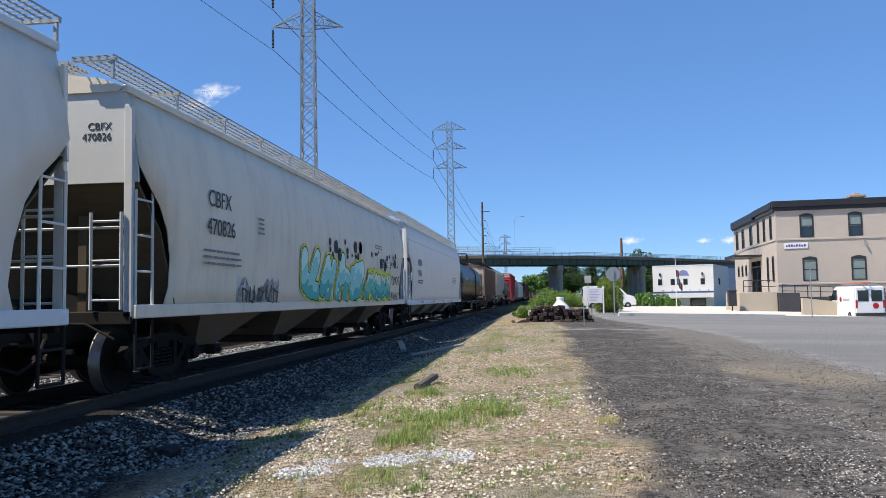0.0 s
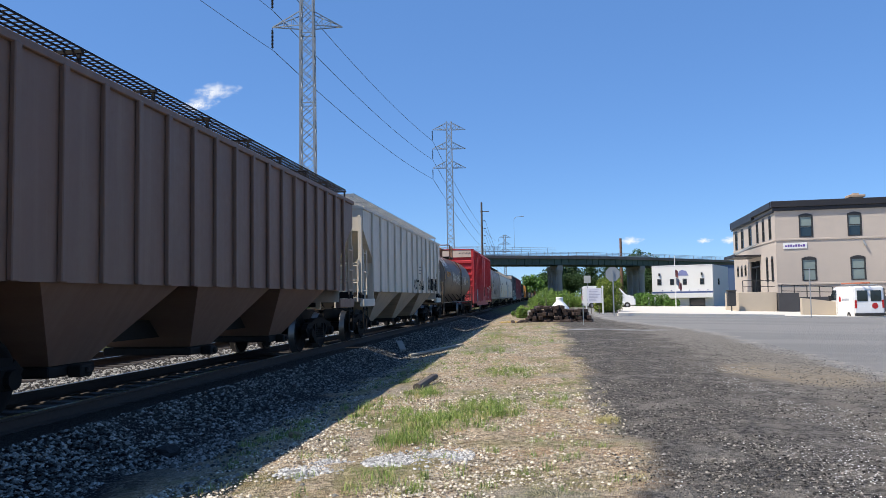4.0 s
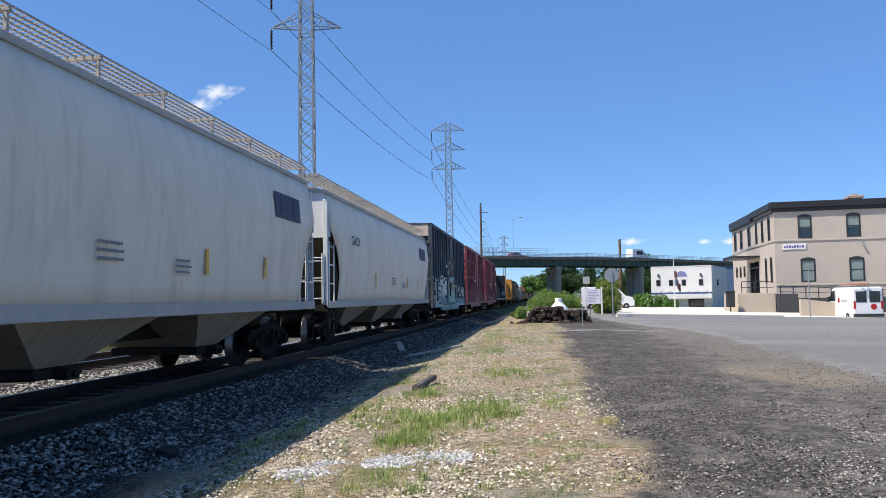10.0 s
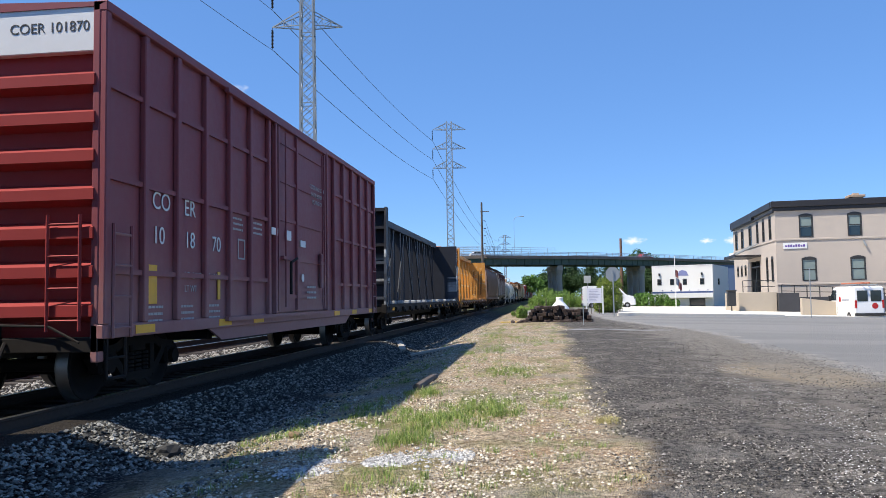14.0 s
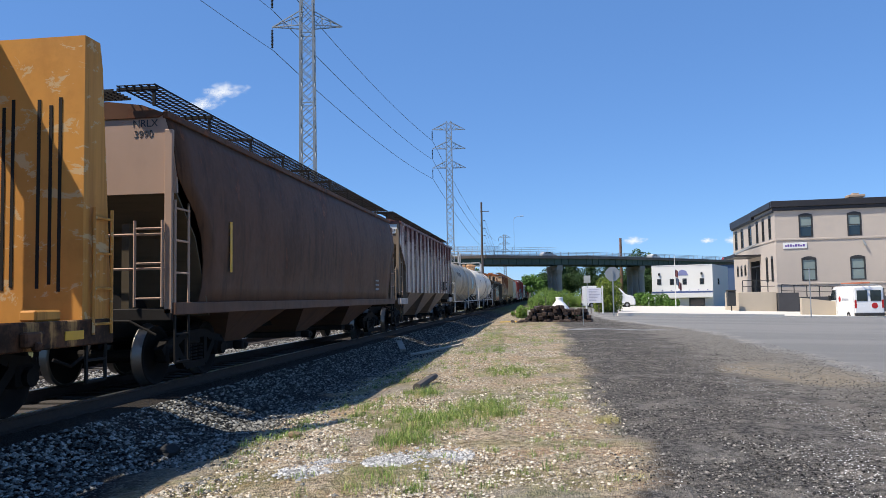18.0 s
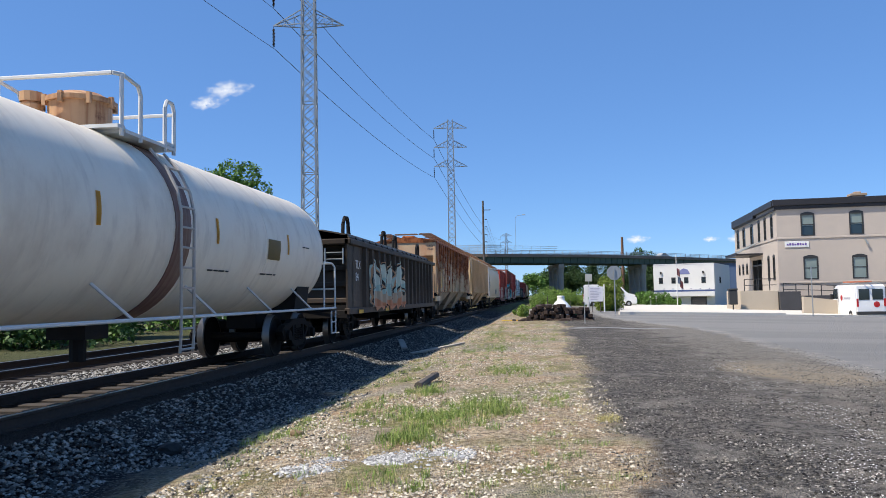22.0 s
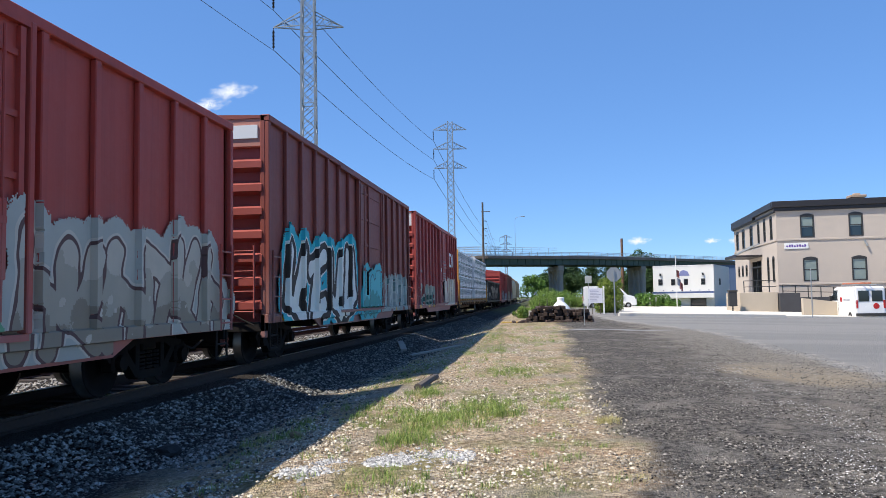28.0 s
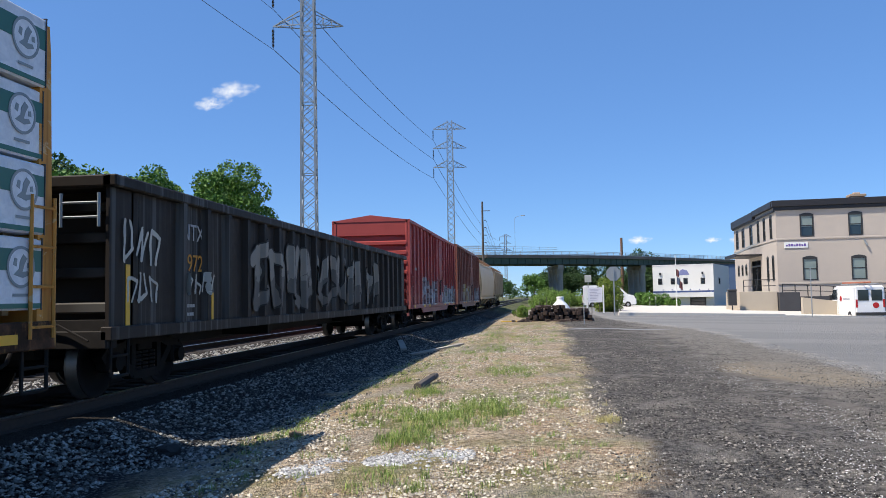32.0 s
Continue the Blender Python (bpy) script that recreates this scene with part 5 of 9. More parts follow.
    for sx in (1, -1):
        path_rod(bm, [(sx * 0.95, rc, top - 0.2), (sx * 0.95, rc, top + 0.5), (sx * 0.95, rc - 0.07, top + 0.62), (sx * 0.95, rc - 0.5, top + 0.68), (sx * 0.86, rc - 0.62, top + 0.68), (0, rc - 0.62, top + 0.68)], 0.032)
        rod(bm, (sx * 0.95, rc - 0.52, top - 0.2), (sx * 0.95, rc - 0.52, top + 0.67), 0.03)
    part("platform_railing", bm, rail_mat, car)
    bm = bmesh.new()
    path_rod(bm, [(0.95, rc + 0.74, top - 0.2), (0.95, rc + 0.74, top + 0.5), (0.95, rc + 0.8, top + 0.62), (0.95, rc + 0.98, top + 0.62), (0.95, rc + 1.04, top + 0.5), (0.95, rc + 1.04, top - 0.2)], 0.032)
    path_rod(bm, [(0.95, rc + 1.04, top + 0.45), (-0.95, rc + 1.04, top + 0.45), (-0.95, rc + 1.04, top - 0.2)], 0.03)
    part("platform_railing", bm, rail_mat, car)
    # ladder bent over the shell
    bm = bmesh.new()
    yl = c + lad
    arc = [(1.52, 0.8), (1.52, zc + 0.2)] + [((r + 0.12) * math.cos(t), zc + (r + 0.12) * math.sin(t)) for t in (0.35, 0.6, 0.85)]
    for y in (yl, yl + 0.42):
        path_rod(bm, [(x, y, z) for x, z in arc], 0.024, 5)
        rod(bm, (1.5, y, 0.5), (1.52, y, 0.8), 0.024, 5)
    lad_ob = part("ladder", bm, ladder_mat or rail_mat, car)
    for i in range(10):
        z = 0.55 + i * 0.3
        x = 1.52 if z < zc + 0.3 else math.sqrt(max(0.1, (r + 0.12) ** 2 - (z - zc) ** 2))
        part("rung", rod(bmesh.new(), (x, yl, z), (x, yl + 0.42, z), 0.018, 5), ladder_mat or rail_mat, lad_ob)
    # long handrail low on each side, end platforms and saddles
    for s in (1, -1):
        bm = bmesh.new()
        path_rod(bm, [(s * 1.5, 0.1, 1.02), (s * 1.5, L - 0.1, 1.02)], 0.026)
        part("side_handrail", bm, rail_mat, car)
    for e in (0, 1):
        f = (lambda v: v) if e == 0 else (lambda v: L - v)
        lo, hi = sorted((f(0.0), f(2.6)))
        part("end_platform", boxed((-1.5, 1.5, *sorted((f(0.0), f(0.55))), 0.92, 1.0), (-0.35, 0.35, lo, hi, 0.62, 1.02), bevel=0.012), STEEL, car)
        part("saddle", prism(bmesh.new(), [(-1.1, 1.0), (1.1, 1.0), (1.2, 1.75), (0.9, 1.3), (0, 1.02), (-0.9, 1.3), (-1.2, 1.75)], 1, *sorted((f(1.3), f(2.2)))), STEEL, car)
        for s in (1, -1):
            bm = bmesh.new()
            path_rod(bm, [(s * 1.48, f(0.08), 0.95), (s * 1.48, f(0.08), 2.05), (s * 1.42, f(0.12), 2.15), (s * 0.9, f(0.16), 2.15)], 0.024)
            rod(bm, (s * 1.48, f(0.08), 1.5), (s * 0.5, f(0.08), 1.5), 0.02)
            path_rod(bm, [(s * 1.42, f(0.12), 2.15), (s * 1.45, f(0.95), 2.15), (s * 1.45, f(0.95), 1.0)], 0.022)
            part("end_handrail", bm, rail_mat, car)
            step_iron(car, rail_mat, s * 1.5, min(f(0.1), f(0.5)), 0.4, 0.4, 0.95)
    brake_wheel(car, STEEL, 0.6, 0.02, 1.75)
    bm = bmesh.new()
    rod(bm, (0.65, 0.35, 1.2), (1.2, 0.35, 1.2), 0.2, 12)
    part("air_reservoir", bm, STEEL, car)
    part("bottom_outlet", rod(boxed((-0.3, 0.3, c - 0.3, c + 0.3, zc - r - 0.2, zc - r + 0.1)), (0, c, 0.4), (0, c, zc - r), 0.12, 10), STEEL, car)
    return car, L


def center_beam(label, y0, y1, mat, deck_mat, load=None, top=4.6, bulk_mat=None, bd=0.62):
    L = y1 - y0
    car = car_root(label, y0, "centerbeam car")
    gear(car, L, 1.85)
    bulk_mat = bulk_mat or mat
    part("deck", prism(bmesh.new(), [(-1.45, 1.0), (1.45, 1.0), (1.45, 0.84), (1.1, 0.8), (-1.1, 0.8), (-1.45, 0.84)], 1, 0.1, L - 0.1), deck_mat, car)
    part("centre_sill", prism(bmesh.new(), [(3.0, 0.82), (L - 3.0, 0.82), (L - 4.0, 0.5), (4.0, 0.5)], 0, -0.35, 0.35), deck_mat, car)
    for s in (1, -1):
        part("side_sill", boxed((min(s * 1.38, s * 1.55), max(s * 1.38, s * 1.55), 0.0, L, 0.78, 1.08), bevel=0.015), deck_mat, car)
    # winches along the sill
    wm = mesh_of(boxed((1.55, 1.64, -0.16, 0.16, 0.82, 0.98), (1.6, 1.68, -0.05, 0.05, 0.78, 0.88), bevel=0.02), "tie_down_winch", deck_mat)
    rm = mesh_of(boxed((1.3, 1.5, -0.22, 0.22, 1.08, 1.2), bevel=0.02), "deck_riser", mat)
    for i in range(14):
        y = 1.6 + (L - 3.2) * i / 13
        part("tie_down_winch", wm, None, car, at=pose(0, y, 0))
        part("deck_riser", rm, None, car, at=pose(0, y + 0.4, 0))
        part("deck_riser", rm, None, car, at=pose(0, y + 0.4, 0, 0, 0, 180))
    # centre truss
    n = 16
    bay = (L - 2.4) / n
    wide = mesh_of(boxed((-0.14, 0.14, -0.1, 0.1, 1.0, top - 0.2), bevel=0.015), "truss_post", mat)
    slim = mesh_of(prism(bmesh.new(), [(-0.225, -0.11), (-0.2, -0.11), (-0.2, -0.02), (0.2, -0.02), (0.2, -0.11), (0.225, -0.11), (0.225, 0.11), (0.2, 0.11), (0.2, 0.02), (-0.2, 0.02), (-0.2, 0.11), (-0.225, 0.11)], 2, 1.0, top - 0.2), "truss_post", mat)
    dmesh = mesh_of(bar(bmesh.new(), (0.25, 0, top - 0.3), (0.25, bay * 1.5, 1.15), 0.14, 0.04, (1, 0, 0)), "truss_diagonal", mat)
    umesh = mesh_of(bar(bmesh.new(), (0.25, 0, 1.15), (0.25, bay * 1.5, top - 0.3), 0.14, 0.04, (1, 0, 0)), "truss_diagonal", mat)
    for i in range(n + 1):
        y = 1.2 + bay * i
        part("truss_post", slim if i % 2 else wide, None, car, at=pose(0, y, 0))
        if i % 2 == 0 and i < n:
            part("truss_diagonal", umesh if i < n / 2 else dmesh, None, car, at=pose(0, y + bay * 0.1, 0))
    part("top_chord", prism(bmesh.new(), [(-0.3, top), (0.3, top), (0.3, top - 0.27), (0.26, top - 0.27), (0.26, top - 0.1), (-0.26, top - 0.1), (-0.26, top - 0.27), (-0.3, top - 0.27)], 1, 0.63, L - 0.63), mat, car)
    for e in (0, 1):
        f = (lambda v: v) if e == 0 else (lambda v: L - v)
        lo, hi = sorted((f(bd - 0.07), f(bd)))
        bt = top - 0.18
        bk = part("bulkhead", boxed((-1.45, 1.45, lo, hi, 1.0, bt)), bulk_mat, car, "upright end bulkhead")
        for s in (1, -1):
            part("bulkhead_side", prism(bmesh.new(), [(f(0.0), 0.8), (f(bd), 0.8), (f(bd), bt), (f(bd * 0.5), bt), (f(bd * 0.4), bt - 0.3), (f(0.05), 1.6)] if e == 0 else
                 [(f(0.0), 0.8), (f(0.05), 1.6), (f(bd * 0.4), bt - 0.3), (f(bd * 0.5), bt), (f(bd), bt), (f(bd), 0.8)], 0, s * 1.45, s * 1.52), bulk_mat, bk)
        for z in np.linspace(1.3, bt - 0.1, 6):
            part("bulkhead_rib", boxed((-1.45, 1.45, *sorted((f(bd * 0.45), f(bd - 0.07))), z - 0.05, z + 0.05)), bulk_mat, bk)
        step_iron(car, STEEL, 1.5, min(f(0.1), f(0.5)), 0.4, 0.35, 0.85)
        ladder(car, bulk_mat, 1.56, min(f(0.08), f(0.46)), 0.9, 2.4, 0.38, "y", 4)
    stripes(car, 1.556, [y for y in (1.0 + k * (L - 2) / 9 for k in range(10)) if not 2.4 < y < 6.6], 0.86, 0.96, 0.35)
    if load:
        load(car, L)
    return car, L


def gondola(label, y0, y1, mat, top=2.72, zb=0.8, posts=18, cover=False):
    L = y1 - y0
    car = car_root(label, y0, "gondola car")
    gear(car, L, 1.8)
    W = 1.5
    for s in (1, -1):
        part("side", boxed((min(s * W, s * (W - 0.05)), max(s * W, s * (W - 0.05)), 0.75, L - 0.75, zb + 0.1, top)), mat, car)
        for ya, yb in ((0.05, 0.74), (L - 0.74, L - 0.05)):
            part("end_side", boxed((*sorted((s * W, s * (W - 0.05))), ya, yb, zb + 0.1, top)), mat, car)
        part("top_chord", boxed((min(s * (W - 0.08), s * (W + 0.11)), max(s * (W - 0.08), s * (W + 0.11)), 0.0, L, top - 0.02, top + 0.13), bevel=0.02), mat, car)
        part("side_sill", boxed((min(s * (W - 0.08), s * (W + 0.07)), max(s * (W - 0.08), s * (W + 0.07)), 0.0, L, zb, zb + 0.17), bevel=0.012), mat, car)
    pm = mesh_of(prism(bmesh.new(), [(W, -0.11), (W + 0.1, -0.06), (W + 0.1, 0.06), (W, 0.11)], 2, zb + 0.17, top - 0.02), "side_post", mat)
    for i in range(posts):
        y = 1.9 + (L - 3.0) * i / (posts - 1)
        part("side_post", prism(bmesh.new(), [(W, y - 0.11), (W + 0.1, y - 0.06), (W + 0.1, y + 0.06), (W, y + 0.11)], 2, zb + 0.17, top - 0.02), mat, car)
        part("side_post", pm, None, car, at=pose(0, y, 0, 0, 0, 180))
    gys = 1.9 + (L - 3.0) * np.arange(posts) / (posts - 1)
    SURF[car.name] = lambda Y, Z: np.where(Z < zb + 0.17, W + 0.075, W + np.clip((0.115 - np.abs(Y[..., None] - gys).min(-1)) * 2, 0, 0.102)) + 0.006
    part("floor", boxed((-W + 0.05, W - 0.05, 0.1, L - 0.1, zb + 0.1, zb + 0.25)), STEEL, car)
    for e in (0, 1):
        f = (lambda v: v) if e == 0 else (lambda v: L - v)
        es = part("end_sheet", boxed((-W, W, *sorted((f(0.55), f(0.62))), zb + 0.1, top), bevel=0.01), mat, car)
        for z in (1.2, 1.65, 2.1, 2.5):
            part("end_rib", boxed((-W + 0.02, W - 0.02, *sorted((f(0.4), f(0.55))), z - 0.07, z + 0.07), bevel=0.02), mat, es)
        part("end_cap", boxed((-W - 0.05, W + 0.05, *sorted((f(0.0), f(0.6))), top - 0.02, top + 0.13), bevel=0.02), mat, car)
        part("end_sill", boxed((-W, W, *sorted((f(0.0), f(0.25))), zb - 0.1, zb + 0.12), bevel=0.012), STEEL, car)
        ladder(car, GALV, 0.9, f(-0.02), 2.2, 2.62, 0.5, "x", 2)
        step_iron(car, STEEL, W, min(f(0.1), f(0.5)), 0.4, 0.35, 0.85)
    part("underframe", boxed((-0.35, 0.35, 0.3, L - 0.3, 0.55, zb + 0.1), (-1.3, 1.3, L * 0.3, L * 0.3 + 0.2, 0.6, zb + 0.05), (-1.3, 1.3, L * 0.7, L * 0.7 + 0.2, 0.6, zb + 0.05)), STEEL, car)
    return car, L
# ---- train: the cars in order ----
YEL, BLK = (0.55, 0.50, 0.05), (0.02, 0.02, 0.025)
PALE, SILV = (0.45, 0.5, 0.52), (0.42, 0.43, 0.43)
LOGO = plain("navy_logo", (0.03, 0.035, 0.07), 0.6, 0, 0.15, 5, 0)
FADED = plain("faded_yellow_lettering", (0.42, 0.40, 0.22), 0.7, 0, 0.3, 5, 0)
ORANGE_L = plain("orange_lettering", (0.55, 0.24, 0.03), 0.7, 0, 0.2, 5, 0)
SCRAWL_W = plain("white_spray", (0.5, 0.52, 0.52), 0.7, 0, 0.25, 5, 0)
SCRAWL_K = plain("black_spray", (0.02, 0.02, 0.02), 0.7, 0, 0.25, 5, 0)


def scrawl(car, x, y, z, w, h, mat, seed, loops=6, r=0.02):
    """A sprayed line that loops over the side, flat on it."""
    rng = random.Random(seed)
    pts = []
    for k in range(loops * 5 + 1):
        u = k / (loops * 5)
        pts.append((y + w * u + h * 0.35 * math.sin(k * 1.9 + rng.uniform(-0.4, 0.4)), z + h * (0.5 + 0.5 * math.sin(k * 1.35 + rng.uniform(-0.5, 0.5)))))
    bm = bmesh.new()
    for k, (a, b) in enumerate(zip(pts, pts[1:])):
        bar(bm, (x + 0.0004 * k, *a), (x + 0.0004 * k, *b), r * 2, 0.004, (1, 0, 0))
    return tagged(part("sprayed_scrawl", bm, mat, car, "sprayed scrawl"), kind="stuff")


def dots(car, x, spots, mat):
    bm = bmesh.new()
    for y, z, r in spots:
        rod(bm, (x, y, z), (x + 0.006, y, z), r, 14)
    return tagged(part("sprayed_dots", bm, mat, car, "sprayed round dots"), kind="stuff")


SPRAYS = {}
FORMS = (((0.1, 0.0, 0.1, 1.0), (0.1, 0.05, 0.8, 0.3), (0.8, 0.3, 0.55, 1.0)), ((0.15, 1.0, 0.15, 0.3), (0.15, 0.3, 0.85, 0.0), (0.5, 0.2, 0.85, 1.0)),
         ((0.1, 0.2, 0.42, 1.0), (0.42, 1.0, 0.5, 0.05), (0.5, 0.05, 0.9, 0.9)), ((0.2, 0.0, 0.1, 0.9), (0.1, 0.9, 0.9, 0.7), (0.9, 0.7, 0.7, 0.0)),
         ((0.1, 0.75, 0.85, 1.0), (0.45, 0.9, 0.25, 0.0), (0.25, 0.05, 0.95, 0.2)), ((0.15, 0.0, 0.3, 1.0), (0.3, 0.65, 0.9, 0.4), (0.9, 0.4, 0.8, 0.0)))


def spray(c):
    """Sprayed colour with a slightly patchy coat."""
    if c not in SPRAYS:
        SPRAYS[c] = plain("spray_paint", tuple(min(0.85, v * k) for v, k in zip(c, (1.5, 1.34, 1.14))), 0.6, 0, 0.14, 4, 0, 0.25)
    return SPRAYS[c]


def ripple(Y, Z, s, seed):
    """Smooth unevenness between about -1 and 1."""
    p = seed * 1.7
    return (np.sin(Y * 2.1 * s + p) * np.cos(Z * 2.7 * s - p) + 0.6 * np.sin(Y * 4.7 * s + Z * 3.9 * s + 2 * p) + 0.4 * np.sin(Z * 9.1 * s - Y * 7.3 * s + p)) / 1.5


def graffiti(car, y0, y1, z0, z1, n, fill=(), line=None, halo=None, cloud=None, fat=0.17, edge=0.035, glow=0.06, puff=0.2, seed=1, h=0.017, lift=0.0, label="sprayed graffiti in fat crowded forms"):
    """Crowded fat strokes sprayed on a car's side: cloud, halo, outline and fill, as thin paint that follows the side's relief."""
    rng = random.Random(seed)
    pad = puff + 0.1
    ny, nz = int((y1 - y0 + 2 * pad) / h), int((z1 - z0 + pad) / h)
    Y, Z = np.meshgrid(y0 - pad + h * np.arange(ny + 1), z0 + h * np.arange(nz + 1), indexing="ij")
    D = np.full(Y.shape, 9.0)
    w = (y1 - y0) / n
    Yw, Zw = Y + 0.03 * ripple(Y, Z, 2.0, seed), Z + 0.03 * ripple(Z, Y, 2.0, seed + 3)
    for i in range(n):
        form = FORMS[rng.randrange(len(FORMS))]
        lean, tall, lift = rng.uniform(-0.12, 0.2), rng.uniform(0.85, 1.0), rng.uniform(0.0, 0.06)
        r = fat * min(w, 1.3) * rng.uniform(0.85, 1.15)
        for a, b, c, d in form:
            k = (rng.uniform(-0.05, 0.05), rng.uniform(-0.05, 0.05))
            za, zb = z0 + r + (z1 - z0 - 2 * r) * (b * tall + lift), z0 + r + (z1 - z0 - 2 * r) * (d * tall + lift)
            ya, yb = y0 + w * (i + 0.06 + 0.88 * (a + k[0]) + lean * (b - 0.5)), y0 + w * (i + 0.06 + 0.88 * (c + k[1]) + lean * (d - 0.5))
            vy, vz = yb - ya, zb - za
            t = np.clip(((Yw - ya) * vy + (Zw - za) * vz) / (vy * vy + vz * vz), 0, 1)
            D = np.minimum(D, np.hypot(Yw - ya - t * vy, Zw - za - t * vz) - r)
    # draw the grid's corners onto the rims, so that these run smooth
    gy, gz = Y.copy(), Z.copy()
    sy, sz = np.gradient(D, h)
    steep = np.maximum(np.hypot(sy, sz), 0.3) ** 2
    for rim in {0.0, edge if line else 0.0, edge + glow if halo else 0.0}:
        off = np.where(np.abs(D - rim) < 0.75 * h, rim - D, 0.0)
        gy += off * sy / steep
        gz += off * sz / steep
    gz = np.maximum(gz, z0)
    def mid(A):
        return (A[1:, 1:] + A[:-1, 1:] + A[1:, :-1] + A[:-1, :-1]) / 4
    D, Y, Z = mid(D), mid(Y), mid(Z)
    grain = np.random.default_rng(seed).random(Y.shape)
    cols, K = [], np.full(Y.shape, -1)
    def lay(mask, c):
        cols.append(spray(c))
        K[mask] = len(cols) - 1
    if cloud:
        lay(D + 0.07 * ripple(Y, Z, 1.6, seed + 5) < puff * (0.86 + 0.14 * grain), cloud)
    if halo:
        lay(D < edge + glow, halo)
    if line:
        lay(D < edge, line)
    if fill:
        f = (Z - z0) / (z1 - z0) + 0.16 * ripple(Y, Z, 1.6, seed + 9) + 0.02 * (grain - 0.5)
        for i, c in enumerate(fill):
            lay((D < 0) & (f >= i / len(fill) if i else D < 0), c)
        if line and len(fill) > 1:
            lay((D < -0.03) & (ripple(Y, Z, 2.8, seed + 21) > 0.95), fill[-1])
    gx = SURF[car.name](gy, gz) + lift
    K[np.isnan(mid(gx))] = -1
    ii, kk = np.nonzero(K >= 0)
    V = np.stack([gx, gy, gz], -1).reshape(-1, 3)
    q = ii * (nz + 1) + kk
    F = np.stack([q, q + nz + 1, q + nz + 2, q + 1], 1)
    keep, inv = np.unique(F, return_inverse=True)
    me = raw_mesh("graffiti", V[keep].tolist(), inv.reshape(-1, 4).tolist(), None)
    for c in cols:
        me.materials.append(c)
    me.polygons.foreach_set("material_index", K[ii, kk].astype(np.int32))
    return part("graffiti", me, None, car, label)


HOP1 = paint("hopper_paint_pale_grey", (0.64, 0.64, 0.63), amount=0.15, wide=0.4)
hopper_car("pale grey covered hopper car with a white sill", -11.4, 8.11, HOP1, "smooth", 4.2, 1.15, 4, trim=WHITE_PAINT)

m = paint("hopper_paint_warm_grey", (0.62, 0.60, 0.55), (0.30, 0.28, 0.24), 0.2, rust=0.12, wide=0.4, zones=((3.4, 5.6, 1.22, 1.6, (SILV, (0.45, 0.45, 0.43), (0.3, 0.3, 0.3), (0.1, 0.1, 0.1)), 0.3),))
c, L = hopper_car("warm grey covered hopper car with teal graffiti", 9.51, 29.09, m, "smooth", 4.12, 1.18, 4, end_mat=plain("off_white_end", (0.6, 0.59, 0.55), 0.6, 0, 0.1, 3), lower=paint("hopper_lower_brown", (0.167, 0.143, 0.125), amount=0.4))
letters(c, "CBFX", 1.60, 2.12, 2.78, 0.27)
letters(c, "470826", 1.60, 2.08, 2.33, 0.27)
letters(c, "CBFX", 0.84, 0.045, 3.56, 0.1, end=True)
letters(c, "470826", 0.76, 0.045, 3.42, 0.1, end=True)
marks(c, 1.59, 2.0, 1.85, 1.5, 0.3, LETTER_BLACK, 3)
marks(c, 1.60, 4.3, 2.5, 0.3, 0.35, LETTER_BLACK, 4)
marks(c, 1.585, 14.4, 2.85, 1.0, 0.16, LETTER_BLACK, 2)
marks(c, 1.59, 15.2, 2.3, 1.3, 0.3, LETTER_BLACK, 4)
rng = random.Random(5)
dots(c, 1.595, [(rng.uniform(9.0, 18.0), rng.uniform(2.3, 2.8), rng.choice((0.05, 0.07, 0.1, 0.17))) for _ in range(34)], SCRAWL_K)
scrawl(c, 1.60, 16.9, 1.75, 1.3, 0.3, SCRAWL_K, 3, r=0.012)
LIME, DK = (0.52, 0.56, 0.05), (0.015, 0.02, 0.02)
graffiti(c, 6.9, 12.7, 1.2, 2.45, 4, ((0.05, 0.34, 0.35), (0.2, 0.52, 0.54), (0.4, 0.64, 0.66)), DK, LIME, None, 0.2, 0.03, 0.05, 0.1, 4)
graffiti(c, 13.1, 16.7, 1.2, 2.1, 5, ((0.02, 0.27, 0.29), (0.08, 0.40, 0.40), (0.42, 0.58, 0.55)), DK, LIME, LIME, 0.24, 0.03, 0.04, 0.16, 7, lift=0.003)
graffiti(c, 3.6, 5.6, 1.22, 1.55, 5, (), (0.05, 0.05, 0.05), fat=0.03, edge=0.012, seed=12, h=0.012, label="thin black sprayed scrawl")
graffiti(c, 16.9, 18.2, 1.22, 1.5, 4, (), (0.05, 0.05, 0.05), fat=0.04, edge=0.012, seed=13, h=0.012, label="thin black sprayed scrawl")

m = paint("hopper_paint_lilac_grey", (0.66, 0.655, 0.645), amount=0.12, seam=3.62, wide=0.4)
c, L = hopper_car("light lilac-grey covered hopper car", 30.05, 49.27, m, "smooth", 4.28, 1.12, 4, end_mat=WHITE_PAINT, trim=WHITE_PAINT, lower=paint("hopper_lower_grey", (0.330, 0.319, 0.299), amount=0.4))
letters(c, "MULX", 1.60, 2.2, 2.66, 0.27, LOGO)
letters(c, "91564", 1.60, 2.2, 2.2, 0.27, LOGO)
marks(c, 1.59, 2.2, 1.9, 1.4, 0.2, LOGO, 2)
marks(c, 1.59, 14.5, 2.1, 1.6, 0.35, LETTER_BLACK, 4)
stripes(c, 1.598, (3.0, 6.5, 10.0, 13.5, 16.5), 1.06, 1.16, 0.5)

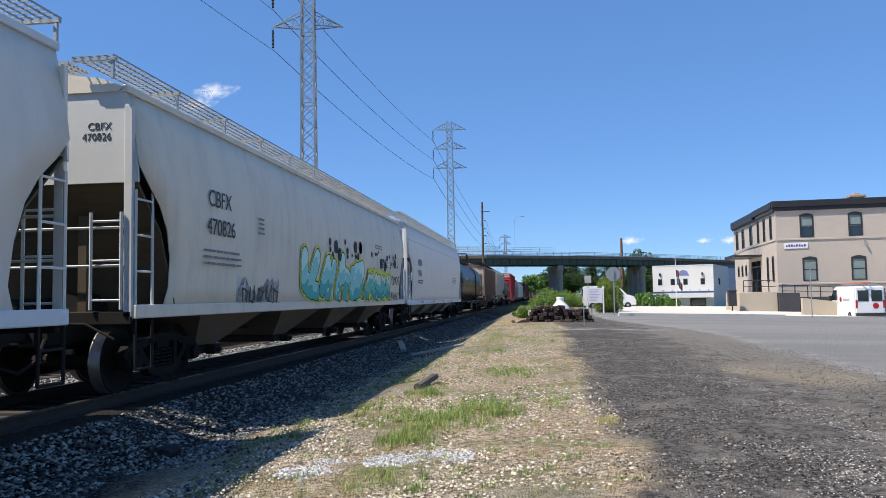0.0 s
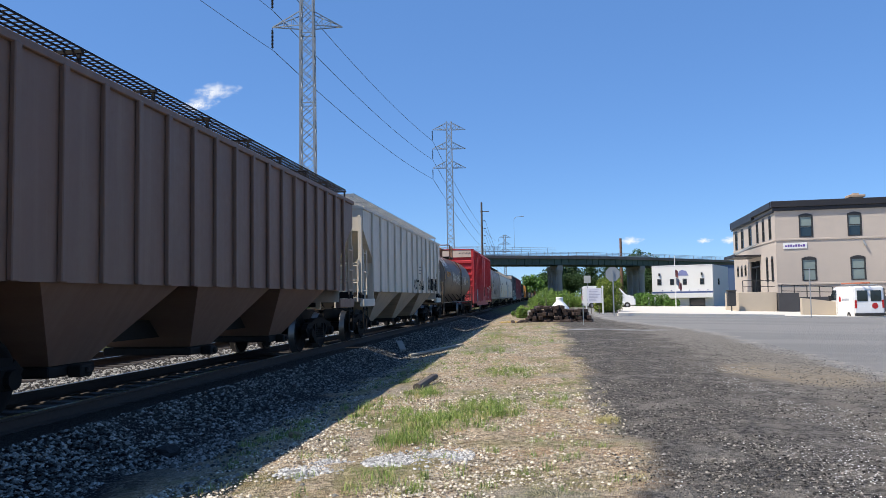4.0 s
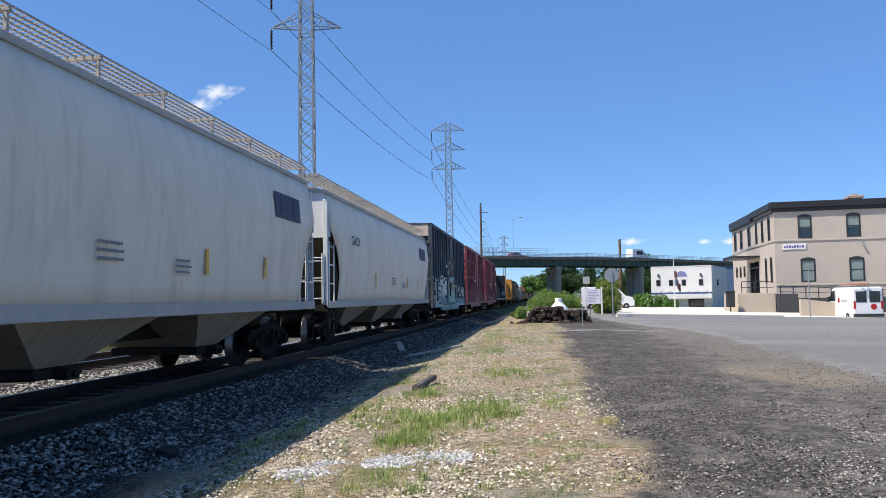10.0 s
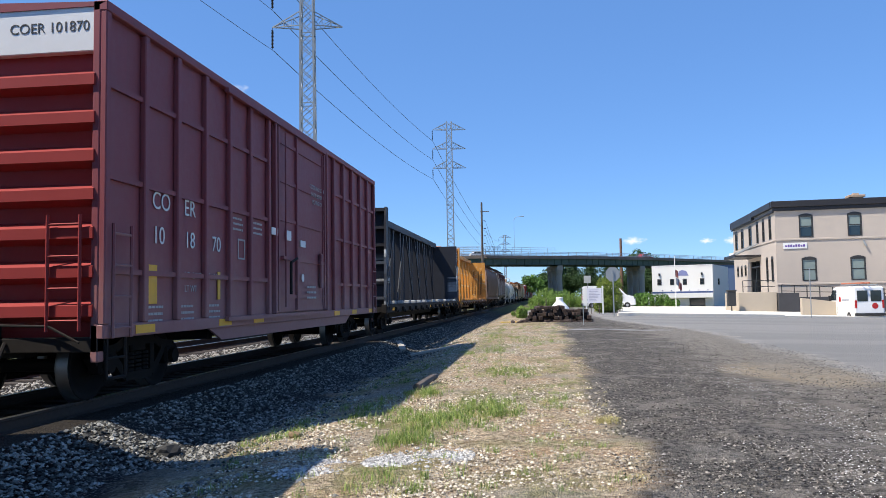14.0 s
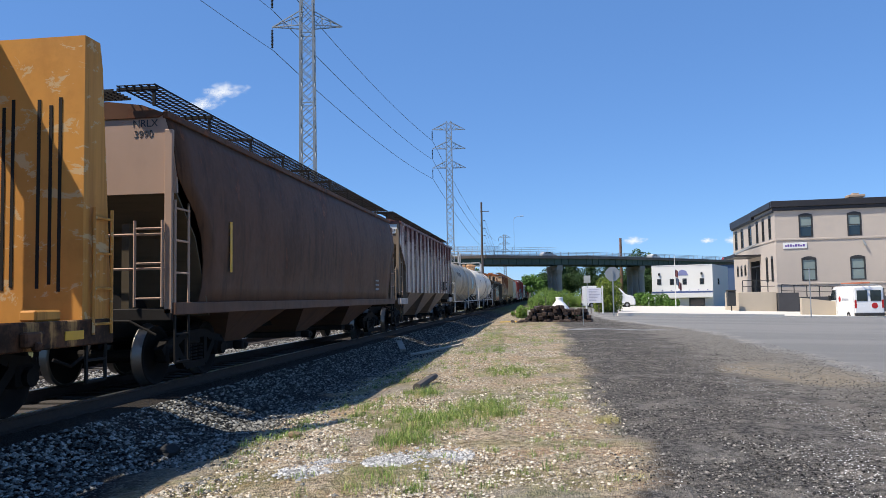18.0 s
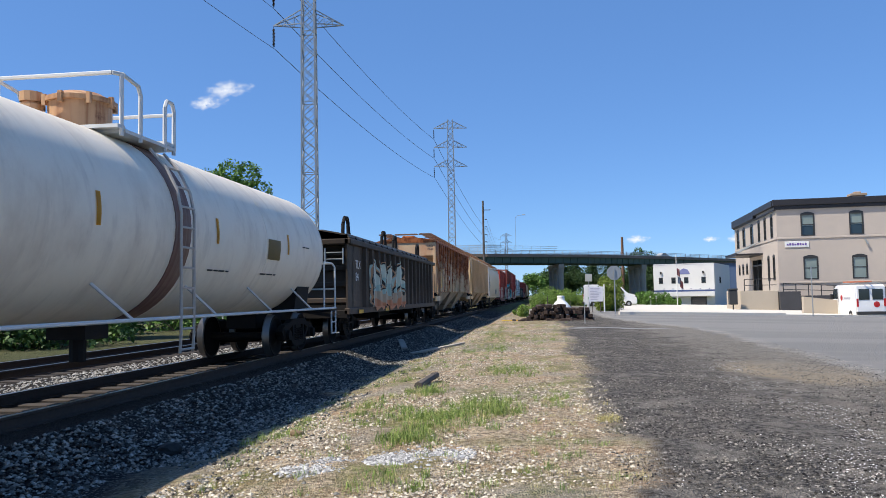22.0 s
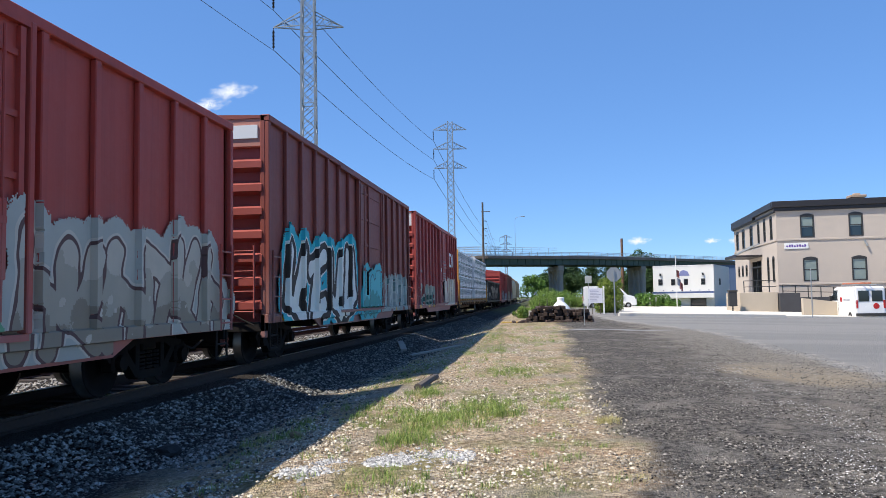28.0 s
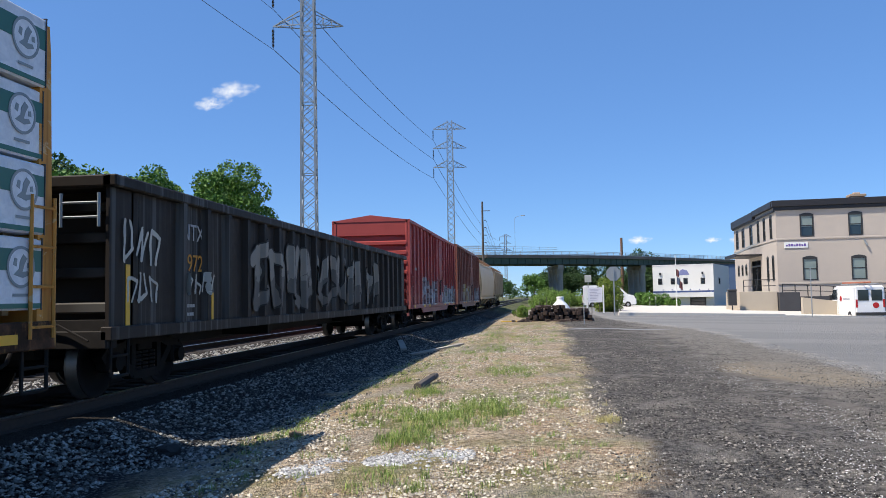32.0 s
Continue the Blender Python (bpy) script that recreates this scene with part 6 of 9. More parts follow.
DARKTANK = paint("tank_paint_black", wide=0.3, base=(0.013, 0.012, 0.012), streak=(0.035, 0.028, 0.025), amount=0.4, rough=0.25, spec=0.22)
c, L = tank_car("black tank car with yellow side strips", 50.1, 68.1, DARKTANK, 1.5, 2.42, shift=0.15, rail_off=0.4, lad=1.15)
shell_strips(c, (2.4, 5.6, 7.0, 8.4, 11.5, 13.85, 16.3), 1.96, 2.44, 0.15, 1.5, 2.42)
shell_print(c, 2.9, 2.5, 1.6, 0.25, LETTER_WHITE, 1, 1, 1.5, 2.42)
shell_print(c, 15.3, 2.2, 0.8, 0.5, LETTER_WHITE, 5, 2, 1.5, 2.42)

m = paint("hopper_paint_brown", (0.15, 0.098, 0.082), (0.19, 0.14, 0.12), 0.5, rust=0.1)
c, L = hopper_car("brown ribbed covered hopper car", 69.1, 85.3, m, "ribbed", 3.98, 1.5, 3, 18, walk_mat=STEEL, end_mat=paint("end_brown_flaking", (0.360, 0.299, 0.256), (0.6, 0.56, 0.5), 0.8))
m = paint("hopper_paint_light_grey", (0.497, 0.492, 0.478), (0.28, 0.26, 0.24), 0.3, rust=0.06)
c, L = hopper_car("light grey ribbed covered hopper car with black scrawls", 86.5, 103.8, m, "ribbed", 4.0, 1.5, 3, 13, lower=paint("hopper_lower_tan", (0.360, 0.330, 0.288), amount=0.5))
graffiti(c, 9.0, 11.4, 1.62, 2.05, 6, (), (0.02, 0.02, 0.02), fat=0.05, edge=0.02, seed=85, label="black sprayed scrawl")
graffiti(c, 12.5, 15.3, 1.6, 2.2, 6, (), (0.02, 0.02, 0.02), fat=0.09, edge=0.028, seed=86, label="bold black sprayed scrawl")
marks(c, 1.55, 10.0, 2.3, 1.0, 0.4, LETTER_BLACK, 3)

m = paint("tank_paint_rusty_grey", wide=0.3, base=(0.085, 0.078, 0.072), streak=(0.14, 0.115, 0.09), amount=0.55, rust=0.3, rust_top=0.22, rough=0.4, spec=0.2, rust_cols=((0.10, 0.045, 0.025), (0.30, 0.13, 0.065)))
c, L = tank_car("rusty grey-brown tank car with white scrawls", 105.1, 121.6, m, 1.5, 2.42)
shell_letters(c, "UTLX", 1.6, 2.45, 0.3, ORANGE_L, 1.5, 2.42)
graffiti(c, 0.75, 2.9, 2.95, 3.6, 3, (), (0.42, 0.43, 0.42), fat=0.11, edge=0.018, seed=81, label="white sprayed outline letters")
shell_print(c, 2.75, 2.54, 1.2, 0.45, ORANGE_L, 1, 3, 1.5, 2.42)
graffiti(c, 4.5, 5.9, 2.2, 2.75, 4, (), (0.4, 0.42, 0.42), fat=0.04, edge=0.02, seed=82, label="white sprayed scrawl")
graffiti(c, 6.5, 8.6, 2.05, 2.7, 4, (), (0.36, 0.38, 0.38), fat=0.05, edge=0.02, seed=83, label="white sprayed scrawl")
graffiti(c, 10.6, 12.2, 2.1, 2.65, 3, (), (0.4, 0.42, 0.42), fat=0.05, edge=0.022, seed=84, label="white sprayed scrawl")
shell_strips(c, (1.1, 9.0), 2.3, 2.95, 0.1, 1.5, 2.42)
shell_strips(c, (13.0,), 2.3, 2.5, 0.4, 1.5, 2.42)
bm = bmesh.new()
prism(bm, [(0, -0.24), (0.24, 0), (0, 0.24), (-0.24, 0)], 1, 0, 0.01)
pl = part("placard", bm, WHITE_PAINT, c, "white diamond placard", at=pose(0.95, -0.03, 1.35))

RED = paint("boxcar_paint_red", dust=0.22, base=(0.42, 0.042, 0.055), streak=(0.30, 0.035, 0.042), amount=0.3, zones=((3.3, 4.3, 0.95, 1.9, ((0.5, 0.47, 0.45), (0.45, 0.4, 0.4), (0.3, 0.25, 0.25)), 0.35), (14.6, 15.5, 1.2, 2.2, ((0.5, 0.42, 0.42), (0.36, 0.12, 0.13), (0.5, 0.45, 0.44), (0.3, 0.06, 0.07)), 0.3)))
PALE_TOP = paint("faded_pink_panel", (0.525, 0.459, 0.429), (0.36, 0.22, 0.2), 0.5)
c, L = box_car("bright red high-cube boxcar with a pale end panel", 122.9, 141.8, RED, 4.95, 0.82, 16, (0.43, 0.62), top_mat=PALE_TOP)
graffiti(c, 15.6, 17.0, 1.65, 2.2, 5, (), (0.5, 0.5, 0.5), fat=0.05, edge=0.02, seed=87, label="white sprayed scrawl")
graffiti(c, 17.3, 17.9, 1.9, 2.5, 2, (), (0.5, 0.5, 0.5), fat=0.06, edge=0.02, seed=88, label="white sprayed scrawl")
letters(c, "ATW 140183", 0.45, 0.016, 4.58, 0.12, end=True)
letters(c, "ATW", 1.515, 1.37, 2.18, 0.25, LETTER_WHITE)
letters(c, "140", 1.515, 1.37, 1.85, 0.25, LETTER_WHITE)
letters(c, "183", 1.515, 2.55, 1.85, 0.25, LETTER_WHITE)
marks(c, 1.51, 1.25, 1.2, 0.7, 0.3, LETTER_WHITE, 2)
marks(c, 1.515, 3.8, 2.1, 0.25, 0.3, LETTER_WHITE, 3)
bm = boxed(*[(-1.2 + i * 0.13, -1.1 + i * 0.13, -0.012, -0.004, 3.98 - 0.75 * k, 4.06 - 0.75 * k) for i in range(7) for k in (0, 1)])
tagged(part("small_print", bm, LETTER_WHITE, c), kind="stuff")

m = paint("hopper_paint_sooty_grey", (0.31, 0.30, 0.305), (0.085, 0.08, 0.085), 0.95, spec=0.12, wide=0.45)
c, L = hopper_car("sooty streaked grey covered hopper car", 142.9, 160.1, m, "smooth", 4.1, 1.2, 3, walk_mat=STEEL, end_mat=paint("end_grey", (0.478, 0.468, 0.449), amount=0.4), lower=paint("hopper_lower_tan_b", (0.340, 0.309, 0.267), amount=0.5))
letters(c, "GACX", 1.60, 2.2, 2.78, 0.26)
letters(c, "53942", 1.60, 2.2, 2.38, 0.26)
stripes(c, 1.59, (1.45, 11.0), 1.95, 2.65, 0.1)
letters(c, "GACX", 0.66, 0.045, 3.72, 0.13, end=True)
letters(c, "53942", 0.6, 0.045, 3.52, 0.13, end=True)
graffiti(c, 4.0, 7.6, 1.55, 2.2, 6, (), (0.03, 0.03, 0.03), fat=0.09, edge=0.03, seed=71, label="black sprayed scrawl")
graffiti(c, 8.6, 9.9, 1.7, 2.2, 3, (), (0.03, 0.03, 0.03), fat=0.05, edge=0.02, seed=72, label="black sprayed scrawl")
for y0, y1 in ((161.2, 178.2), (179.5, 196.5)):
    m = paint("hopper_paint_chalk_grey", (0.61, 0.60, 0.57), (0.36, 0.34, 0.30), 0.3, rust=0.03, wide=0.4)
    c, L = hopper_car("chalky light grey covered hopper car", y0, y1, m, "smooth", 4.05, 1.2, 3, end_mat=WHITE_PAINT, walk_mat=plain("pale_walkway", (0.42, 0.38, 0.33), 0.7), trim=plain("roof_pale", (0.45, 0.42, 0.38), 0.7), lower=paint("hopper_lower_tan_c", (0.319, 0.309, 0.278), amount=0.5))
    letters(c, "GACX", 1.60, 2.1, 2.8, 0.26)
    part("logo", boxed(*[(0.0, 0.006, k * 0.36, k * 0.42 + 0.33, 0.0, 0.52) for k in range(4)]), LOGO, c, "dark block-letter emblem", at=Matrix.Translation((1.585, L - 2.75, 2.95)) @ Matrix.Rotation(radians(-4), 4, "Y"))
    stripes(c, 1.59, (5.2, 11.0, 13.6), 1.7, 2.1, 0.1)
    marks(c, 1.59, 8.0, 1.8, 0.6, 0.3, LETTER_BLACK, 3)
    marks(c, 1.59, 10.0, 1.7, 0.5, 0.25, LETTER_BLACK, 3)

m = paint("boxcar_paint_navy", dust=0.2, spec=0.14, base=(0.055, 0.075, 0.105), streak=(0.095, 0.115, 0.145), amount=0.5, rust=0.06)
c, L = box_car("navy blue boxcar with pale graffiti along its foot", 197.6, 213.0, m, 4.93, 0.84, 18, (0.38, 0.58), end_mat=paint("end_navy", (0.05, 0.06, 0.08), amount=0.4), top_mat=PALE_TOP)
graffiti(c, 0.3, 5.7, 0.68, 2.25, 5, ((0.46, 0.52, 0.55), (0.66, 0.68, 0.68)), (0.035, 0.045, 0.055), (0.5, 0.54, 0.56), (0.36, 0.45, 0.48), 0.13, 0.075, 0.035, 0.2, 21)
graffiti(c, 6.1, 8.7, 0.68, 2.3, 3, ((0.12, 0.34, 0.36), (0.28, 0.44, 0.40), (0.16, 0.12, 0.09)), (0.05, 0.04, 0.04), None, (0.22, 0.36, 0.38), 0.24, 0.03, 0.0, 0.25, 22, lift=0.003)
graffiti(c, 9.2, 15.0, 0.95, 2.05, 6, (), (0.52, 0.55, 0.56), None, None, 0.06, 0.03, 0.0, 0.1, 23, lift=0.003, label="white sprayed outline letters")
graffiti(c, 0.6, 14.8, 0.68, 1.06, 12, (), None, None, (0.2, 0.33, 0.38), 0.2, 0.0, 0.0, 0.2, 24, lift=-0.003, label="pale blue overspray along the sill")
graffiti(c, 6.1, 8.7, 2.35, 3.6, 3, (), None, None, (0.075, 0.04, 0.03), 0.04, 0.0, 0.0, 0.06, 27, label="brown rust scuffs on the door")
for y, z in ((5.2, 2.95), (5.75, 2.6), (6.3, 3.2), (6.25, 2.75), (7.9, 3.0)):
    part("route_card", boxed((1.585, 1.63, y, y + 0.32, z, z + 0.16)), WHITE_PAINT, c, "torn white card on the side")
part("poster", boxed((1.61, 1.616, 7.35, 7.95, 1.75, 2.3)), plain("blue_poster", (0.04, 0.1, 0.34), 0.5), c, "blue poster on the door")
for k, ch in enumerate("BIG"):
    letters(c, ch, 1.515, 1.95 + 0.855 * k, 4.2, 0.5, FADED)
for k, ch in enumerate("BLUE"):
    letters(c, ch, 1.515, 1.95 + 0.855 * k, 3.5, 0.5, FADED)

for y0, y1, num in ((215.0, 230.5, ("10", "17", "17")), (232.62, 247.9, ("10", "18", "70"))):
    m = paint("boxcar_paint_maroon", dust=0.3, base=(0.185, 0.052, 0.072), streak=(0.17, 0.07, 0.085), amount=0.35)
    c, L = box_car("maroon boxcar with a grid of ribs and a white end panel", y0, y1, m, 4.98, 0.84, 16, (0.40, 0.62), True, end_mat=paint("end_brick_red", (0.24, 0.034, 0.037), amount=0.2), top_mat=WHITE_PAINT)
    letters(c, "COER 10" + num[1] + num[2], 0.28, 0.016, 4.62, 0.13, end=True)
    for k, (a, b) in enumerate((("CO", num[0]), ("ER", num[1]), ("", num[2]))):
        y = 1.27 + k * 0.961
        if a:
            letters(c, a, 1.515, y, 2.56, 0.25, LETTER_WHITE)
        letters(c, b, 1.515, y + 0.02, 2.08, 0.25, LETTER_WHITE)
    stripes(c, 1.516, (1.1,), 1.25, 1.78, 0.3)
    stripes(c, 1.516, (3.42,), 1.3, 1.75, 0.1)
    for k in range(5):
        marks(c, 1.512, 1.1 + 0.97 * k, 1.0 if k < 3 else 2.5, 0.5, 0.28, LETTER_WHITE, 3, k)
    for k, w in enumerate(("CLOSE AND LOCK", "DOOR BEFORE", "MOVING CAR")):
        letters(c, w, 1.606, 8.25 + 0.1 * k, 3.8 - 0.17 * k, 0.1, LETTER_DIM)
    for y, z, w, h in ((5.75, 2.55, 0.35, 0.14), (6.62, 2.5, 0.3, 0.2), (7.55, 2.42, 0.35, 0.14)):
        part("route_card", boxed((1.59, 1.612, y, y + w, z, z + h)), WHITE_PAINT, c, "white card on the side")
    dots(c, 1.606, [(7.7, 1.75, 0.09)], LETTER_WHITE)
    marks(c, 1.606, 8.0, 1.3, 0.7, 0.35, LETTER_WHITE, 3, 9)
    part("print_frame", boxed((1.508, 1.514, 4.3, 4.62, 2.0, 2.03), (1.508, 1.514, 4.3, 4.62, 2.33, 2.36), (1.508, 1.514, 4.3, 4.33, 2.03, 2.33), (1.508, 1.514, 4.59, 4.62, 2.03, 2.33)), LETTER_DIM, c, "small white printed square")
    letters(c, "LD LMT 213100", 1.514, 2.25, 1.62, 0.1, LETTER_DIM, spacing=1.3)
    letters(c, "LT WT", 1.514, 2.25, 1.42, 0.1, LETTER_DIM)

NAVY_CB = paint("centerbeam_paint_navy", (0.014, 0.017, 0.028), (0.03, 0.032, 0.04), 0.4, zones=((-1, 24, 1.0, 3.2, ((0.02, 0.025, 0.04), SILV, (0.02, 0.025, 0.04), (0.05, 0.06, 0.08)), 0.5),))
c, L = center_beam("empty dark blue centerbeam lumber car", 249.7, 272.0, NAVY_CB, STEEL)
marks(c, 1.525, L - 0.58, 3.5, 0.5, 0.6, LETTER_WHITE, 4)
scrawl(c, 1.525, L - 0.52, 1.6, 0.4, 1.6, SCRAWL_W, 31, 5, 0.03)

YEL_CB = paint("centerbeam_paint_yellow", (0.50, 0.255, 0.068), (0.30, 0.135, 0.04), 0.7, spec=0.12, rust=0.12, scuff=(0.6, 0.42, 0.22))
WALK_RUST = paint("walkway_rusty", (0.2, 0.135, 0.1), (0.08, 0.05, 0.035), 0.6, rust=0.25)
RUST_DECK = paint("deck_rusty", (0.34, 0.2, 0.085), (0.06, 0.035, 0.02), 0.8, spec=0.1, rust=0.9, rust_cols=((0.03, 0.016, 0.01), (0.12, 0.055, 0.03)))
c, L = center_beam("empty yellow centerbeam lumber car with a rusty deck", 273.0, 295.4, YEL_CB, RUST_DECK)
for k, w in enumerate(("TTZX", "855", "134")):
    letters(c, w, 1.56, 2.7 + k * 1.45, 0.84, 0.17, LETTER_WHITE)
for y in (20.6, 20.78, 20.96, 21.2, 21.34):
    part("wear_groove", bar(bmesh.new(), (-0.9 + (y - 20.6), L - 0.624, 1.7), (-0.9 + (y - 20.6), L - 0.624, 3.6), 0.04, 0.01, (0, 1, 0)), STEEL, c, "dark worn groove")
for x in (0.35, 0.5, 0.62, 0.95, 1.1, 1.22):
    part("wear_groove", bar(bmesh.new(), (x, L - 0.624, 1.4 + 0.3 * (x % 0.4)), (x, L - 0.624, 3.7 - 0.5 * (x % 0.3)), 0.04, 0.01, (0, 1, 0)), STEEL, c, "dark worn groove")
part("route_card", boxed((1.556, 1.562, 17.6, 18.0, 0.8, 1.08)), WHITE_PAINT, c, "white card on the sill")


m = paint("hopper_paint_dark_brown", dust=0.12, base=(0.105, 0.056, 0.036), streak=(0.04, 0.024, 0.018), amount=0.7, rust=0.25, rust_top=0.06, spec=0.08, wide=0.35)
c, L = hopper_car("dark brown smooth-sided covered hopper car", 297.0, 313.7, m, "smooth", 4.03, 1.2, 3, walk_mat=STEEL, end_mat=paint("end_dusty_brown", (0.350, 0.256, 0.212), amount=0.3))
letters(c, "NRLX", 0.86, 0.045, 3.84, 0.11, end=True)
letters(c, "3990", 0.88, 0.045, 3.68, 0.11, end=True)
stripes(c, 1.586, (1.9,), 1.75, 2.6, 0.09)
marks(c, 1.58, L - 3.3, 1.55, 0.5, 0.4, LETTER_WHITE, 3)

m = paint("hopper_paint_rust_streaked_white", (0.52, 0.48, 0.47), (0.20, 0.125, 0.115), 0.8, rust=0.36, ribs=(0.11, 0.042, 0.038), rust_top=0.14, rust_cols=((0.10, 0.04, 0.034), (0.22, 0.09, 0.07)))
c, L = hopper_car("rust-streaked off-white ribbed hopper car", 314.95, 331.4, m, "ribbed", 4.12, 1.5, 3, 14, walk_mat=STEEL, end_mat=paint("end_grey_rust", (0.20, 0.17, 0.145), (0.09, 0.055, 0.04), 0.6, rust=0.15), lower=paint("hopper_lower_brown_b", (0.278, 0.212, 0.178), amount=0.5))
part("number_panel", boxed((0.55, 1.42, 0.02, 0.045, 3.7, 4.04)), WHITE_PAINT, c)
letters(c, "84407", 0.98, 0.012, 3.75, 0.11, end=True)
graffiti(c, 11.0, 13.2, 1.62, 2.1, 5, (), (0.06, 0.05, 0.05), fat=0.05, edge=0.014, seed=89, label="thin dark sprayed scrawl")
stripes(c, 1.536, (13.35,), 1.6, 1.95, 0.1)
for y in (14.0, 14.6):
    part("print_panel", boxed((1.534, 1.54, y, y + 0.3, 1.65, 1.95)), LETTER_BLACK if y < 14.3 else LETTER_GREY, c, "small printed panel")

m = paint("tank_paint_grey_cream", wide=0.3, base=(0.35, 0.325, 0.275), streak=(0.11, 0.105, 0.095), amount=0.85, rust=0.05, zones=((12.6, 14.0, 1.9, 2.8, ((0.35, 0.5, 0.55), (0.03, 0.22, 0.3), (0.1, 0.35, 0.4)), 0.3),))
c, L = tank_car("dusty grey-cream tank car", 332.9, 349.9, m, 1.43, 2.36, shift=-0.5, lad=0.35, rail_mat=plain("pale_rail_paint", (0.5, 0.48, 0.44), 0.6, 0, 0.25, 5))
shell_letters(c, "TCBX 270867", 2.6, 2.62, 0.26)
shell_print(c, 14.9, 2.1, 0.7, 0.4, LETTER_BLACK, 5)
shell_strips(c, (5.3,), 2.2, 2.75)
m = paint("tank_paint_white", wide=0.3, base=(0.645, 0.645, 0.626), streak=(0.36, 0.32, 0.28), amount=0.3, rust=0.05)
c, L = tank_car("white tank car with a dark stained band at its ladder", 350.7, 368.5, m, 1.43, 2.36, shift=0.1, lad=0.15, rail_mat=plain("white_rail_paint", (0.66, 0.66, 0.64), 0.6, 0, 0.12, 5), band=paint("band_stain", (0.143, 0.080, 0.073), (0.3, 0.25, 0.22), 0.5), dome_mat=paint("dome_rusty", (0.42, 0.28, 0.18), (0.22, 0.09, 0.04), 0.8, rust=0.45), ladder_mat=plain("ladder_cream", (0.5, 0.45, 0.4), 0.6))
shell_letters(c, "TILX", 2.8, 2.5, 0.24)
shell_strips(c, (3.5, 7.1, 10.6, 14.2), 2.2, 2.62)
shell_print(c, 10.5, 1.75, 0.9, 0.06, LETTER_BLACK, 1, 4)
shell_print(c, 12.9, 1.75, 0.9, 0.06, LETTER_BLACK, 1, 5)
shell_print(c, 15.2, 2.4, 0.6, 0.06, LETTER_BLACK, 1, 6)
shell_patch(c, "data_plate", 1.43, 2.36, 13.05, 13.75, 2.05, 2.45, plain("brass_plate", (0.3, 0.22, 0.08), 0.5), "dull brass data plate")

BLACKG = paint("gondola_paint_black", dust=0.1, base=(0.04, 0.034, 0.03), streak=(0.07, 0.058, 0.048), amount=0.5, spec=0.1)
c, L = gondola("black covered gondola car with pale graffiti", 369.6, 385.9, BLACKG, 2.75, 0.82, 16)
graffiti(c, 2.7, 8.6, 0.98, 2.4, 5, ((0.26, 0.4, 0.42), (0.40, 0.48, 0.47)), (0.03, 0.03, 0.03), (0.36, 0.22, 0.14), (0.30, 0.42, 0.43), 0.135, 0.045, 0.03, 0.12, 31)
graffiti(c, 2.9, 8.4, 0.85, 1.5, 6, ((0.42, 0.2, 0.12), (0.36, 0.3, 0.24)), None, None, None, 0.16, 0.0, 0.0, 0.1, 33, lift=0.003, label="rusty orange drips low in the graffiti")
COVER = paint("cover_grey", (0.075, 0.066, 0.058), (0.04, 0.035, 0.03), 0.5, spec=0.1)
for k in range(2):
    a, b = 0.7 + k * (L - 1.3) / 2, 0.6 + (k + 1) * (L - 1.3) / 2
    cv = part("cover", prism(bmesh.new(), [(-1.42, 2.88), (-1.3, 3.02), (-0.6, 3.16), (0.6, 3.16), (1.3, 3.02), (1.42, 2.88)], 1, a, b), COVER, c, "dark grey lift-off cover")
    for i in range(9):
        y = a + 0.05 + (b - a - 0.1) * i / 8
        part("cover_rib", prism(bmesh.new(), [(-1.46, 2.88), (-1.33, 3.06), (-0.62, 3.2), (0.62, 3.2), (1.33, 3.06), (1.46, 2.88)], 1, y - 0.05, y + 0.05), COVER, cv)
    part("cover_edge", boxed((1.28, 1.34, a, b, 3.0, 3.07)), plain("worn_edge", (0.2, 0.18, 0.16), 0.6), cv, "worn paler edge")
    for y in (a + 1.0, b - 1.0):
        for s in (1, -1):
            bm = bmesh.new()
            path_rod(bm, [(s * 1.05, y - 0.42, 3.04), (s * 1.05, y - 0.36, 3.42), (s * 1.05, y - 0.2, 3.6), (s * 1.05, y + 0.1, 3.62), (s * 1.05, y + 0.2, 3.5), (s * 1.05, y + 0.24, 3.04)], 0.055, 8)
            part("lifting_hoop", bm, STEEL, cv)
            part("hoop_gusset", prism(bmesh.new(), [(y + 0.16, 3.04), (y + 0.5, 3.04), (y + 0.3, 3.5), (y + 0.18, 3.5)], 0, s * 1.05 - 0.02, s * 1.05 + 0.02), STEEL, cv)
letters(c, "110", -0.6, 0.68, 3.02, 0.14, LETTER_WHITE, end=True)
stripes(c, 1.605, (0.9, 4.6), 0.83, 0.93, 0.5)
letters(c, "84", 1.515, 0.9, 1.75, 0.24, LETTER_WHITE)
letters(c, "TLX", 1.515, 0.9, 2.1, 0.24, LETTER_WHITE)

m = paint("hopper_paint_cream_rust", (0.55, 0.48, 0.37), (0.30, 0.15, 0.08), 0.7, rust=0.8, rust_top=0.1, spec=0.15, rust_cols=((0.15, 0.042, 0.016), (0.40, 0.145, 0.055)))
c, L = hopper_car("heavily rusted cream ribbed hopper car", 387.0, 403.6, m, "ribbed", 4.0, 1.5, 3, 20, walk_mat=WALK_RUST, end_mat=paint("end_orange_rust", (0.506, 0.390, 0.278), (0.4, 0.13, 0.05), 0.7, rust=0.3), lower=paint("hopper_lower_cream", (0.390, 0.350, 0.299), (0.1, 0.07, 0.05), 0.6))
letters(c, "CRDX", 1.05, 0.045, 3.72, 0.11, end=True)
letters(c, "7523", 1.08, 0.045, 3.57, 0.11, end=True)
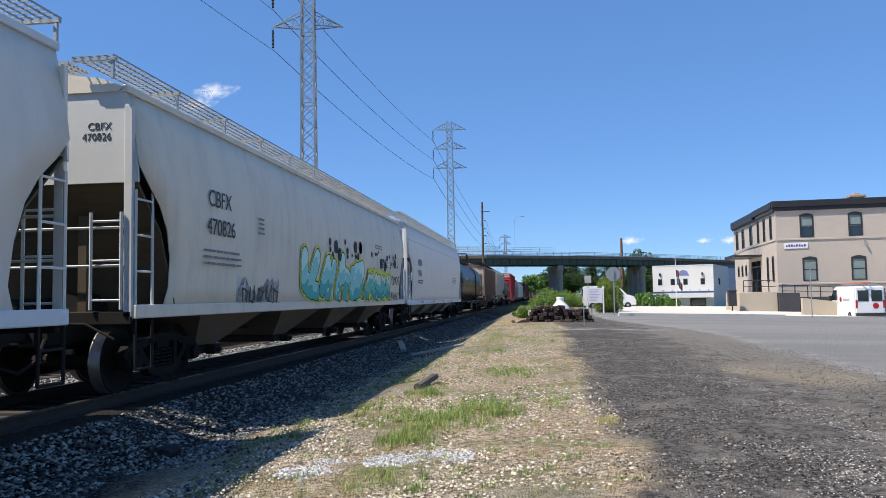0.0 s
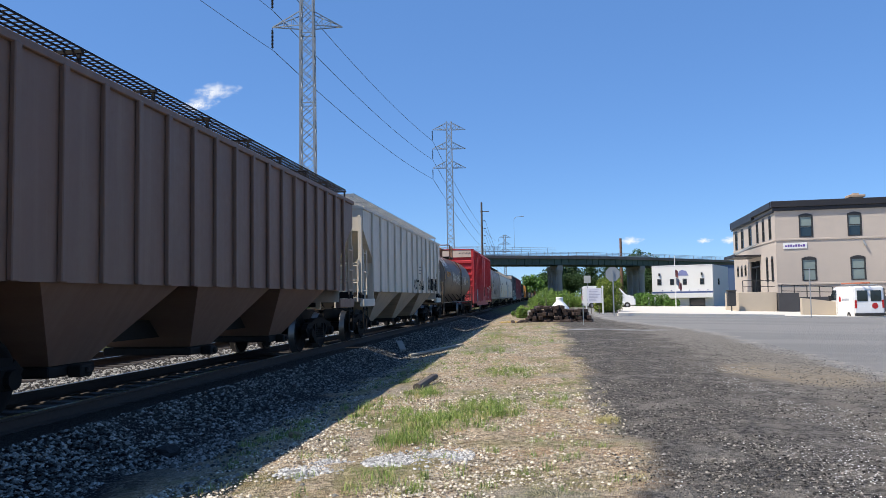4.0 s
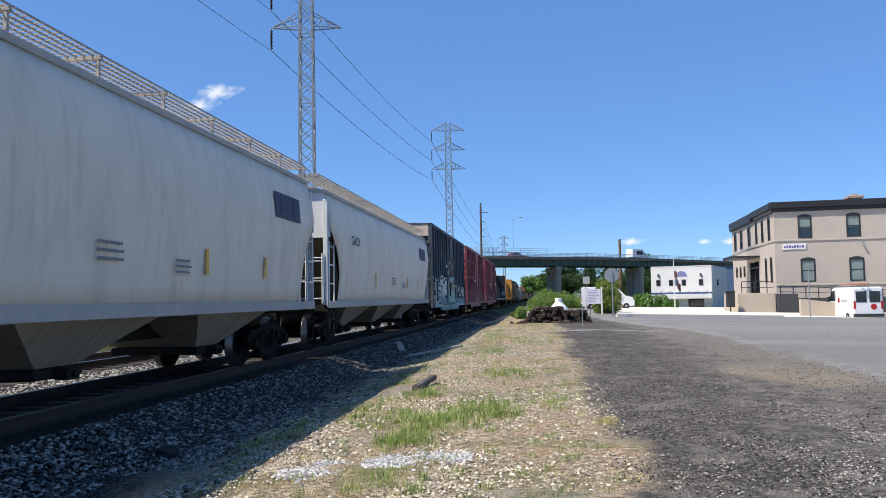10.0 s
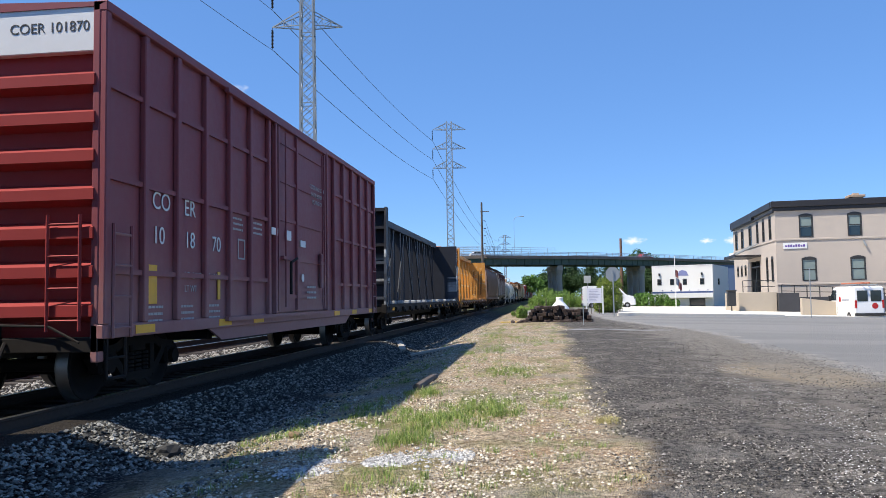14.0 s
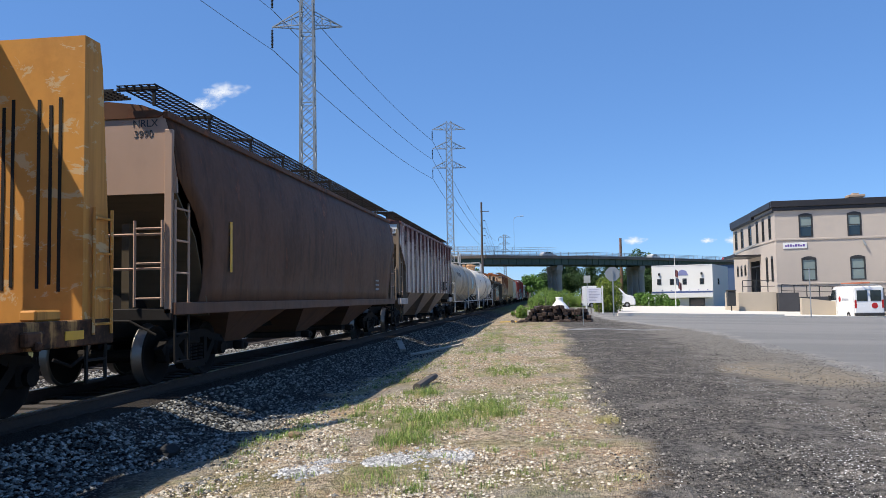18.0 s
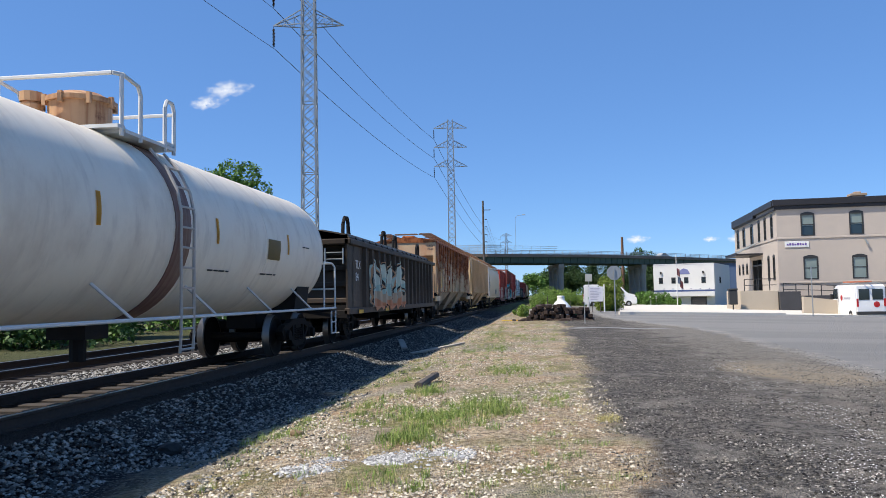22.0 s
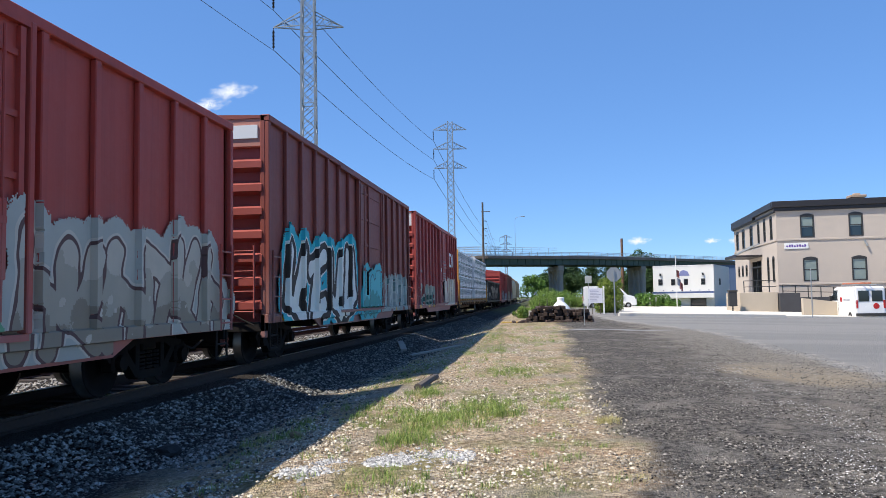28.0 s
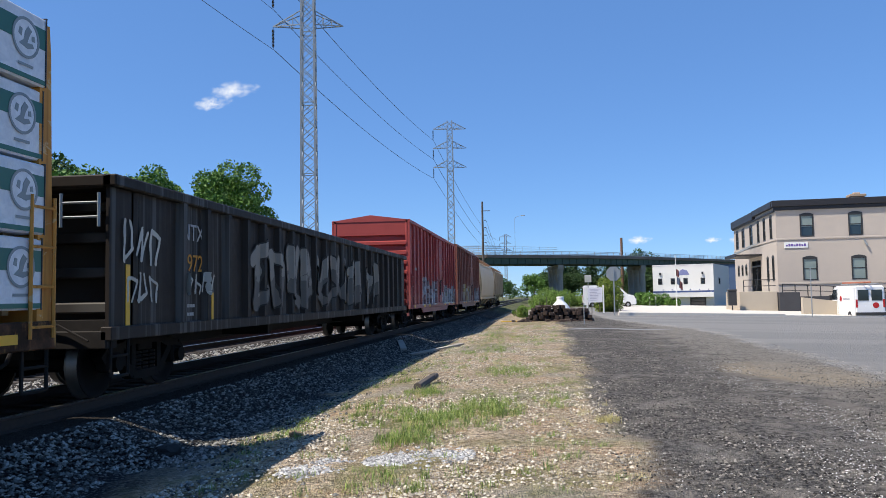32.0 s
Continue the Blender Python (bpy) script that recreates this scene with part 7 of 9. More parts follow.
letters(c, "CRDX", 1.602, 2.05, 2.75, 0.24, paint("faded_mark_brown", (0.131, 0.080, 0.066), amount=0.3))
letters(c, "7", 1.602, 2.05, 2.35, 0.24, paint("faded_mark_brown_b", (0.131, 0.080, 0.066), amount=0.3))
stripes(c, 1.606, (1.05,), 1.7, 2.6, 0.12)
dots(c, 1.604, [(4.7, 2.25, 0.13)], LETTER_WHITE)

TAN = paint("hopper_paint_tan", (0.54, 0.40, 0.255), (0.34, 0.24, 0.14), 0.3, rust=0.03)
c, L = hopper_car("tan ribbed covered hopper car", 404.75, 422.1, TAN, "ribbed", 4.06, 1.5, 3, 18, walk_mat=WALK_RUST, end_mat=paint("end_tan", (0.66, 0.51, 0.32), amount=0.25))
letters(c, "CSXT", 0.93, 0.045, 3.78, 0.11, end=True)
letters(c, "251850", 0.87, 0.045, 3.63, 0.11, end=True)
for k, (a, b) in enumerate((("CS", "25"), ("XT", "18"), ("", "50"))):
    if a:
        letters(c, a, 1.545, 2.35 + k * 0.86, 2.93, 0.25)
    letters(c, b, 1.545, 2.35 + k * 0.86, 2.5, 0.25)
marks(c, 1.54, 2.4, 1.65, 0.5, 0.3, LETTER_BLACK, 2)
marks(c, 1.54, 4.2, 1.7, 0.4, 0.3, LETTER_BLACK, 2)
m = paint("hopper_paint_cream", (0.525, 0.478, 0.380), (0.35, 0.30, 0.21), 0.25, zones=((8.5, 11.5, 1.4, 2.0, (SILV, (0.3, 0.3, 0.28), BLK), 0.3),))
hopper_car("cream smooth-sided covered hopper car", 423.2, 440.0, m, "smooth", 4.05, 1.2, 3, end_mat=WHITE_PAINT, walk_mat=WALK_RUST)

m = paint("boxcar_paint_brick_red", dust=0.3, base=(0.36, 0.065, 0.055), streak=(0.22, 0.04, 0.035), amount=0.3)
c, L = box_car("brick-red boxcar covered low down in pale graffiti", 440.9, 456.0, m, 4.3, 0.8, 15, (0.46, 0.64), roof_mat=paint("roof_red", (0.2, 0.05, 0.042), amount=0.3))
graffiti(c, 0.3, 5.6, 0.85, 2.3, 5, (), (0.52, 0.42, 0.41), None, None, 0.1, 0.04, 0.0, 0.1, 41, label="pinkish white sprayed outline letters")
graffiti(c, 9.5, 14.7, 0.64, 2.15, 6, ((0.22, 0.2, 0.17), (0.31, 0.30, 0.27), (0.40, 0.39, 0.36)), (0.1, 0.06, 0.06), (0.44, 0.44, 0.42), (0.33, 0.36, 0.36), 0.2, 0.045, 0.035, 0.28, 42)
graffiti(c, 8.2, 9.2, 0.84, 1.1, 2, (), None, None, (0.12, 0.3, 0.2), 0.2, 0.0, 0.0, 0.15, 43, label="green overspray")
m = paint("boxcar_paint_oxide", dust=0.3, base=(0.21, 0.062, 0.055), streak=(0.12, 0.048, 0.045), amount=0.35)
c, L = box_car("oxide-brown boxcar with turquoise and grey graffiti", 457.75, 473.5, m, 4.88, 0.84, 15, (0.47, 0.66), end_mat=paint("end_oxide", (0.27, 0.072, 0.068), amount=0.3), top_mat=paint("end_oxide_top", (0.40, 0.19, 0.165), amount=0.3))
part("number_panel", boxed((0.1, 1.35, -0.005, 0.015, 4.42, 4.68)), WHITE_PAINT, c)
letters(c, "406266", 0.2, -0.008, 4.48, 0.15, end=True)
letters(c, "CNA", 1.515, 1.15, 2.55, 0.22, LETTER_WHITE)
letters(c, "406", 1.515, 1.15, 2.2, 0.22, LETTER_WHITE)
letters(c, "266", 1.515, 2.35, 2.2, 0.22, LETTER_WHITE)
graffiti(c, 0.9, 7.3, 0.68, 2.55, 4, ((0.62, 0.64, 0.66),), (0.03, 0.026, 0.024), (0.6, 0.62, 0.64), (0.03, 0.38, 0.5), 0.115, 0.17, 0.04, 0.42, 51, label="white block forms shaded dark on a turquoise cloud")
graffiti(c, 7.6, 9.9, 0.68, 2.1, 3, ((0.04, 0.26, 0.28), (0.08, 0.42, 0.5)), (0.03, 0.06, 0.06), None, (0.05, 0.38, 0.46), 0.22, 0.03, 0.0, 0.25, 52, lift=0.003)
graffiti(c, 10.4, 15.2, 0.86, 2.0, 6, ((0.28, 0.34, 0.36), (0.36, 0.42, 0.43)), (0.12, 0.2, 0.21), None, (0.26, 0.32, 0.33), 0.14, 0.03, 0.0, 0.2, 53, label="pale grey sprayed scribble")
m = paint("boxcar_paint_cn_red", dust=0.3, base=(0.30, 0.062, 0.064), streak=(0.17, 0.036, 0.037), amount=0.3)
c, L = box_car("deep red boxcar with a white emblem and pale sprayed foot", 475.1, 490.25, m, 4.9, 0.84, 15, (0.48, 0.66), end_mat=paint("end_deep_red", (0.27, 0.062, 0.06), amount=0.2), top_mat=WHITE_PAINT)
graffiti(c, 8.9, 13.0, 0.9, 2.1, 5, ((0.46, 0.44, 0.40), (0.50, 0.48, 0.44)), (0.46, 0.44, 0.41), None, (0.47, 0.45, 0.42), 0.25, 0.05, 0.0, 0.32, 61, label="pale beige patch of overpainted graffiti")
graffiti(c, 9.6, 12.9, 1.25, 1.85, 5, (), (0.15, 0.14, 0.14), fat=0.07, edge=0.02, seed=63, lift=0.006, label="thin dark outline on the pale patch")
graffiti(c, 1.0, 5.6, 0.92, 1.9, 5, ((0.05, 0.12, 0.12), (0.3, 0.36, 0.34)), (0.4, 0.42, 0.4), None, None, 0.14, 0.03, 0.0, 0.1, 62)
EMBLEM = ((12.1, 3.67), (11.25, 3.67), (11.2, 3.05), (12.1, 3.05), (12.15, 3.67), (12.75, 3.05), (12.85, 3.75))
bm = bmesh.new()
for a, b in zip(EMBLEM, EMBLEM[1:]):
    bar(bm, (1.59, *a), (1.59, *b), 0.15, 0.01, (1, 0, 0))
part("emblem", bm, LETTER_WHITE, c, "white looped emblem")
marks(c, 1.515, 1.2, 2.4, 0.8, 0.3, LETTER_WHITE, 1)
for y in (10.7, 11.35, 12.2, 12.8):
    marks(c, 1.512, y, 2.6, 0.3, 0.3, LETTER_WHITE, 1)
stripes(c, 1.512, (9.2, 11.55), 0.95, 1.4, 0.12)
for k, w in enumerate(("CLOSE AND LOCK", "BOTH DOORS BEFORE", "MOVING CAR")):
    letters(c, w, 1.606, 8.5 + 0.06 * k, 3.12 - 0.15 * k, 0.085, LETTER_DIM)
marks(c, 1.606, 8.4, 2.15, 0.9, 0.5, LETTER_WHITE, 4, 3)
marks(c, 1.606, 8.5, 1.0, 0.8, 0.7, LETTER_WHITE, 6, 4)
part("route_card", boxed((1.606, 1.612, 7.5, 7.95, 2.62, 2.8)), WHITE_PAINT, c, "white card on the door")
dots(c, 1.606, [(8.05, 1.85, 0.1)], LETTER_WHITE)

# lumber in white wrappers with green bands and a printed ring
WRAP = Nodes("white_wrapper")
wx, wy, wz = WRAP.xyz(WRAP.tc)
wr = WRAP.noise(WRAP.tc, 5, 4, 0.6, 0.6)
wrap_col = WRAP.mix(WRAP.step(wr, 0.35, 0.7), (0.66, 0.68, 0.71), (0.83, 0.84, 0.85))
WRAP.bump(wr, 0.5, 0.02)
WRAP = WRAP.done(wrap_col, 0.45, 0, 0.5)
BAND_G = plain("green_print", (0.035, 0.155, 0.115), 0.5, 0, 0.15, 4, 0)
RING = plain("grey_green_print", (0.27, 0.31, 0.315), 0.5, 0, 0.2, 6, 0)
LATH = plain("lumber_lath", (0.35, 0.26, 0.16), 0.85, 0, 0.25, 8)


def lumber(car, L):
    """Packs in four layers: five columns, then four that stand out a little further."""
    ys = [0.34 + 2.15 * k for k in range(6)]
    far = (L - 0.22 - ys[5]) / 4
    ys += [ys[5] + far * k for k in (1, 2, 3, 4)]
    meshes = {}
    for w in (2.15, far):
        meshes[w] = (mesh_of(boxed((0.12, 1.38, 0.012, w - 0.012, 0.0, 0.745), bevel=0.02), "lumber_pack", WRAP),
                     mesh_of(boxed((1.381, 1.385, 0.03, w - 0.03, 0.40, 0.62)), "printed_band", BAND_G),
                     mesh_of(boxed((1.381, 1.385, 0.03, w - 0.03, 0.02, 0.07)), "printed_line", BAND_G))
    bm = bmesh.new()
    ring = [[bm.verts.new((x, q * math.cos(math.pi * i / 12), 0.44 + q * math.sin(math.pi * i / 12))) for q in (0.185, 0.215)] for x in (1.387, 1.391) for i in range(24)]
    for i in range(24):
        k = (i + 1) % 24
        (a, b), (c, d), (e, f), (g, h) = ring[i], ring[k], ring[24 + i], ring[24 + k]
        for q in ((e, f, h, g), (b, a, c, d), (a, e, g, c), (f, b, d, h)):
            bm.faces.new(q)
    prism(bm, [(-0.11, 0.36), (0.03, 0.33), (0.13, 0.36), (0.1, 0.40), (0.02, 0.39), (0.05, 0.47), (0.09, 0.53), (0.03, 0.57), (-0.02, 0.5), (-0.03, 0.42)], 0, 1.387, 1.391)
    prism(bm, [(-0.12, 0.46), (-0.07, 0.44), (-0.06, 0.52), (-0.1, 0.53)], 0, 1.387, 1.391)
    prism(bm, [(0.09, 0.43), (0.14, 0.43), (0.13, 0.49), (0.09, 0.48)], 0, 1.387, 1.391)
    box(bm, 1.387, 1.39, -0.12, 0.12, 0.14, 0.17)
    rg = mesh_of(bm, "printed_emblem", RING)
    ds = mesh_of(rod(bmesh.new(), (1.381, 0, 0.44), (1.387, 0, 0.44), 0.2, 16), "printed_disc", WRAP)
    st = mesh_of(boxed((1.384, 1.391, -0.008, 0.008, 0.0, 0.75), (0.12, 1.391, -0.012, 0.012, 0.746, 0.756)), "strap", LETTER_BLACK)
    lm = mesh_of(boxed((0.1, 1.36, -0.05, 0.05, -0.05, 0)), "lath", LATH)
    rng = random.Random(17)
    for i in range(9):
        w, y = (2.15 if i < 5 else far), ys[i]
        pk, gb, gl = meshes[w]
        for j in range(4):
            z = 1.2 + j * 0.79
            out = rng.uniform(-0.02, 0.02) + (0.15 if i > 4 else 0)
            for s in (1, -1):
                p = part("lumber_pack", pk, None, car, "white-wrapped stack of lumber", at=pose(out * s, y if s > 0 else y + w, z, 0, 0, 0 if s > 0 else 180))
                if s > 0:
                    part("printed_band", gb, None, p)
                    part("printed_line", gl, None, p)
                    for k in range(4):
                        part("printed_disc", ds, None, p, at=pose(0, w * (k + 0.5) / 4, 0))
                        tagged(part("printed_emblem", rg, None, p, at=pose(0, w * (k + 0.5) / 4, 0)), kind="stuff")
            for dy in (w * 0.5, w - 0.03):
                part("strap", st, None, car, at=pose(out, y + dy, z))
            for dy in (0.35, w - 0.35):
                part("lath", lm, None, car, at=pose(0, y + dy, z))
    # added white sheet standing in for the top pack's sunlit end face
    part("loose_wrapper", boxed((1.2, 1.6, ys[5] - 0.05, ys[5] - 0.01, 3.6, 4.38), bevel=0.01), WHITE_PAINT, car, "added white sheet for the top pack's sunlit end")


c, L = center_beam("yellow centerbeam car loaded with white-wrapped lumber", 491.3, 514.15, YEL_CB, paint("deck_dirty_yellow", (0.36, 0.21, 0.07), (0.05, 0.03, 0.02), 0.8, spec=0.1, rust=0.8, rust_cols=((0.03, 0.016, 0.01), (0.12, 0.055, 0.03))), lumber, 4.45, bd=0.3)

m = paint("gondola_paint_charcoal", dust=0.02, base=(0.022, 0.02, 0.02), streak=(0.035, 0.032, 0.03), amount=0.5, spec=0.1, drip=(0.12, 0.118, 0.11))
c, L = gondola("charcoal gondola car with pale streaks and scrawls", 515.2, 535.65, m, 2.72, 0.8, 22)
letters(c, "NTX", 1.515, 1.95, 2.18, 0.26, LETTER_DIM)
letters(c, "2972", 1.515, 1.95, 1.72, 0.26, ORANGE_L)
graffiti(c, 0.3, 1.3, 1.75, 2.3, 3, (), (0.36, 0.38, 0.38), fat=0.04, edge=0.014, seed=91, h=0.012, label="white sprayed scrawl")
graffiti(c, 0.4, 1.3, 1.25, 1.65, 3, (), (0.33, 0.35, 0.35), fat=0.04, edge=0.012, seed=92, h=0.012, label="white sprayed scrawl")
graffiti(c, 1.95, 2.8, 1.35, 1.7, 3, (), (0.33, 0.35, 0.35), fat=0.04, edge=0.012, seed=93, h=0.012, label="white sprayed scrawl")
graffiti(c, 4.6, 15.4, 1.05, 2.4, 11, ((0.1, 0.1, 0.1), (0.19, 0.19, 0.185)), (0.03, 0.03, 0.03), fat=0.11, edge=0.03, seed=94, label="faint pale graffiti worn to streaks")
stripes(c, 1.506, (0.42,), 0.9, 1.75, 0.1)
stripes(c, 1.506, (3.0,), 0.95, 1.4, 0.08)
marks(c, 1.51, 1.9, 1.05, 0.5, 0.25, LETTER_WHITE, 2)

m = paint("boxcar_paint_plain_red", dust=0.25, base=(0.31, 0.06, 0.062), streak=(0.17, 0.036, 0.036), amount=0.4, zones=((3.0, 7.5, 0.9, 2.1, ((0.45, 0.46, 0.46), (0.35, 0.36, 0.36), (0.2, 0.1, 0.1)), 0.4), (9.5, 15.0, 0.9, 1.9, ((0.42, 0.43, 0.43), (0.25, 0.27, 0.2), (0.3, 0.3, 0.3)), 0.4)))
c, L = box_car("weathered red boxcar with pale graffiti", 536.6, 552.1, m, 4.38, 0.82, 16, (0.48, 0.64), rise=0.2, end_mat=paint("end_warm_red", (0.30, 0.055, 0.055), amount=0.25))
marks(c, 1.515, 1.2, 2.4, 0.8, 0.3, LETTER_WHITE, 1)
m = paint("boxcar_paint_rust_brown", dust=0.25, base=(0.201, 0.080, 0.066), streak=(0.09, 0.035, 0.03), amount=0.4, zones=((3.0, 8.0, 0.9, 2.1, ((0.35, 0.25, 0.1), (0.25, 0.1, 0.05), (0.4, 0.35, 0.3)), 0.4), (10.5, 15.5, 0.9, 2.1, ((0.42, 0.42, 0.42), (0.3, 0.3, 0.3), (0.1, 0.1, 0.1)), 0.4)))
box_car("rust-brown boxcar with graffiti", 553.4, 569.6, m, 4.5, 0.82, 16, (0.48, 0.64))
hopper_car("tan covered hopper car", 571.0, 588.5, paint("hopper_paint_buff", (0.487, 0.410, 0.299), amount=0.25), "smooth", 4.1, 1.2, 3, walk_mat=WALK_RUST)
hopper_car("dull tan covered hopper car at the end of the train", 589.9, 607.0, paint("hopper_paint_drab", (0.420, 0.340, 0.256), amount=0.4), "ribbed", 4.0, 1.5, 3, 16, walk_mat=WALK_RUST)
# ---- power line ----
LATTICE = plain("galvanised_lattice", (0.33, 0.35, 0.36), 0.5, 0.4, 0.15, 1)
INSUL = plain("dark_insulator", (0.05, 0.04, 0.04), 0.3, 0, 0.2, 6, 0)
WIRE = plain("weathered_conductor", (0.07, 0.075, 0.085), 0.6, 0.3, 0.1, 3, 0)
ARMS = (29.4, 33.6, 37.8)


def pylon(x, y, base=-0.6, thick=1.0):
    ob = thing("transmission_tower", "tall slim steel lattice transmission tower with three crossarms", "transmission tower", at=pose(x, y, 0, 0, 0, 9), group="power line towers")
    bm = bmesh.new()
    top = 39.6
    def w(z):
        return float(np.interp(z, [base, 29, top], [0.78, 0.66, 0.52]))
    zs = list(np.linspace(base, top, 34))
    for sx in (-1, 1):
        for sy in (-1, 1):
            for a, b in zip(zs, zs[1:]):
                bar(bm, (sx * w(a), sy * w(a), a), (sx * w(b), sy * w(b), b), 0.16 * thick, 0.16 * thick, (0, 1, 0))
    for k, (a, b) in enumerate(zip(zs, zs[1:])):
        for s in (-1, 1):
            f = 1 if k % 2 else -1
            bar(bm, (-f * w(a), s * w(a), a), (f * w(b), s * w(b), b), 0.07 * thick, 0.07 * thick, (0, 1, 0))
            bar(bm, (s * w(a), -f * w(a), a), (s * w(b), f * w(b), b), 0.07 * thick, 0.07 * thick, (1, 0, 0))
            bar(bm, (f * w(a), s * w(a), a), (-f * w(b), s * w(b), b), 0.05 * thick, 0.05 * thick, (0, 1, 0))
        if k % 6 == 0:
            for s in (-1, 1):
                bar(bm, (-w(a), s * w(a), a), (w(a), s * w(a), a), 0.08 * thick, 0.08 * thick)
                bar(bm, (s * w(a), -w(a), a), (s * w(a), w(a), a), 0.08 * thick, 0.08 * thick)
    part("lattice_mast", bm, LATTICE, ob)
    for z in ARMS:
        for s in (-1, 1):
            bm = bmesh.new()
            tip = (s * 3.6, 0, z)
            for sy in (-1, 1):
                q = (s * w(z), sy * w(z), z)
                u = (s * w(z + 1.5), sy * w(z + 1.5), z + 1.5)
                bar(bm, q, tip, 0.09 * thick, 0.09 * thick)
                bar(bm, u, tip, 0.09 * thick, 0.09 * thick)
                for f in (0.3, 0.6):
                    m0 = Vector(q).lerp(Vector(tip), f)
                    m1 = Vector(u).lerp(Vector(tip), f)
                    bar(bm, m0, m1, 0.05 * thick, 0.05 * thick, (0, 1, 0))
                    bar(bm, Vector(q).lerp(Vector(tip), f - 0.3), m1, 0.05 * thick, 0.05 * thick, (0, 1, 0))
            part("crossarm", bm, LATTICE, ob)
        bm = bmesh.new()
        rod(bm, (-3.6, 0, z), (-3.6, 0, z - 2.3), 0.03, 5)
        for k in range(13):
            zz = z - 0.35 - k * 0.145
            rod(bm, (-3.6, 0, zz), (-3.6, 0, zz - 0.07), 0.15 * thick, 10, 0.07)
        part("insulator_string", bm, INSUL, ob)
    return ob


TOWERS = [(-27.4, -13.6), (-23.5, 76.6), (-19.6, 166.8), (-23.0, 480.0)]
for k, (x, y) in enumerate(TOWERS[1:]):
    pylon(x, y, thick=1.0 if k < 2 else 1.3)


def wire(a, b, sag, r, group="power lines"):
    a, b = Vector(a), Vector(b)
    pts = []
    for i in range(25):
        u = i / 24
        p = a.lerp(b, u)
        p.z -= sag * 4 * u * (1 - u)
        pts.append(p)
    bm = bmesh.new()
    rings = [[bm.verts.new(p + Vector((r * math.cos(k * 1.2566), 0, r * math.sin(k * 1.2566)))) for k in range(5)] for p in pts]
    for u, v in zip(rings, rings[1:]):
        for k in range(5):
            bm.faces.new((u[k], u[(k + 1) % 5], v[(k + 1) % 5], v[k]))
    return thing("power_line", "thin sagging overhead power line", "cable", group=group, data=mesh_of(bm, "power_line", WIRE))


for (xa, ya), (xb, yb), r in ((TOWERS[0], TOWERS[1], 0.026), (TOWERS[1], TOWERS[2], 0.036), (TOWERS[2], TOWERS[3], 0.045)):
    for z in ARMS:
        wire((xa - 3.6, ya, z - 2.3), (xb - 3.6, yb, z - 2.3), 1.2 if yb < 300 else 5.0, r)

pl = thing("utility_pole", "tall weathered wooden utility pole beside the track", "utility pole", at=pose(-12.75, 166, 0))
part("pole", rod(bmesh.new(), (0, 0, -0.5), (0, 0, 21.6), 0.3, 10, 0.2), WOOD_OLD, pl)
part("crossarm", bar(bmesh.new(), (-0.3, 0, 19.6), (1.6, 0, 19.6), 0.14, 0.14), WOOD_OLD, pl)
for k in range(4):
    part("pin_insulator", rod(bmesh.new(), (0.35, 0, 17.6 - 1.6 * k), (0.75, 0, 17.6 - 1.6 * k), 0.09, 6), INSUL, pl)
for z in (17.6, 16.0, 14.4, 12.8):
    wire((-12.0, 166, z), (-15.0, 330, z - 2), 3.0, 0.025, "pole lines")


def street_lamp(x, y, z0, h, arm):
    ob = thing("street_lamp", "slim grey street lamp with a curved arm", "street lamp", at=pose(x, y, z0), group="bridge lamps")
    part("pole", rod(bmesh.new(), (0, 0, 0), (0, 0, h - 0.6), 0.04, 8, 0.025), GALV, ob)
    part("arm", path_rod(bmesh.new(), [(0, 0, h - 0.6), (0.25, 0, h - 0.15), (0.8, 0, h + 0.05), (arm, 0, h + 0.15)], 0.035), GALV, ob)
    part("lamp_head", boxed((arm - 0.1, arm + 0.8, -0.15, 0.15, h + 0.08, h + 0.26), bevel=0.05), GALV, ob)


street_lamp(-6.6, 185.2, 10.55, 9.6, 1.6)
street_lamp(-54.0, 175.5, 10.55, 10.6, 1.2)

# ---- trees and bushes ----
def leaf_cloud(rng, blobs, count, size):
    """Leaf quads spread through a set of blobs (centre, radii); denser towards their skins."""
    V, F = [], []
    wts = np.array([b[1][0] * b[1][2] + b[1][1] * b[1][2] for b in blobs])
    pick = rng.choice(len(blobs), count, p=wts / wts.sum())
    d = rng.normal(size=(count, 3))
    d /= np.linalg.norm(d, axis=1)[:, None]
    rad = rng.uniform(0.55, 1.08, count) ** 0.7
    C = np.array([b[0] for b in blobs])[pick] + d * rad[:, None] * np.array([b[1] for b in blobs])[pick]
    C += rng.normal(scale=0.25 * size, size=C.shape)
    u = rng.normal(size=(count, 3))
    u /= np.linalg.norm(u, axis=1)[:, None]
    v = np.cross(u, rng.normal(size=(count, 3)))
    v /= np.linalg.norm(v, axis=1)[:, None]
    s = size * rng.uniform(0.6, 1.3, count)[:, None]
    P = np.stack([C - u * s, C + v * s * 0.55, C + u * s, C - v * s * 0.55], 1).reshape(-1, 3)
    F = np.arange(count * 4).reshape(-1, 4)
    return P.tolist(), F.tolist()


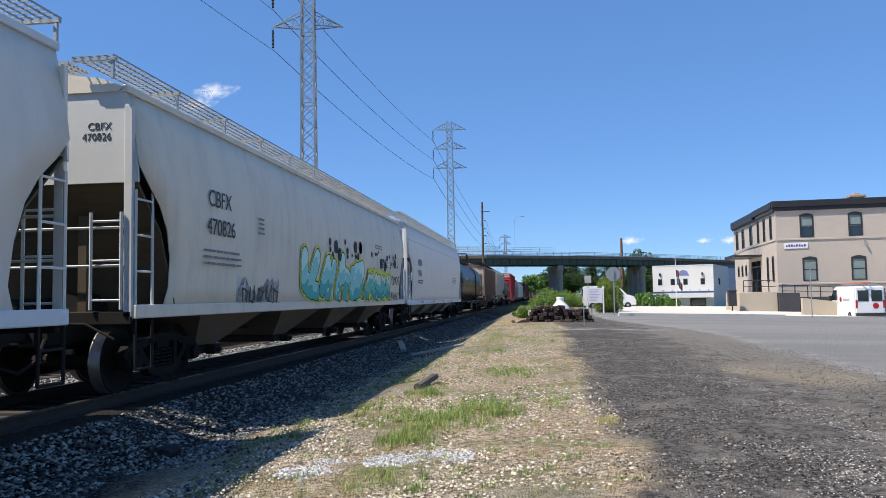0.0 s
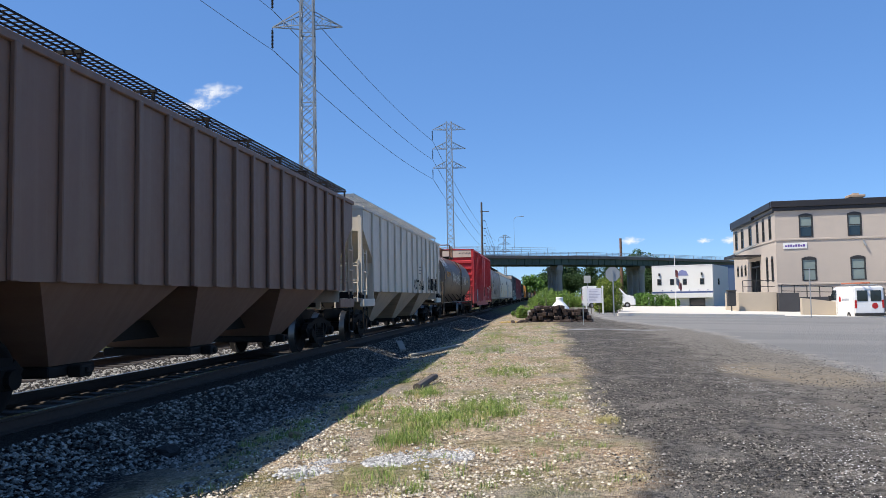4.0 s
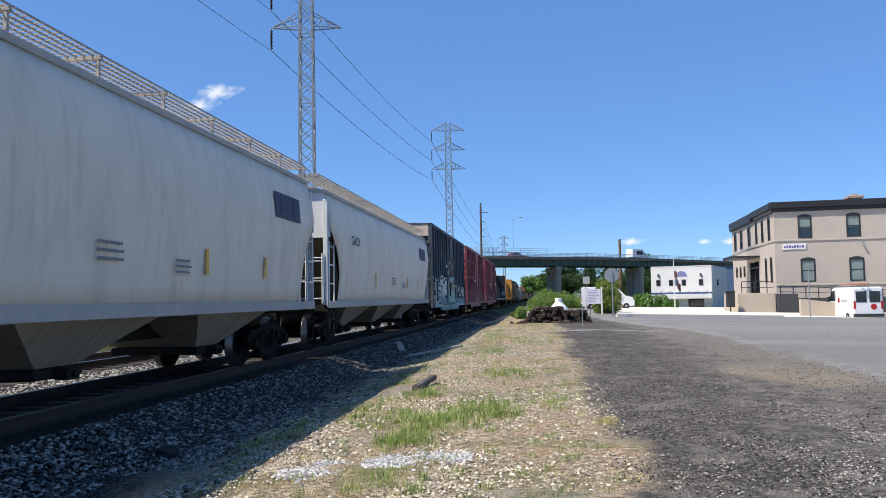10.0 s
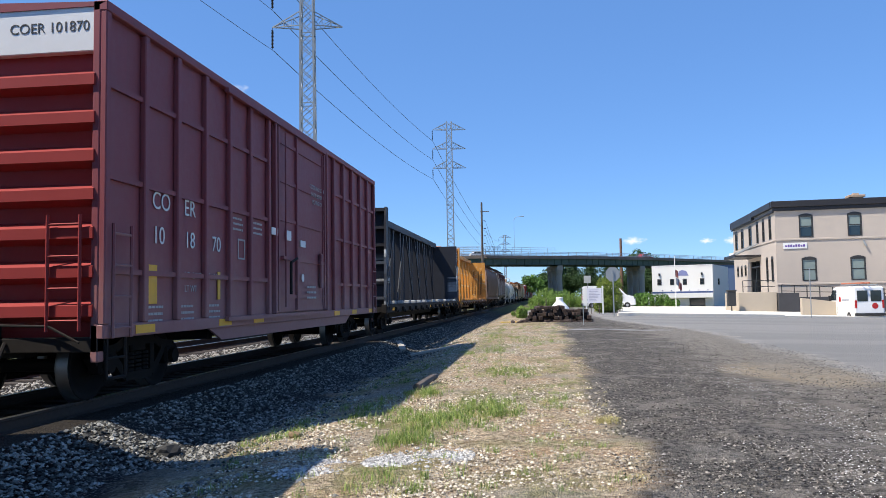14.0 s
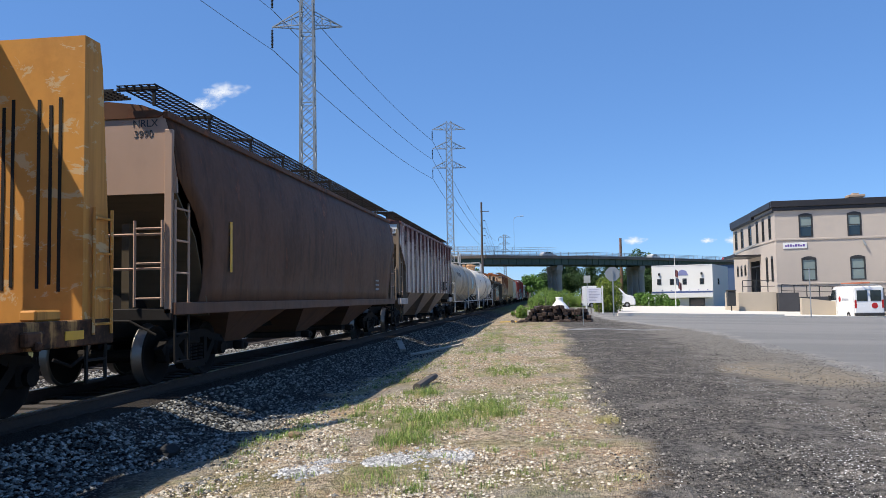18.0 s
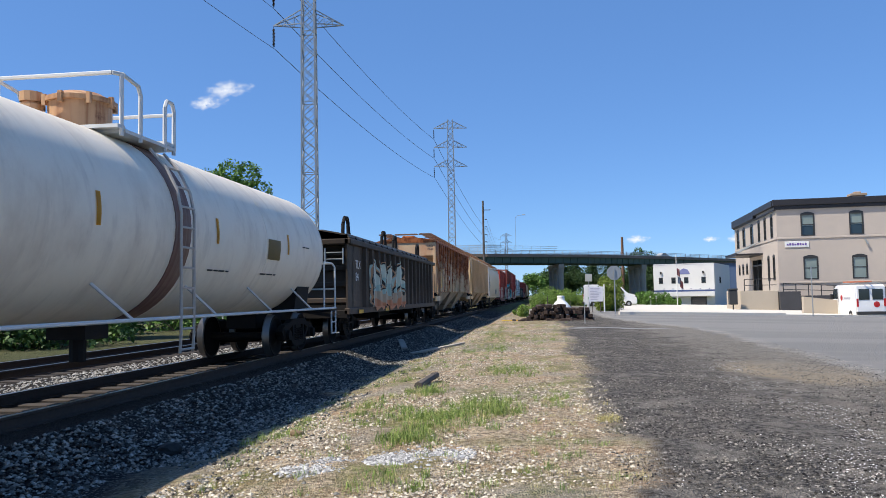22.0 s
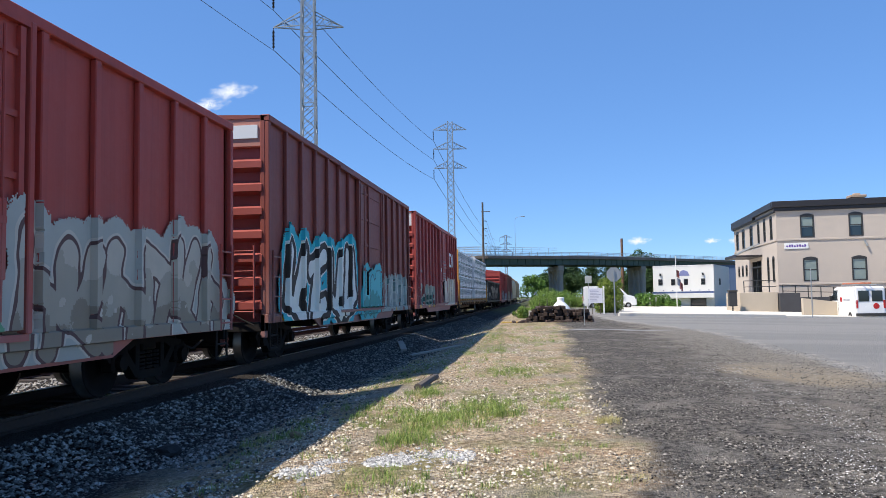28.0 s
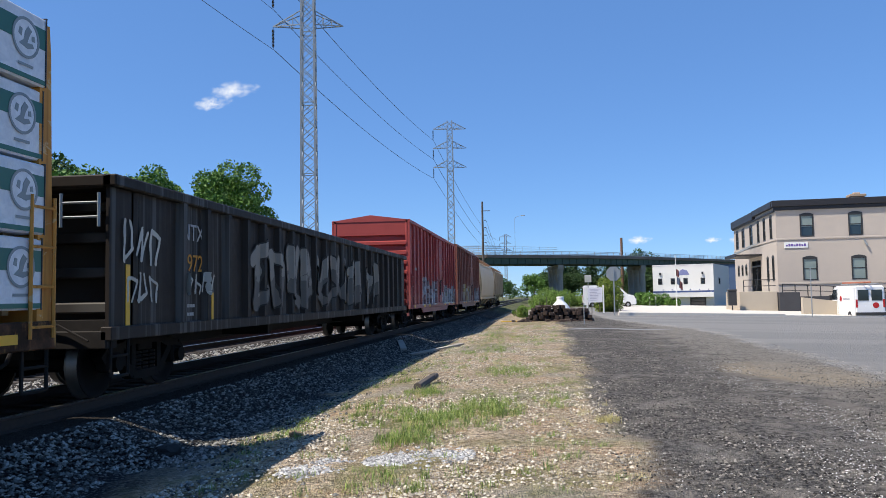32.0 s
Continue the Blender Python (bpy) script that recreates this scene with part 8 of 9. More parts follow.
def tree(x, y, h, r, seed, leaves=9000, size=0.16, mat=LEAF_A, label="leafy green tree behind the tracks"):
    rng = np.random.default_rng(seed)
    z0 = float(ground_z(x, y)) - 0.05
    ob = thing("tree", label, "tree", at=pose(x, y, z0), group="trees")
    bm = bmesh.new()
    tips = []
    p, rr = Vector((0, 0, 0)), 0.035 * h * 0.6
    lean = Vector((rng.uniform(-0.08, 0.08), rng.uniform(-0.08, 0.08), 0))
    for k in range(6):
        q = p + Vector((0, 0, h * 0.13)) + lean * h * 0.1 + Vector((rng.uniform(-0.1, 0.1), rng.uniform(-0.1, 0.1), 0))
        rod(bm, p, q, rr, 8, rr * 0.82)
        if k >= 1:
            for _ in range(3):
                a = rng.uniform(0, 6.28)
                ln = r * rng.uniform(0.5, 0.95) * (1.1 - 0.1 * k)
                e = q + Vector((math.cos(a) * ln, math.sin(a) * ln, ln * rng.uniform(0.25, 0.8)))
                m = q.lerp(e, 0.5) + Vector((0, 0, 0.1 * ln))
                rod(bm, q, m, rr * 0.45, 5, rr * 0.3)
                rod(bm, m, e, rr * 0.3, 5, rr * 0.1)
                tips += [e, m]
        p, rr = q, rr * 0.82
    tips.append(p)
    part("trunk", bm, BARK, ob)
    blobs = []
    for t in tips:
        s = r * rng.uniform(0.22, 0.42)
        blobs.append(((t.x + rng.uniform(-0.2, 0.2), t.y + rng.uniform(-0.2, 0.2), min(t.z, h - s * 0.7)), (s, s, s * rng.uniform(0.6, 0.9))))
    for _ in range(6):
        a, u = rng.uniform(0, 6.28), rng.uniform(0.3, 0.8)
        blobs.append(((math.cos(a) * r * u, math.sin(a) * r * u, h * rng.uniform(0.45, 0.9)), (r * 0.3, r * 0.3, r * 0.25)))
    blobs.append(((p.x, p.y, h - r * 0.3), (r * 0.3, r * 0.3, r * 0.3)))
    V, F = leaf_cloud(rng, blobs, leaves, size)
    tagged(part("crown", raw_mesh("crown", V, F, mat), None, ob), kind="stuff")
    return ob


def bush(x, y, w, d, h, seed, leaves=4000, size=0.1, mat=LEAF_A, label="dense green bush near the bridge", z0=None):
    rng = np.random.default_rng(seed)
    z0 = float(ground_z(x, y)) if z0 is None else z0
    ob = thing("bush", label, "bush", at=pose(x, y, z0), group="bushes")
    bm = bmesh.new()
    blobs = []
    for k in range(max(5, int(w * 3))):
        a, b = rng.uniform(-0.5, 0.5) * w, rng.uniform(-0.5, 0.5) * d
        edge = 1 - 0.5 * (2 * abs(a) / w) ** 2
        hh = h * edge * rng.uniform(0.55, 1.0)
        s = min(0.45 * hh, 0.22 * w + 0.2) * rng.uniform(0.7, 1.1)
        blobs.append(((a, b, max(hh - s, s * 0.6)), (s, s, s)))
        blobs.append(((a * 0.95, b, max((hh - s) * 0.45, 0.2)), (s * 1.1, s * 1.1, s)))
        rod(bm, (a * 0.6, b * 0.6, -0.05), (a, b, hh * 0.7), 0.03, 5, 0.012)
    tagged(part("stem", bm, BARK, ob), kind="stuff")
    V, F = leaf_cloud(rng, blobs, leaves, size)
    tagged(part("foliage", raw_mesh("foliage", V, F, mat), None, ob), kind="stuff")
    return ob


# behind the train
tree(-24.0, 36.0, 8.6, 3.4, 6, 12000, 0.14)
tree(-27.5, 52.0, 9.4, 3.8, 7, 12000, 0.15)
tree(-32.0, 47.0, 11.6, 4.2, 1, 15000, 0.17, LEAF_B)
tree(-37.5, 72.0, 15.5, 4.4, 2, 15000, 0.18)
tree(-30.5, 74.5, 16.0, 4.8, 3, 17000, 0.18)
tree(-41.0, 62.0, 10.5, 3.8, 4, 9000, 0.18, LEAF_B)
tree(-26.5, 30.0, 7.8, 3.2, 5, 9000, 0.14, LEAF_B)
for k in range(13):
    yy = 14 + k * 5.6
    bush(-21.5 - (k % 3) * 2.2, yy, 6.5, 3.5, 3.4 + 1.6 * ((k * 7) % 5) / 4, 40 + k, 4500, 0.13, LEAF_B if k % 2 else LEAF_A, "rank green shrubs along the far side of the tracks")
# round the bridge foot
bush(1.6, 92, 6.0, 4, 2.3, 60, 15000, 0.07, LEAF_C)
bush(0.4, 100, 4.0, 4, 2.4, 61, 9000, 0.08, LEAF_C)
bush(4.6, 97, 5, 4, 2.1, 62, 9000, 0.08, LEAF_C)
bush(5.3, 62.5, 2.6, 1.6, 3.2, 63, 11000, 0.07, pieces("leaves_yellowish", (0.10, 0.16, 0.02), (0.2, 0.25, 0.04), 0.6), "tall yellowish-green bush behind the signs")
bush(12.3, 105, 5.0, 4, 2.0, 64, 7000, 0.12)
bush(15.4, 108, 5.0, 3, 1.9, 65, 5000, 0.12)
bush(8.8, 112, 5.0, 4, 2.0, 66, 5000, 0.13)
bush(-1.2, 47.5, 1.7, 2.2, 0.95, 67, 5000, 0.045, LEAF_C, "low weeds beside the track bed")
# behind the bridge: shade under the deck comes from the dark leaf colour
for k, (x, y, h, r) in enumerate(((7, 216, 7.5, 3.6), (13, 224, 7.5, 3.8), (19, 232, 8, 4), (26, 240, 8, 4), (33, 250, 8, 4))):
    tree(x, y, h, r, 70 + k, 6000, 0.2, LEAF_D, "tree behind the bridge, its leaves coloured shade-dark")
tree(31, 268, 17.5, 5.0, 80, 5000, 0.3, LEAF_B, "tree behind the bridge")
tree(36, 275, 16.5, 4.5, 81, 4000, 0.3, LEAF_B, "tree behind the bridge")
for k in range(9):
    tree(-3.0 + (k % 3) * 3.5 + k * 0.6, 250 + k * 26, 8.5 + (k * 5) % 4, 4.2, 90 + k, 2600, 0.35, LEAF_B if k % 2 else LEAF_A, "distant tree beside the railway")
for k in range(7):
    tree(-19.5 - (k % 3) * 3, 230 + k * 36, 9 + (k * 3) % 4, 4.5, 110 + k, 2400, 0.36, LEAF_B, "distant tree beside the railway")


def far_woods():
    rng = np.random.default_rng(7)
    blobs = []
    for k in range(150):
        x = -420 + 840 * k / 149 + rng.uniform(-3, 3)
        y = 620 + rng.uniform(-40, 60) + abs(x) * 0.2
        hgt = rng.uniform(8, 13)
        blobs.append(((x, y, hgt * 0.5 - 1), (5, 5, hgt * 0.5)))
    V, F = leaf_cloud(rng, blobs, 26000, 0.9)
    thing("far_woods", "distant line of green woods on the horizon", "woods", kind="stuff", data=raw_mesh("far_woods", V, F, LEAF_B))


# same shade-darkened leaves, backing the view below the deck
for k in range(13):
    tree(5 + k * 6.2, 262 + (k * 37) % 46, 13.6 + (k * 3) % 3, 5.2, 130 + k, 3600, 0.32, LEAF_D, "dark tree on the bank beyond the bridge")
far_woods()
chim = thing("brick_chimney", "slim brown chimney rising behind the bridge", "chimney", at=pose(23.2, 238, 0))
part("shaft", rod(bmesh.new(), (0, 0, -1), (0, 0, 18.2), 0.5, 10, 0.36), plain("chimney_brown", (0.2, 0.11, 0.07), 0.9), chim)

# ---- lot, walls and the low white building ----
LOT = plain("pale_concrete_paving", (0.62, 0.575, 0.5), 0.85, 0, 0.07, 0.7, 0.1)


def sheet_on_ground(poly_rows, lift, mat, name):
    """Rows of points laid just above the ground."""
    V, F, n = [], [], len(poly_rows[0])
    for row in poly_rows:
        for x, y in row:
            V.append((x, y, float(ground_z(x, y)) + lift))
    for j in range(len(poly_rows) - 1):
        for i in range(n - 1):
            F.append((j * n + i, j * n + i + 1, (j + 1) * n + i + 1, (j + 1) * n + i))
    m = len(V)
    V += [(x, y, z - lift - 0.1) for x, y, z in V[:n]]
    for i in range(n - 1):
        F.append((m + i, m + i + 1, i + 1, i))
    return raw_mesh(name, V, F, mat)


rows = []
for k in range(12):
    f = k / 11
    rows.append([(4.7 + i * (60 - 4.7) / 14 * (1 + 0.0 * f) + 6 * f, 51.6 + 0.268 * (i * (60 - 4.7) / 14) * (1 - f) + f * 62) for i in range(15)])
thing("concrete_lot", "bright pale concrete lot in front of the buildings", "pavement", kind="structure", data=sheet_on_ground(rows, 0.10, LOT, "concrete_lot"))
KERB = plain("kerb_concrete", (0.55, 0.52, 0.46), 0.9, 0, 0.12, 1.5, 0.2)
line = [(4.7 + i * (60 - 4.7) / 30, 51.5 + 0.268 * (i * (60 - 4.7) / 30)) for i in range(31)]
bm = bmesh.new()
for (xa, ya), (xb, yb) in zip(line[:6], line[1:7]):
    bar(bm, (xa, ya, float(ground_z(xa, ya)) + 0.06), (xb, yb, float(ground_z(xb, yb)) + 0.06), 0.25, 0.26)
thing("low_wall", "low pale concrete kerb at the lot's edge", "wall", kind="structure", data=mesh_of(bm, "low_wall", LOT))

WHITE_WALL = plain("white_block_wall", (0.74, 0.73, 0.70), 0.8, 0, 0.05, 1.0, 0.08)
SIGN_BLUE = plain("blue_trim", (0.05, 0.08, 0.2), 0.6)


def white_building():
    ob = thing("white_building", "low white two-storey building with a blue band", "building")
    a, b, c = Vector((16.0, 119.0, -0.75)), Vector((24.3, 117.0, -0.75)), Vector((29.6, 131.0, -0.75))
    L = (b - a).length
    m = Matrix.Translation(a) @ pose(0, 0, 0, 0, 0, math.degrees(math.atan2(b.y - a.y, b.x - a.x)))
    H = 6.25
    holes = [(x, x + 0.6, 3.35, 4.25) for x in (0.75, 2.55, 4.35, 6.75)] + [(0.6, 1.5, 0.0, 1.35), (2.6, 3.6, 0.2, 1.3), (5.2, 7.4, 0.2, 1.4)]
    part("front_wall", wall_with_holes(L, H, 0.3, holes), WHITE_WALL, ob, at=m)
    for h in holes:
        window(ob, m, *h, arched=False)
    part("parapet_trim", boxed((0, L, -0.04, 0, H - 0.12, H)), WHITE_WALL, ob, at=m)
    part("blue_band", boxed((0, L, -0.05, 0, 2.15, 2.4)), SIGN_BLUE, ob, at=m)
    part("awning", boxed((1.7, L, -0.7, 0, 1.45, 2.1), bevel=0.02), WHITE_PAINT, ob, at=m)
    for x in np.linspace(1.4, L - 0.8, 6):
        part("wall_lamp", boxed((x, x + 0.12, -0.12, 0, 2.5, 2.62)), SIGN_BLUE, ob, at=m)
    for x in (0.95, 6.9):
        part("bracket_lamp", boxed((x, x + 0.25, -0.2, 0, 4.75, 5.1)), FRAME_DK, ob, at=m)
    part("emblem", prism(bmesh.new(), [(3.6, 4.7), (5.2, 4.7), (4.9, 5.35), (4.3, 5.55), (3.9, 5.35)], 1, -0.03, 0.0), plain("faded_blue_sign", (0.2, 0.22, 0.42), 0.6), ob, at=m)
    Ls = (c - b).length
    ms = Matrix.Translation(b) @ pose(0, 0, 0, 0, 0, math.degrees(math.atan2(c.y - b.y, c.x - b.x)))
    part("side_wall", wall_with_holes(Ls, H, 0.3, [(4.5, 5.9, 3.3, 4.3)]), plain("grey_white_wall", (0.55, 0.55, 0.54), 0.8, 0, 0.06, 1), ob, at=ms)
    window(ob, ms, 4.5, 5.9, 3.3, 4.3, arched=False)
    part("roof", boxed((0.3, L, 0.3, Ls * 0.9, H - 0.3, H - 0.2)), CONCRETE, ob, at=m)
    part("back_wall", boxed((0, L, Ls * 0.9, Ls * 0.9 + 0.3, 0, H - 0.3), (0, 0.3, 0.3, Ls * 0.9, 0, H - 0.3)), WHITE_WALL, ob, at=m)


white_building()
bb = thing("blue_building", "blue-sided building behind the white one", "building", at=pose(33.5, 152, -1))
part("wall", boxed((-5, 6, 0, 14, 0, 7.6)), plain("blue_siding", (0.10, 0.15, 0.26), 0.7, 0, 0.12, 1), bb)
part("roof", boxed((-5.2, 6.2, -0.2, 14.2, 7.6, 7.8)), FRAME_DK, bb)

# entrance platform, steps and ramp before the tan building
RAMP_C = plain("tan_concrete", (0.47, 0.40, 0.31), 0.9, 0, 0.1, 1.2, 0.15)
ramp = thing("entrance_platform", "concrete entrance platform and ramp with black railings", "ramp", kind="structure")
part("platform", boxed((17.6, 20.9, 74.0, 79.5, -1.0, 1.32), bevel=0.03), RAMP_C, ramp)
part("dark_wall", boxed((20.95, 22.7, 73.6, 78.0, -1.0, 1.2), (22.75, 33.0, 74.6, 75.0, -1.0, 0.8)), plain("charcoal_wall", (0.05, 0.05, 0.055), 0.8), ramp)
bm = bmesh.new()
prism(bm, [(18.7, -1.1), (25.6, -1.1), (25.6, -0.62), (21.6, 0.45), (18.7, 0.82)], 1, 60.0, 60.5)
part("ramp_wall", bm, RAMP_C, ramp)
bm = bmesh.new()
prism(bm, [(20.4, -1.1), (25.6, -1.1), (25.6, -0.75), (20.4, 0.3)], 1, 60.5, 63.5)
part("ramp_slab", bm, RAMP_C, ramp)
for x0, x1, y, z0, z1 in ((21.6, 32.0, 74.9, 0.9, 0.75), (18.0, 20.8, 74.1, 1.32, 1.32)):
    bm = bmesh.new()
    rod(bm, (x0, y, z0 + 1.05), (x1, y, z1 + 0.55 if x1 > 30 else z1 + 1.05), 0.035, 6)
    rod(bm, (x0, y, z0 + 0.5), (x1, y, z1 + 0.2 if x1 > 30 else z1 + 0.5), 0.03, 6)
    part("handrail", bm, FRAME_DK, ramp)
    for k in range(int((x1 - x0) / 1.1) + 1):
        x = x0 + k * 1.1
        part("railing_post", boxed((x - 0.035, x + 0.035, y - 0.035, y + 0.035, min(z0, z1) - 0.1, z0 + 1.02 - (0.5 * (x - x0) / (x1 - x0) if x1 > 30 else 0))), FRAME_DK, ramp)
bin_ = thing("waste_bin", "dark waste bin on a post by the entrance", "bin", at=pose(16.75, 73.2, 0))
part("post", rod(bmesh.new(), (0, 0, -0.9), (0, 0, 0.3), 0.06), FRAME_DK, bin_)
part("body", boxed((-0.35, 0.35, -0.3, 0.3, 0.1, 1.4), (-0.4, 0.4, -0.35, 0.35, 1.4, 1.55), bevel=0.04), FRAME_DK, bin_)
mast = thing("marker_post", "thin pale marker post in the lot", "post", at=pose(17.3, 53.8, -0.7))
part("post", rod(bmesh.new(), (0, 0, 0), (0, 0, 3.5), 0.035, 6), GALV, mast)

fl = thing("flagpole", "white flagpole with small hanging flags", "flagpole", at=pose(16.9, 104, -0.7))
part("pole", rod(bmesh.new(), (0, 0, 0), (0, 0, 6.9), 0.07, 8, 0.04), WHITE_PAINT, fl)
for k, (z, col, dx) in enumerate(((5.2, (0.30, 0.12, 0.13), 0.0), (4.1, (0.16, 0.2, 0.3), 0.15), (3.6, (0.3, 0.12, 0.13), 0.4))):
    bm = bmesh.new()
    n = 7
    lo, hi = [], []
    for i in range(n):
        u = i / (n - 1)
        yy = 0.12 * math.sin(u * 7 + k)
        lo.append(bm.verts.new((dx + u * 0.42, yy, z - 0.9 - 0.35 * u)))
        hi.append(bm.verts.new((dx + u * 0.42, yy, z - 0.3 * u)))
    for i in range(n - 1):
        bm.faces.new((lo[i], lo[i + 1], hi[i + 1], hi[i]))
    bmesh.ops.solidify(bm, geom=bm.faces[:], thickness=0.015)
    part("flag", bm, plain("flag_cloth_%d" % k, col, 0.8, 0, 0.3, 3), fl)
for x in (13.4, 14.1):
    b = thing("bollard", "white bollard beside the bushes", "bollard", at=pose(x, 103, -0.7), group="bollards")
    part("post", rod(bmesh.new(), (0, 0, 0), (0, 0, 1.6), 0.12, 10), WHITE_PAINT, b)

# ---- signs, scrap pile and clutter at the road's end ----
st = thing("stop_sign", "octagonal road sign seen from its grey metal back", "road sign", at=pose(4.42, 51.0, -0.08, 0, 0, 6))
part("post", boxed((-0.035, 0.035, -0.03, 0.03, 0, 2.95)), GALV, st)
bm = bmesh.new()
pts = [(0.45 / math.cos(math.pi / 8) * math.cos(math.pi / 8 + k * math.pi / 4), 2.68 + 0.45 / math.cos(math.pi / 8) * math.sin(math.pi / 8 + k * math.pi / 4)) for k in range(8)]
prism(bm, pts, 1, 0.035, 0.05)
part("plate", bm, plain("bare_aluminium", (0.38, 0.39, 0.38), 0.5, 0.4, 0.12, 3), st)

sg = thing("notice_board", "white notice board on two white posts", "notice board", at=pose(3.55, 56.2, -0.02, 0, 0, -4))
part("post", boxed((-0.62, -0.52, -0.05, 0.05, 0, 1.95), bevel=0.01), WHITE_PAINT, sg)
part("post", boxed((0.52, 0.62, -0.05, 0.05, 0, 1.95), bevel=0.01), WHITE_PAINT, sg)
bd = part("board", boxed((-0.5, 0.5, -0.03, 0.03, 0.75, 1.8), bevel=0.01), plain("board_white", (0.66, 0.66, 0.72), 0.5, 0, 0.04, 3), sg)
tagged(part("print", boxed(*[(-0.38, random.uniform(0.1, 0.4), -0.035, -0.031, 1.66 - k * 0.11, 1.7 - k * 0.11) for k in range(8)]), plain("pale_violet_print", (0.4, 0.4, 0.5), 0.6), bd), kind="stuff")
for x in (-0.25, 0.3):
    part("brace", boxed((x - 0.03, x + 0.03, 0.1, 0.15, 0, 0.9)), WOOD_OLD, sg)

mk = thing("small_sign", "small grey rectangular sign on a thin pole", "sign", at=pose(3.15, 57.5, -0.02))
part("pole", rod(bmesh.new(), (0, 0, 0), (0, 0, 2.7), 0.03, 6), GALV, mk)
part("plate", boxed((-0.24, 0.24, -0.05, -0.03, 2.2, 2.72), bevel=0.004), plain("grey_sign_back", (0.45, 0.46, 0.42), 0.5), mk)

stake = thing("stake", "thin grey stake in front of the scrap pile", "post", at=pose(1.78, 36.5, -0.25))
part("post", rod(bmesh.new(), (0, 0, 0), (0, 0, 1.15), 0.025, 6), GALV, stake)

TIE_END = plain("sawn_tie_dark", (0.06, 0.04, 0.032), 0.95, 0, 0.45, 9, 0.5)
rng = random.Random(9)
for k in range(76):
    row = k // 17
    i = k % 17
    n = 17 - row * 1
    if i >= n:
        continue
    x = -0.95 + (i + row * 0.5) * 0.205 + rng.uniform(-0.03, 0.03)
    y = 40.6 + rng.uniform(-0.2, 0.25)
    z = -0.1 + row * 0.17 - (0.5 * max(0, -0.3 - x) * row * 0.25)
    tx = thing("scrap_tie", "dark cut piece of old railway tie in a stack", "railway tie", at=pose(x, y, z + rng.uniform(-0.01, 0.02), rng.uniform(-4, 4), rng.uniform(-6, 6), rng.uniform(-14, 14)), group="stack of old ties",
               data=mesh_of(boxed((-0.1 - rng.uniform(0, 0.02), 0.1, -0.35, 0.35, 0, 0.17 + rng.uniform(-0.01, 0.02)), bevel=0.02), "scrap_tie", TIE_END))
for k in range(26):
    thing("scrap_tie", "dark cut piece of old railway tie in a stack", "railway tie", at=pose(rng.uniform(-1.9, 2.5), 40.2 + rng.uniform(-0.4, 0.6), -0.14 + rng.uniform(0, 0.06), rng.uniform(-15, 15), rng.uniform(-15, 15), rng.uniform(0, 180)), group="stack of old ties",
          data=mesh_of(boxed((-0.09, 0.09, -0.22, 0.22, 0, 0.14), bevel=0.02), "scrap_tie", TIE_END))

dome = thing("white_dome_cap", "white bell-shaped plastic cover behind the tie stack", "cover", at=pose(0.85, 43.6, -0.08))
bm = bmesh.new()
prof = [(0.0, 0.62), (0.25, 0.62), (0.5, 0.58), (0.7, 0.5), (0.88, 0.36), (1.0, 0.24), (1.06, 0.2), (1.2, 0.19), (1.26, 0.21), (1.28, 0.16)]
lathe(bm, [(u, r) for u, r in prof], 28)
bmesh.ops.transform(bm, matrix=Matrix.Rotation(radians(-90), 4, "Y"), verts=bm.verts)
bmesh.ops.recalc_face_normals(bm, faces=bm.faces)
part("shell", bm, plain("white_plastic", (0.8, 0.8, 0.78), 0.45, 0, 0.05, 3), dome, smooth=True)

yb = thing("yellow_beam", "yellow painted beam lying on the ground", "beam", at=pose(-1.75, 40.6, -0.14, 0, 0, 8))
part("beam", boxed((-0.5, 0.55, -0.08, 0.08, 0, 0.13), bevel=0.015), plain("yellow_paint", (0.65, 0.42, 0.03), 0.6), yb)
for k in range(3):
    bk = thing("concrete_block", "grey weathered concrete block beside the ties", "block", at=pose(-0.75 + k * 0.36, 43.2 + 0.15 * k, -0.12), group="concrete blocks")
    part("block", boxed((-0.15, 0.15, -0.15, 0.15, 0, 0.62 - 0.12 * k), bevel=0.02), CONCRETE, bk)
for k in range(5):
    ps = thing("fence_stake", "thin dark stake behind the tie stack", "post", at=pose(-0.3 + k * 0.42, 44.6, -0.1), group="stakes")
    part("post", rod(bmesh.new(), (0, 0, 0), (0, 0, 1.0 + 0.3 * (k % 2)), 0.025, 5), WOOD_OLD, ps)
gc = thing("green_crate", "green crate behind the stake", "crate", at=pose(2.05, 47.0, -0.05))
part("crate", boxed((-0.3, 0.35, -0.3, 0.3, 0, 0.5), bevel=0.03), plain("green_plastic", (0.03, 0.2, 0.09), 0.5), gc)

# ---- road vehicles ----
TYRE = plain("tyre_rubber", (0.02, 0.02, 0.02), 0.85, 0, 0.2, 8)
RIM = plain("steel_rim", (0.35, 0.35, 0.36), 0.4, 0.6, 0.1, 6)
VAN_W = plain("van_white_paint", (0.78, 0.78, 0.77), 0.25, 0, 0.03, 2, 0, 0.6)
TAIL = plain("red_lens", (0.45, 0.02, 0.02), 0.25, 0, 0.1, 5, 0)


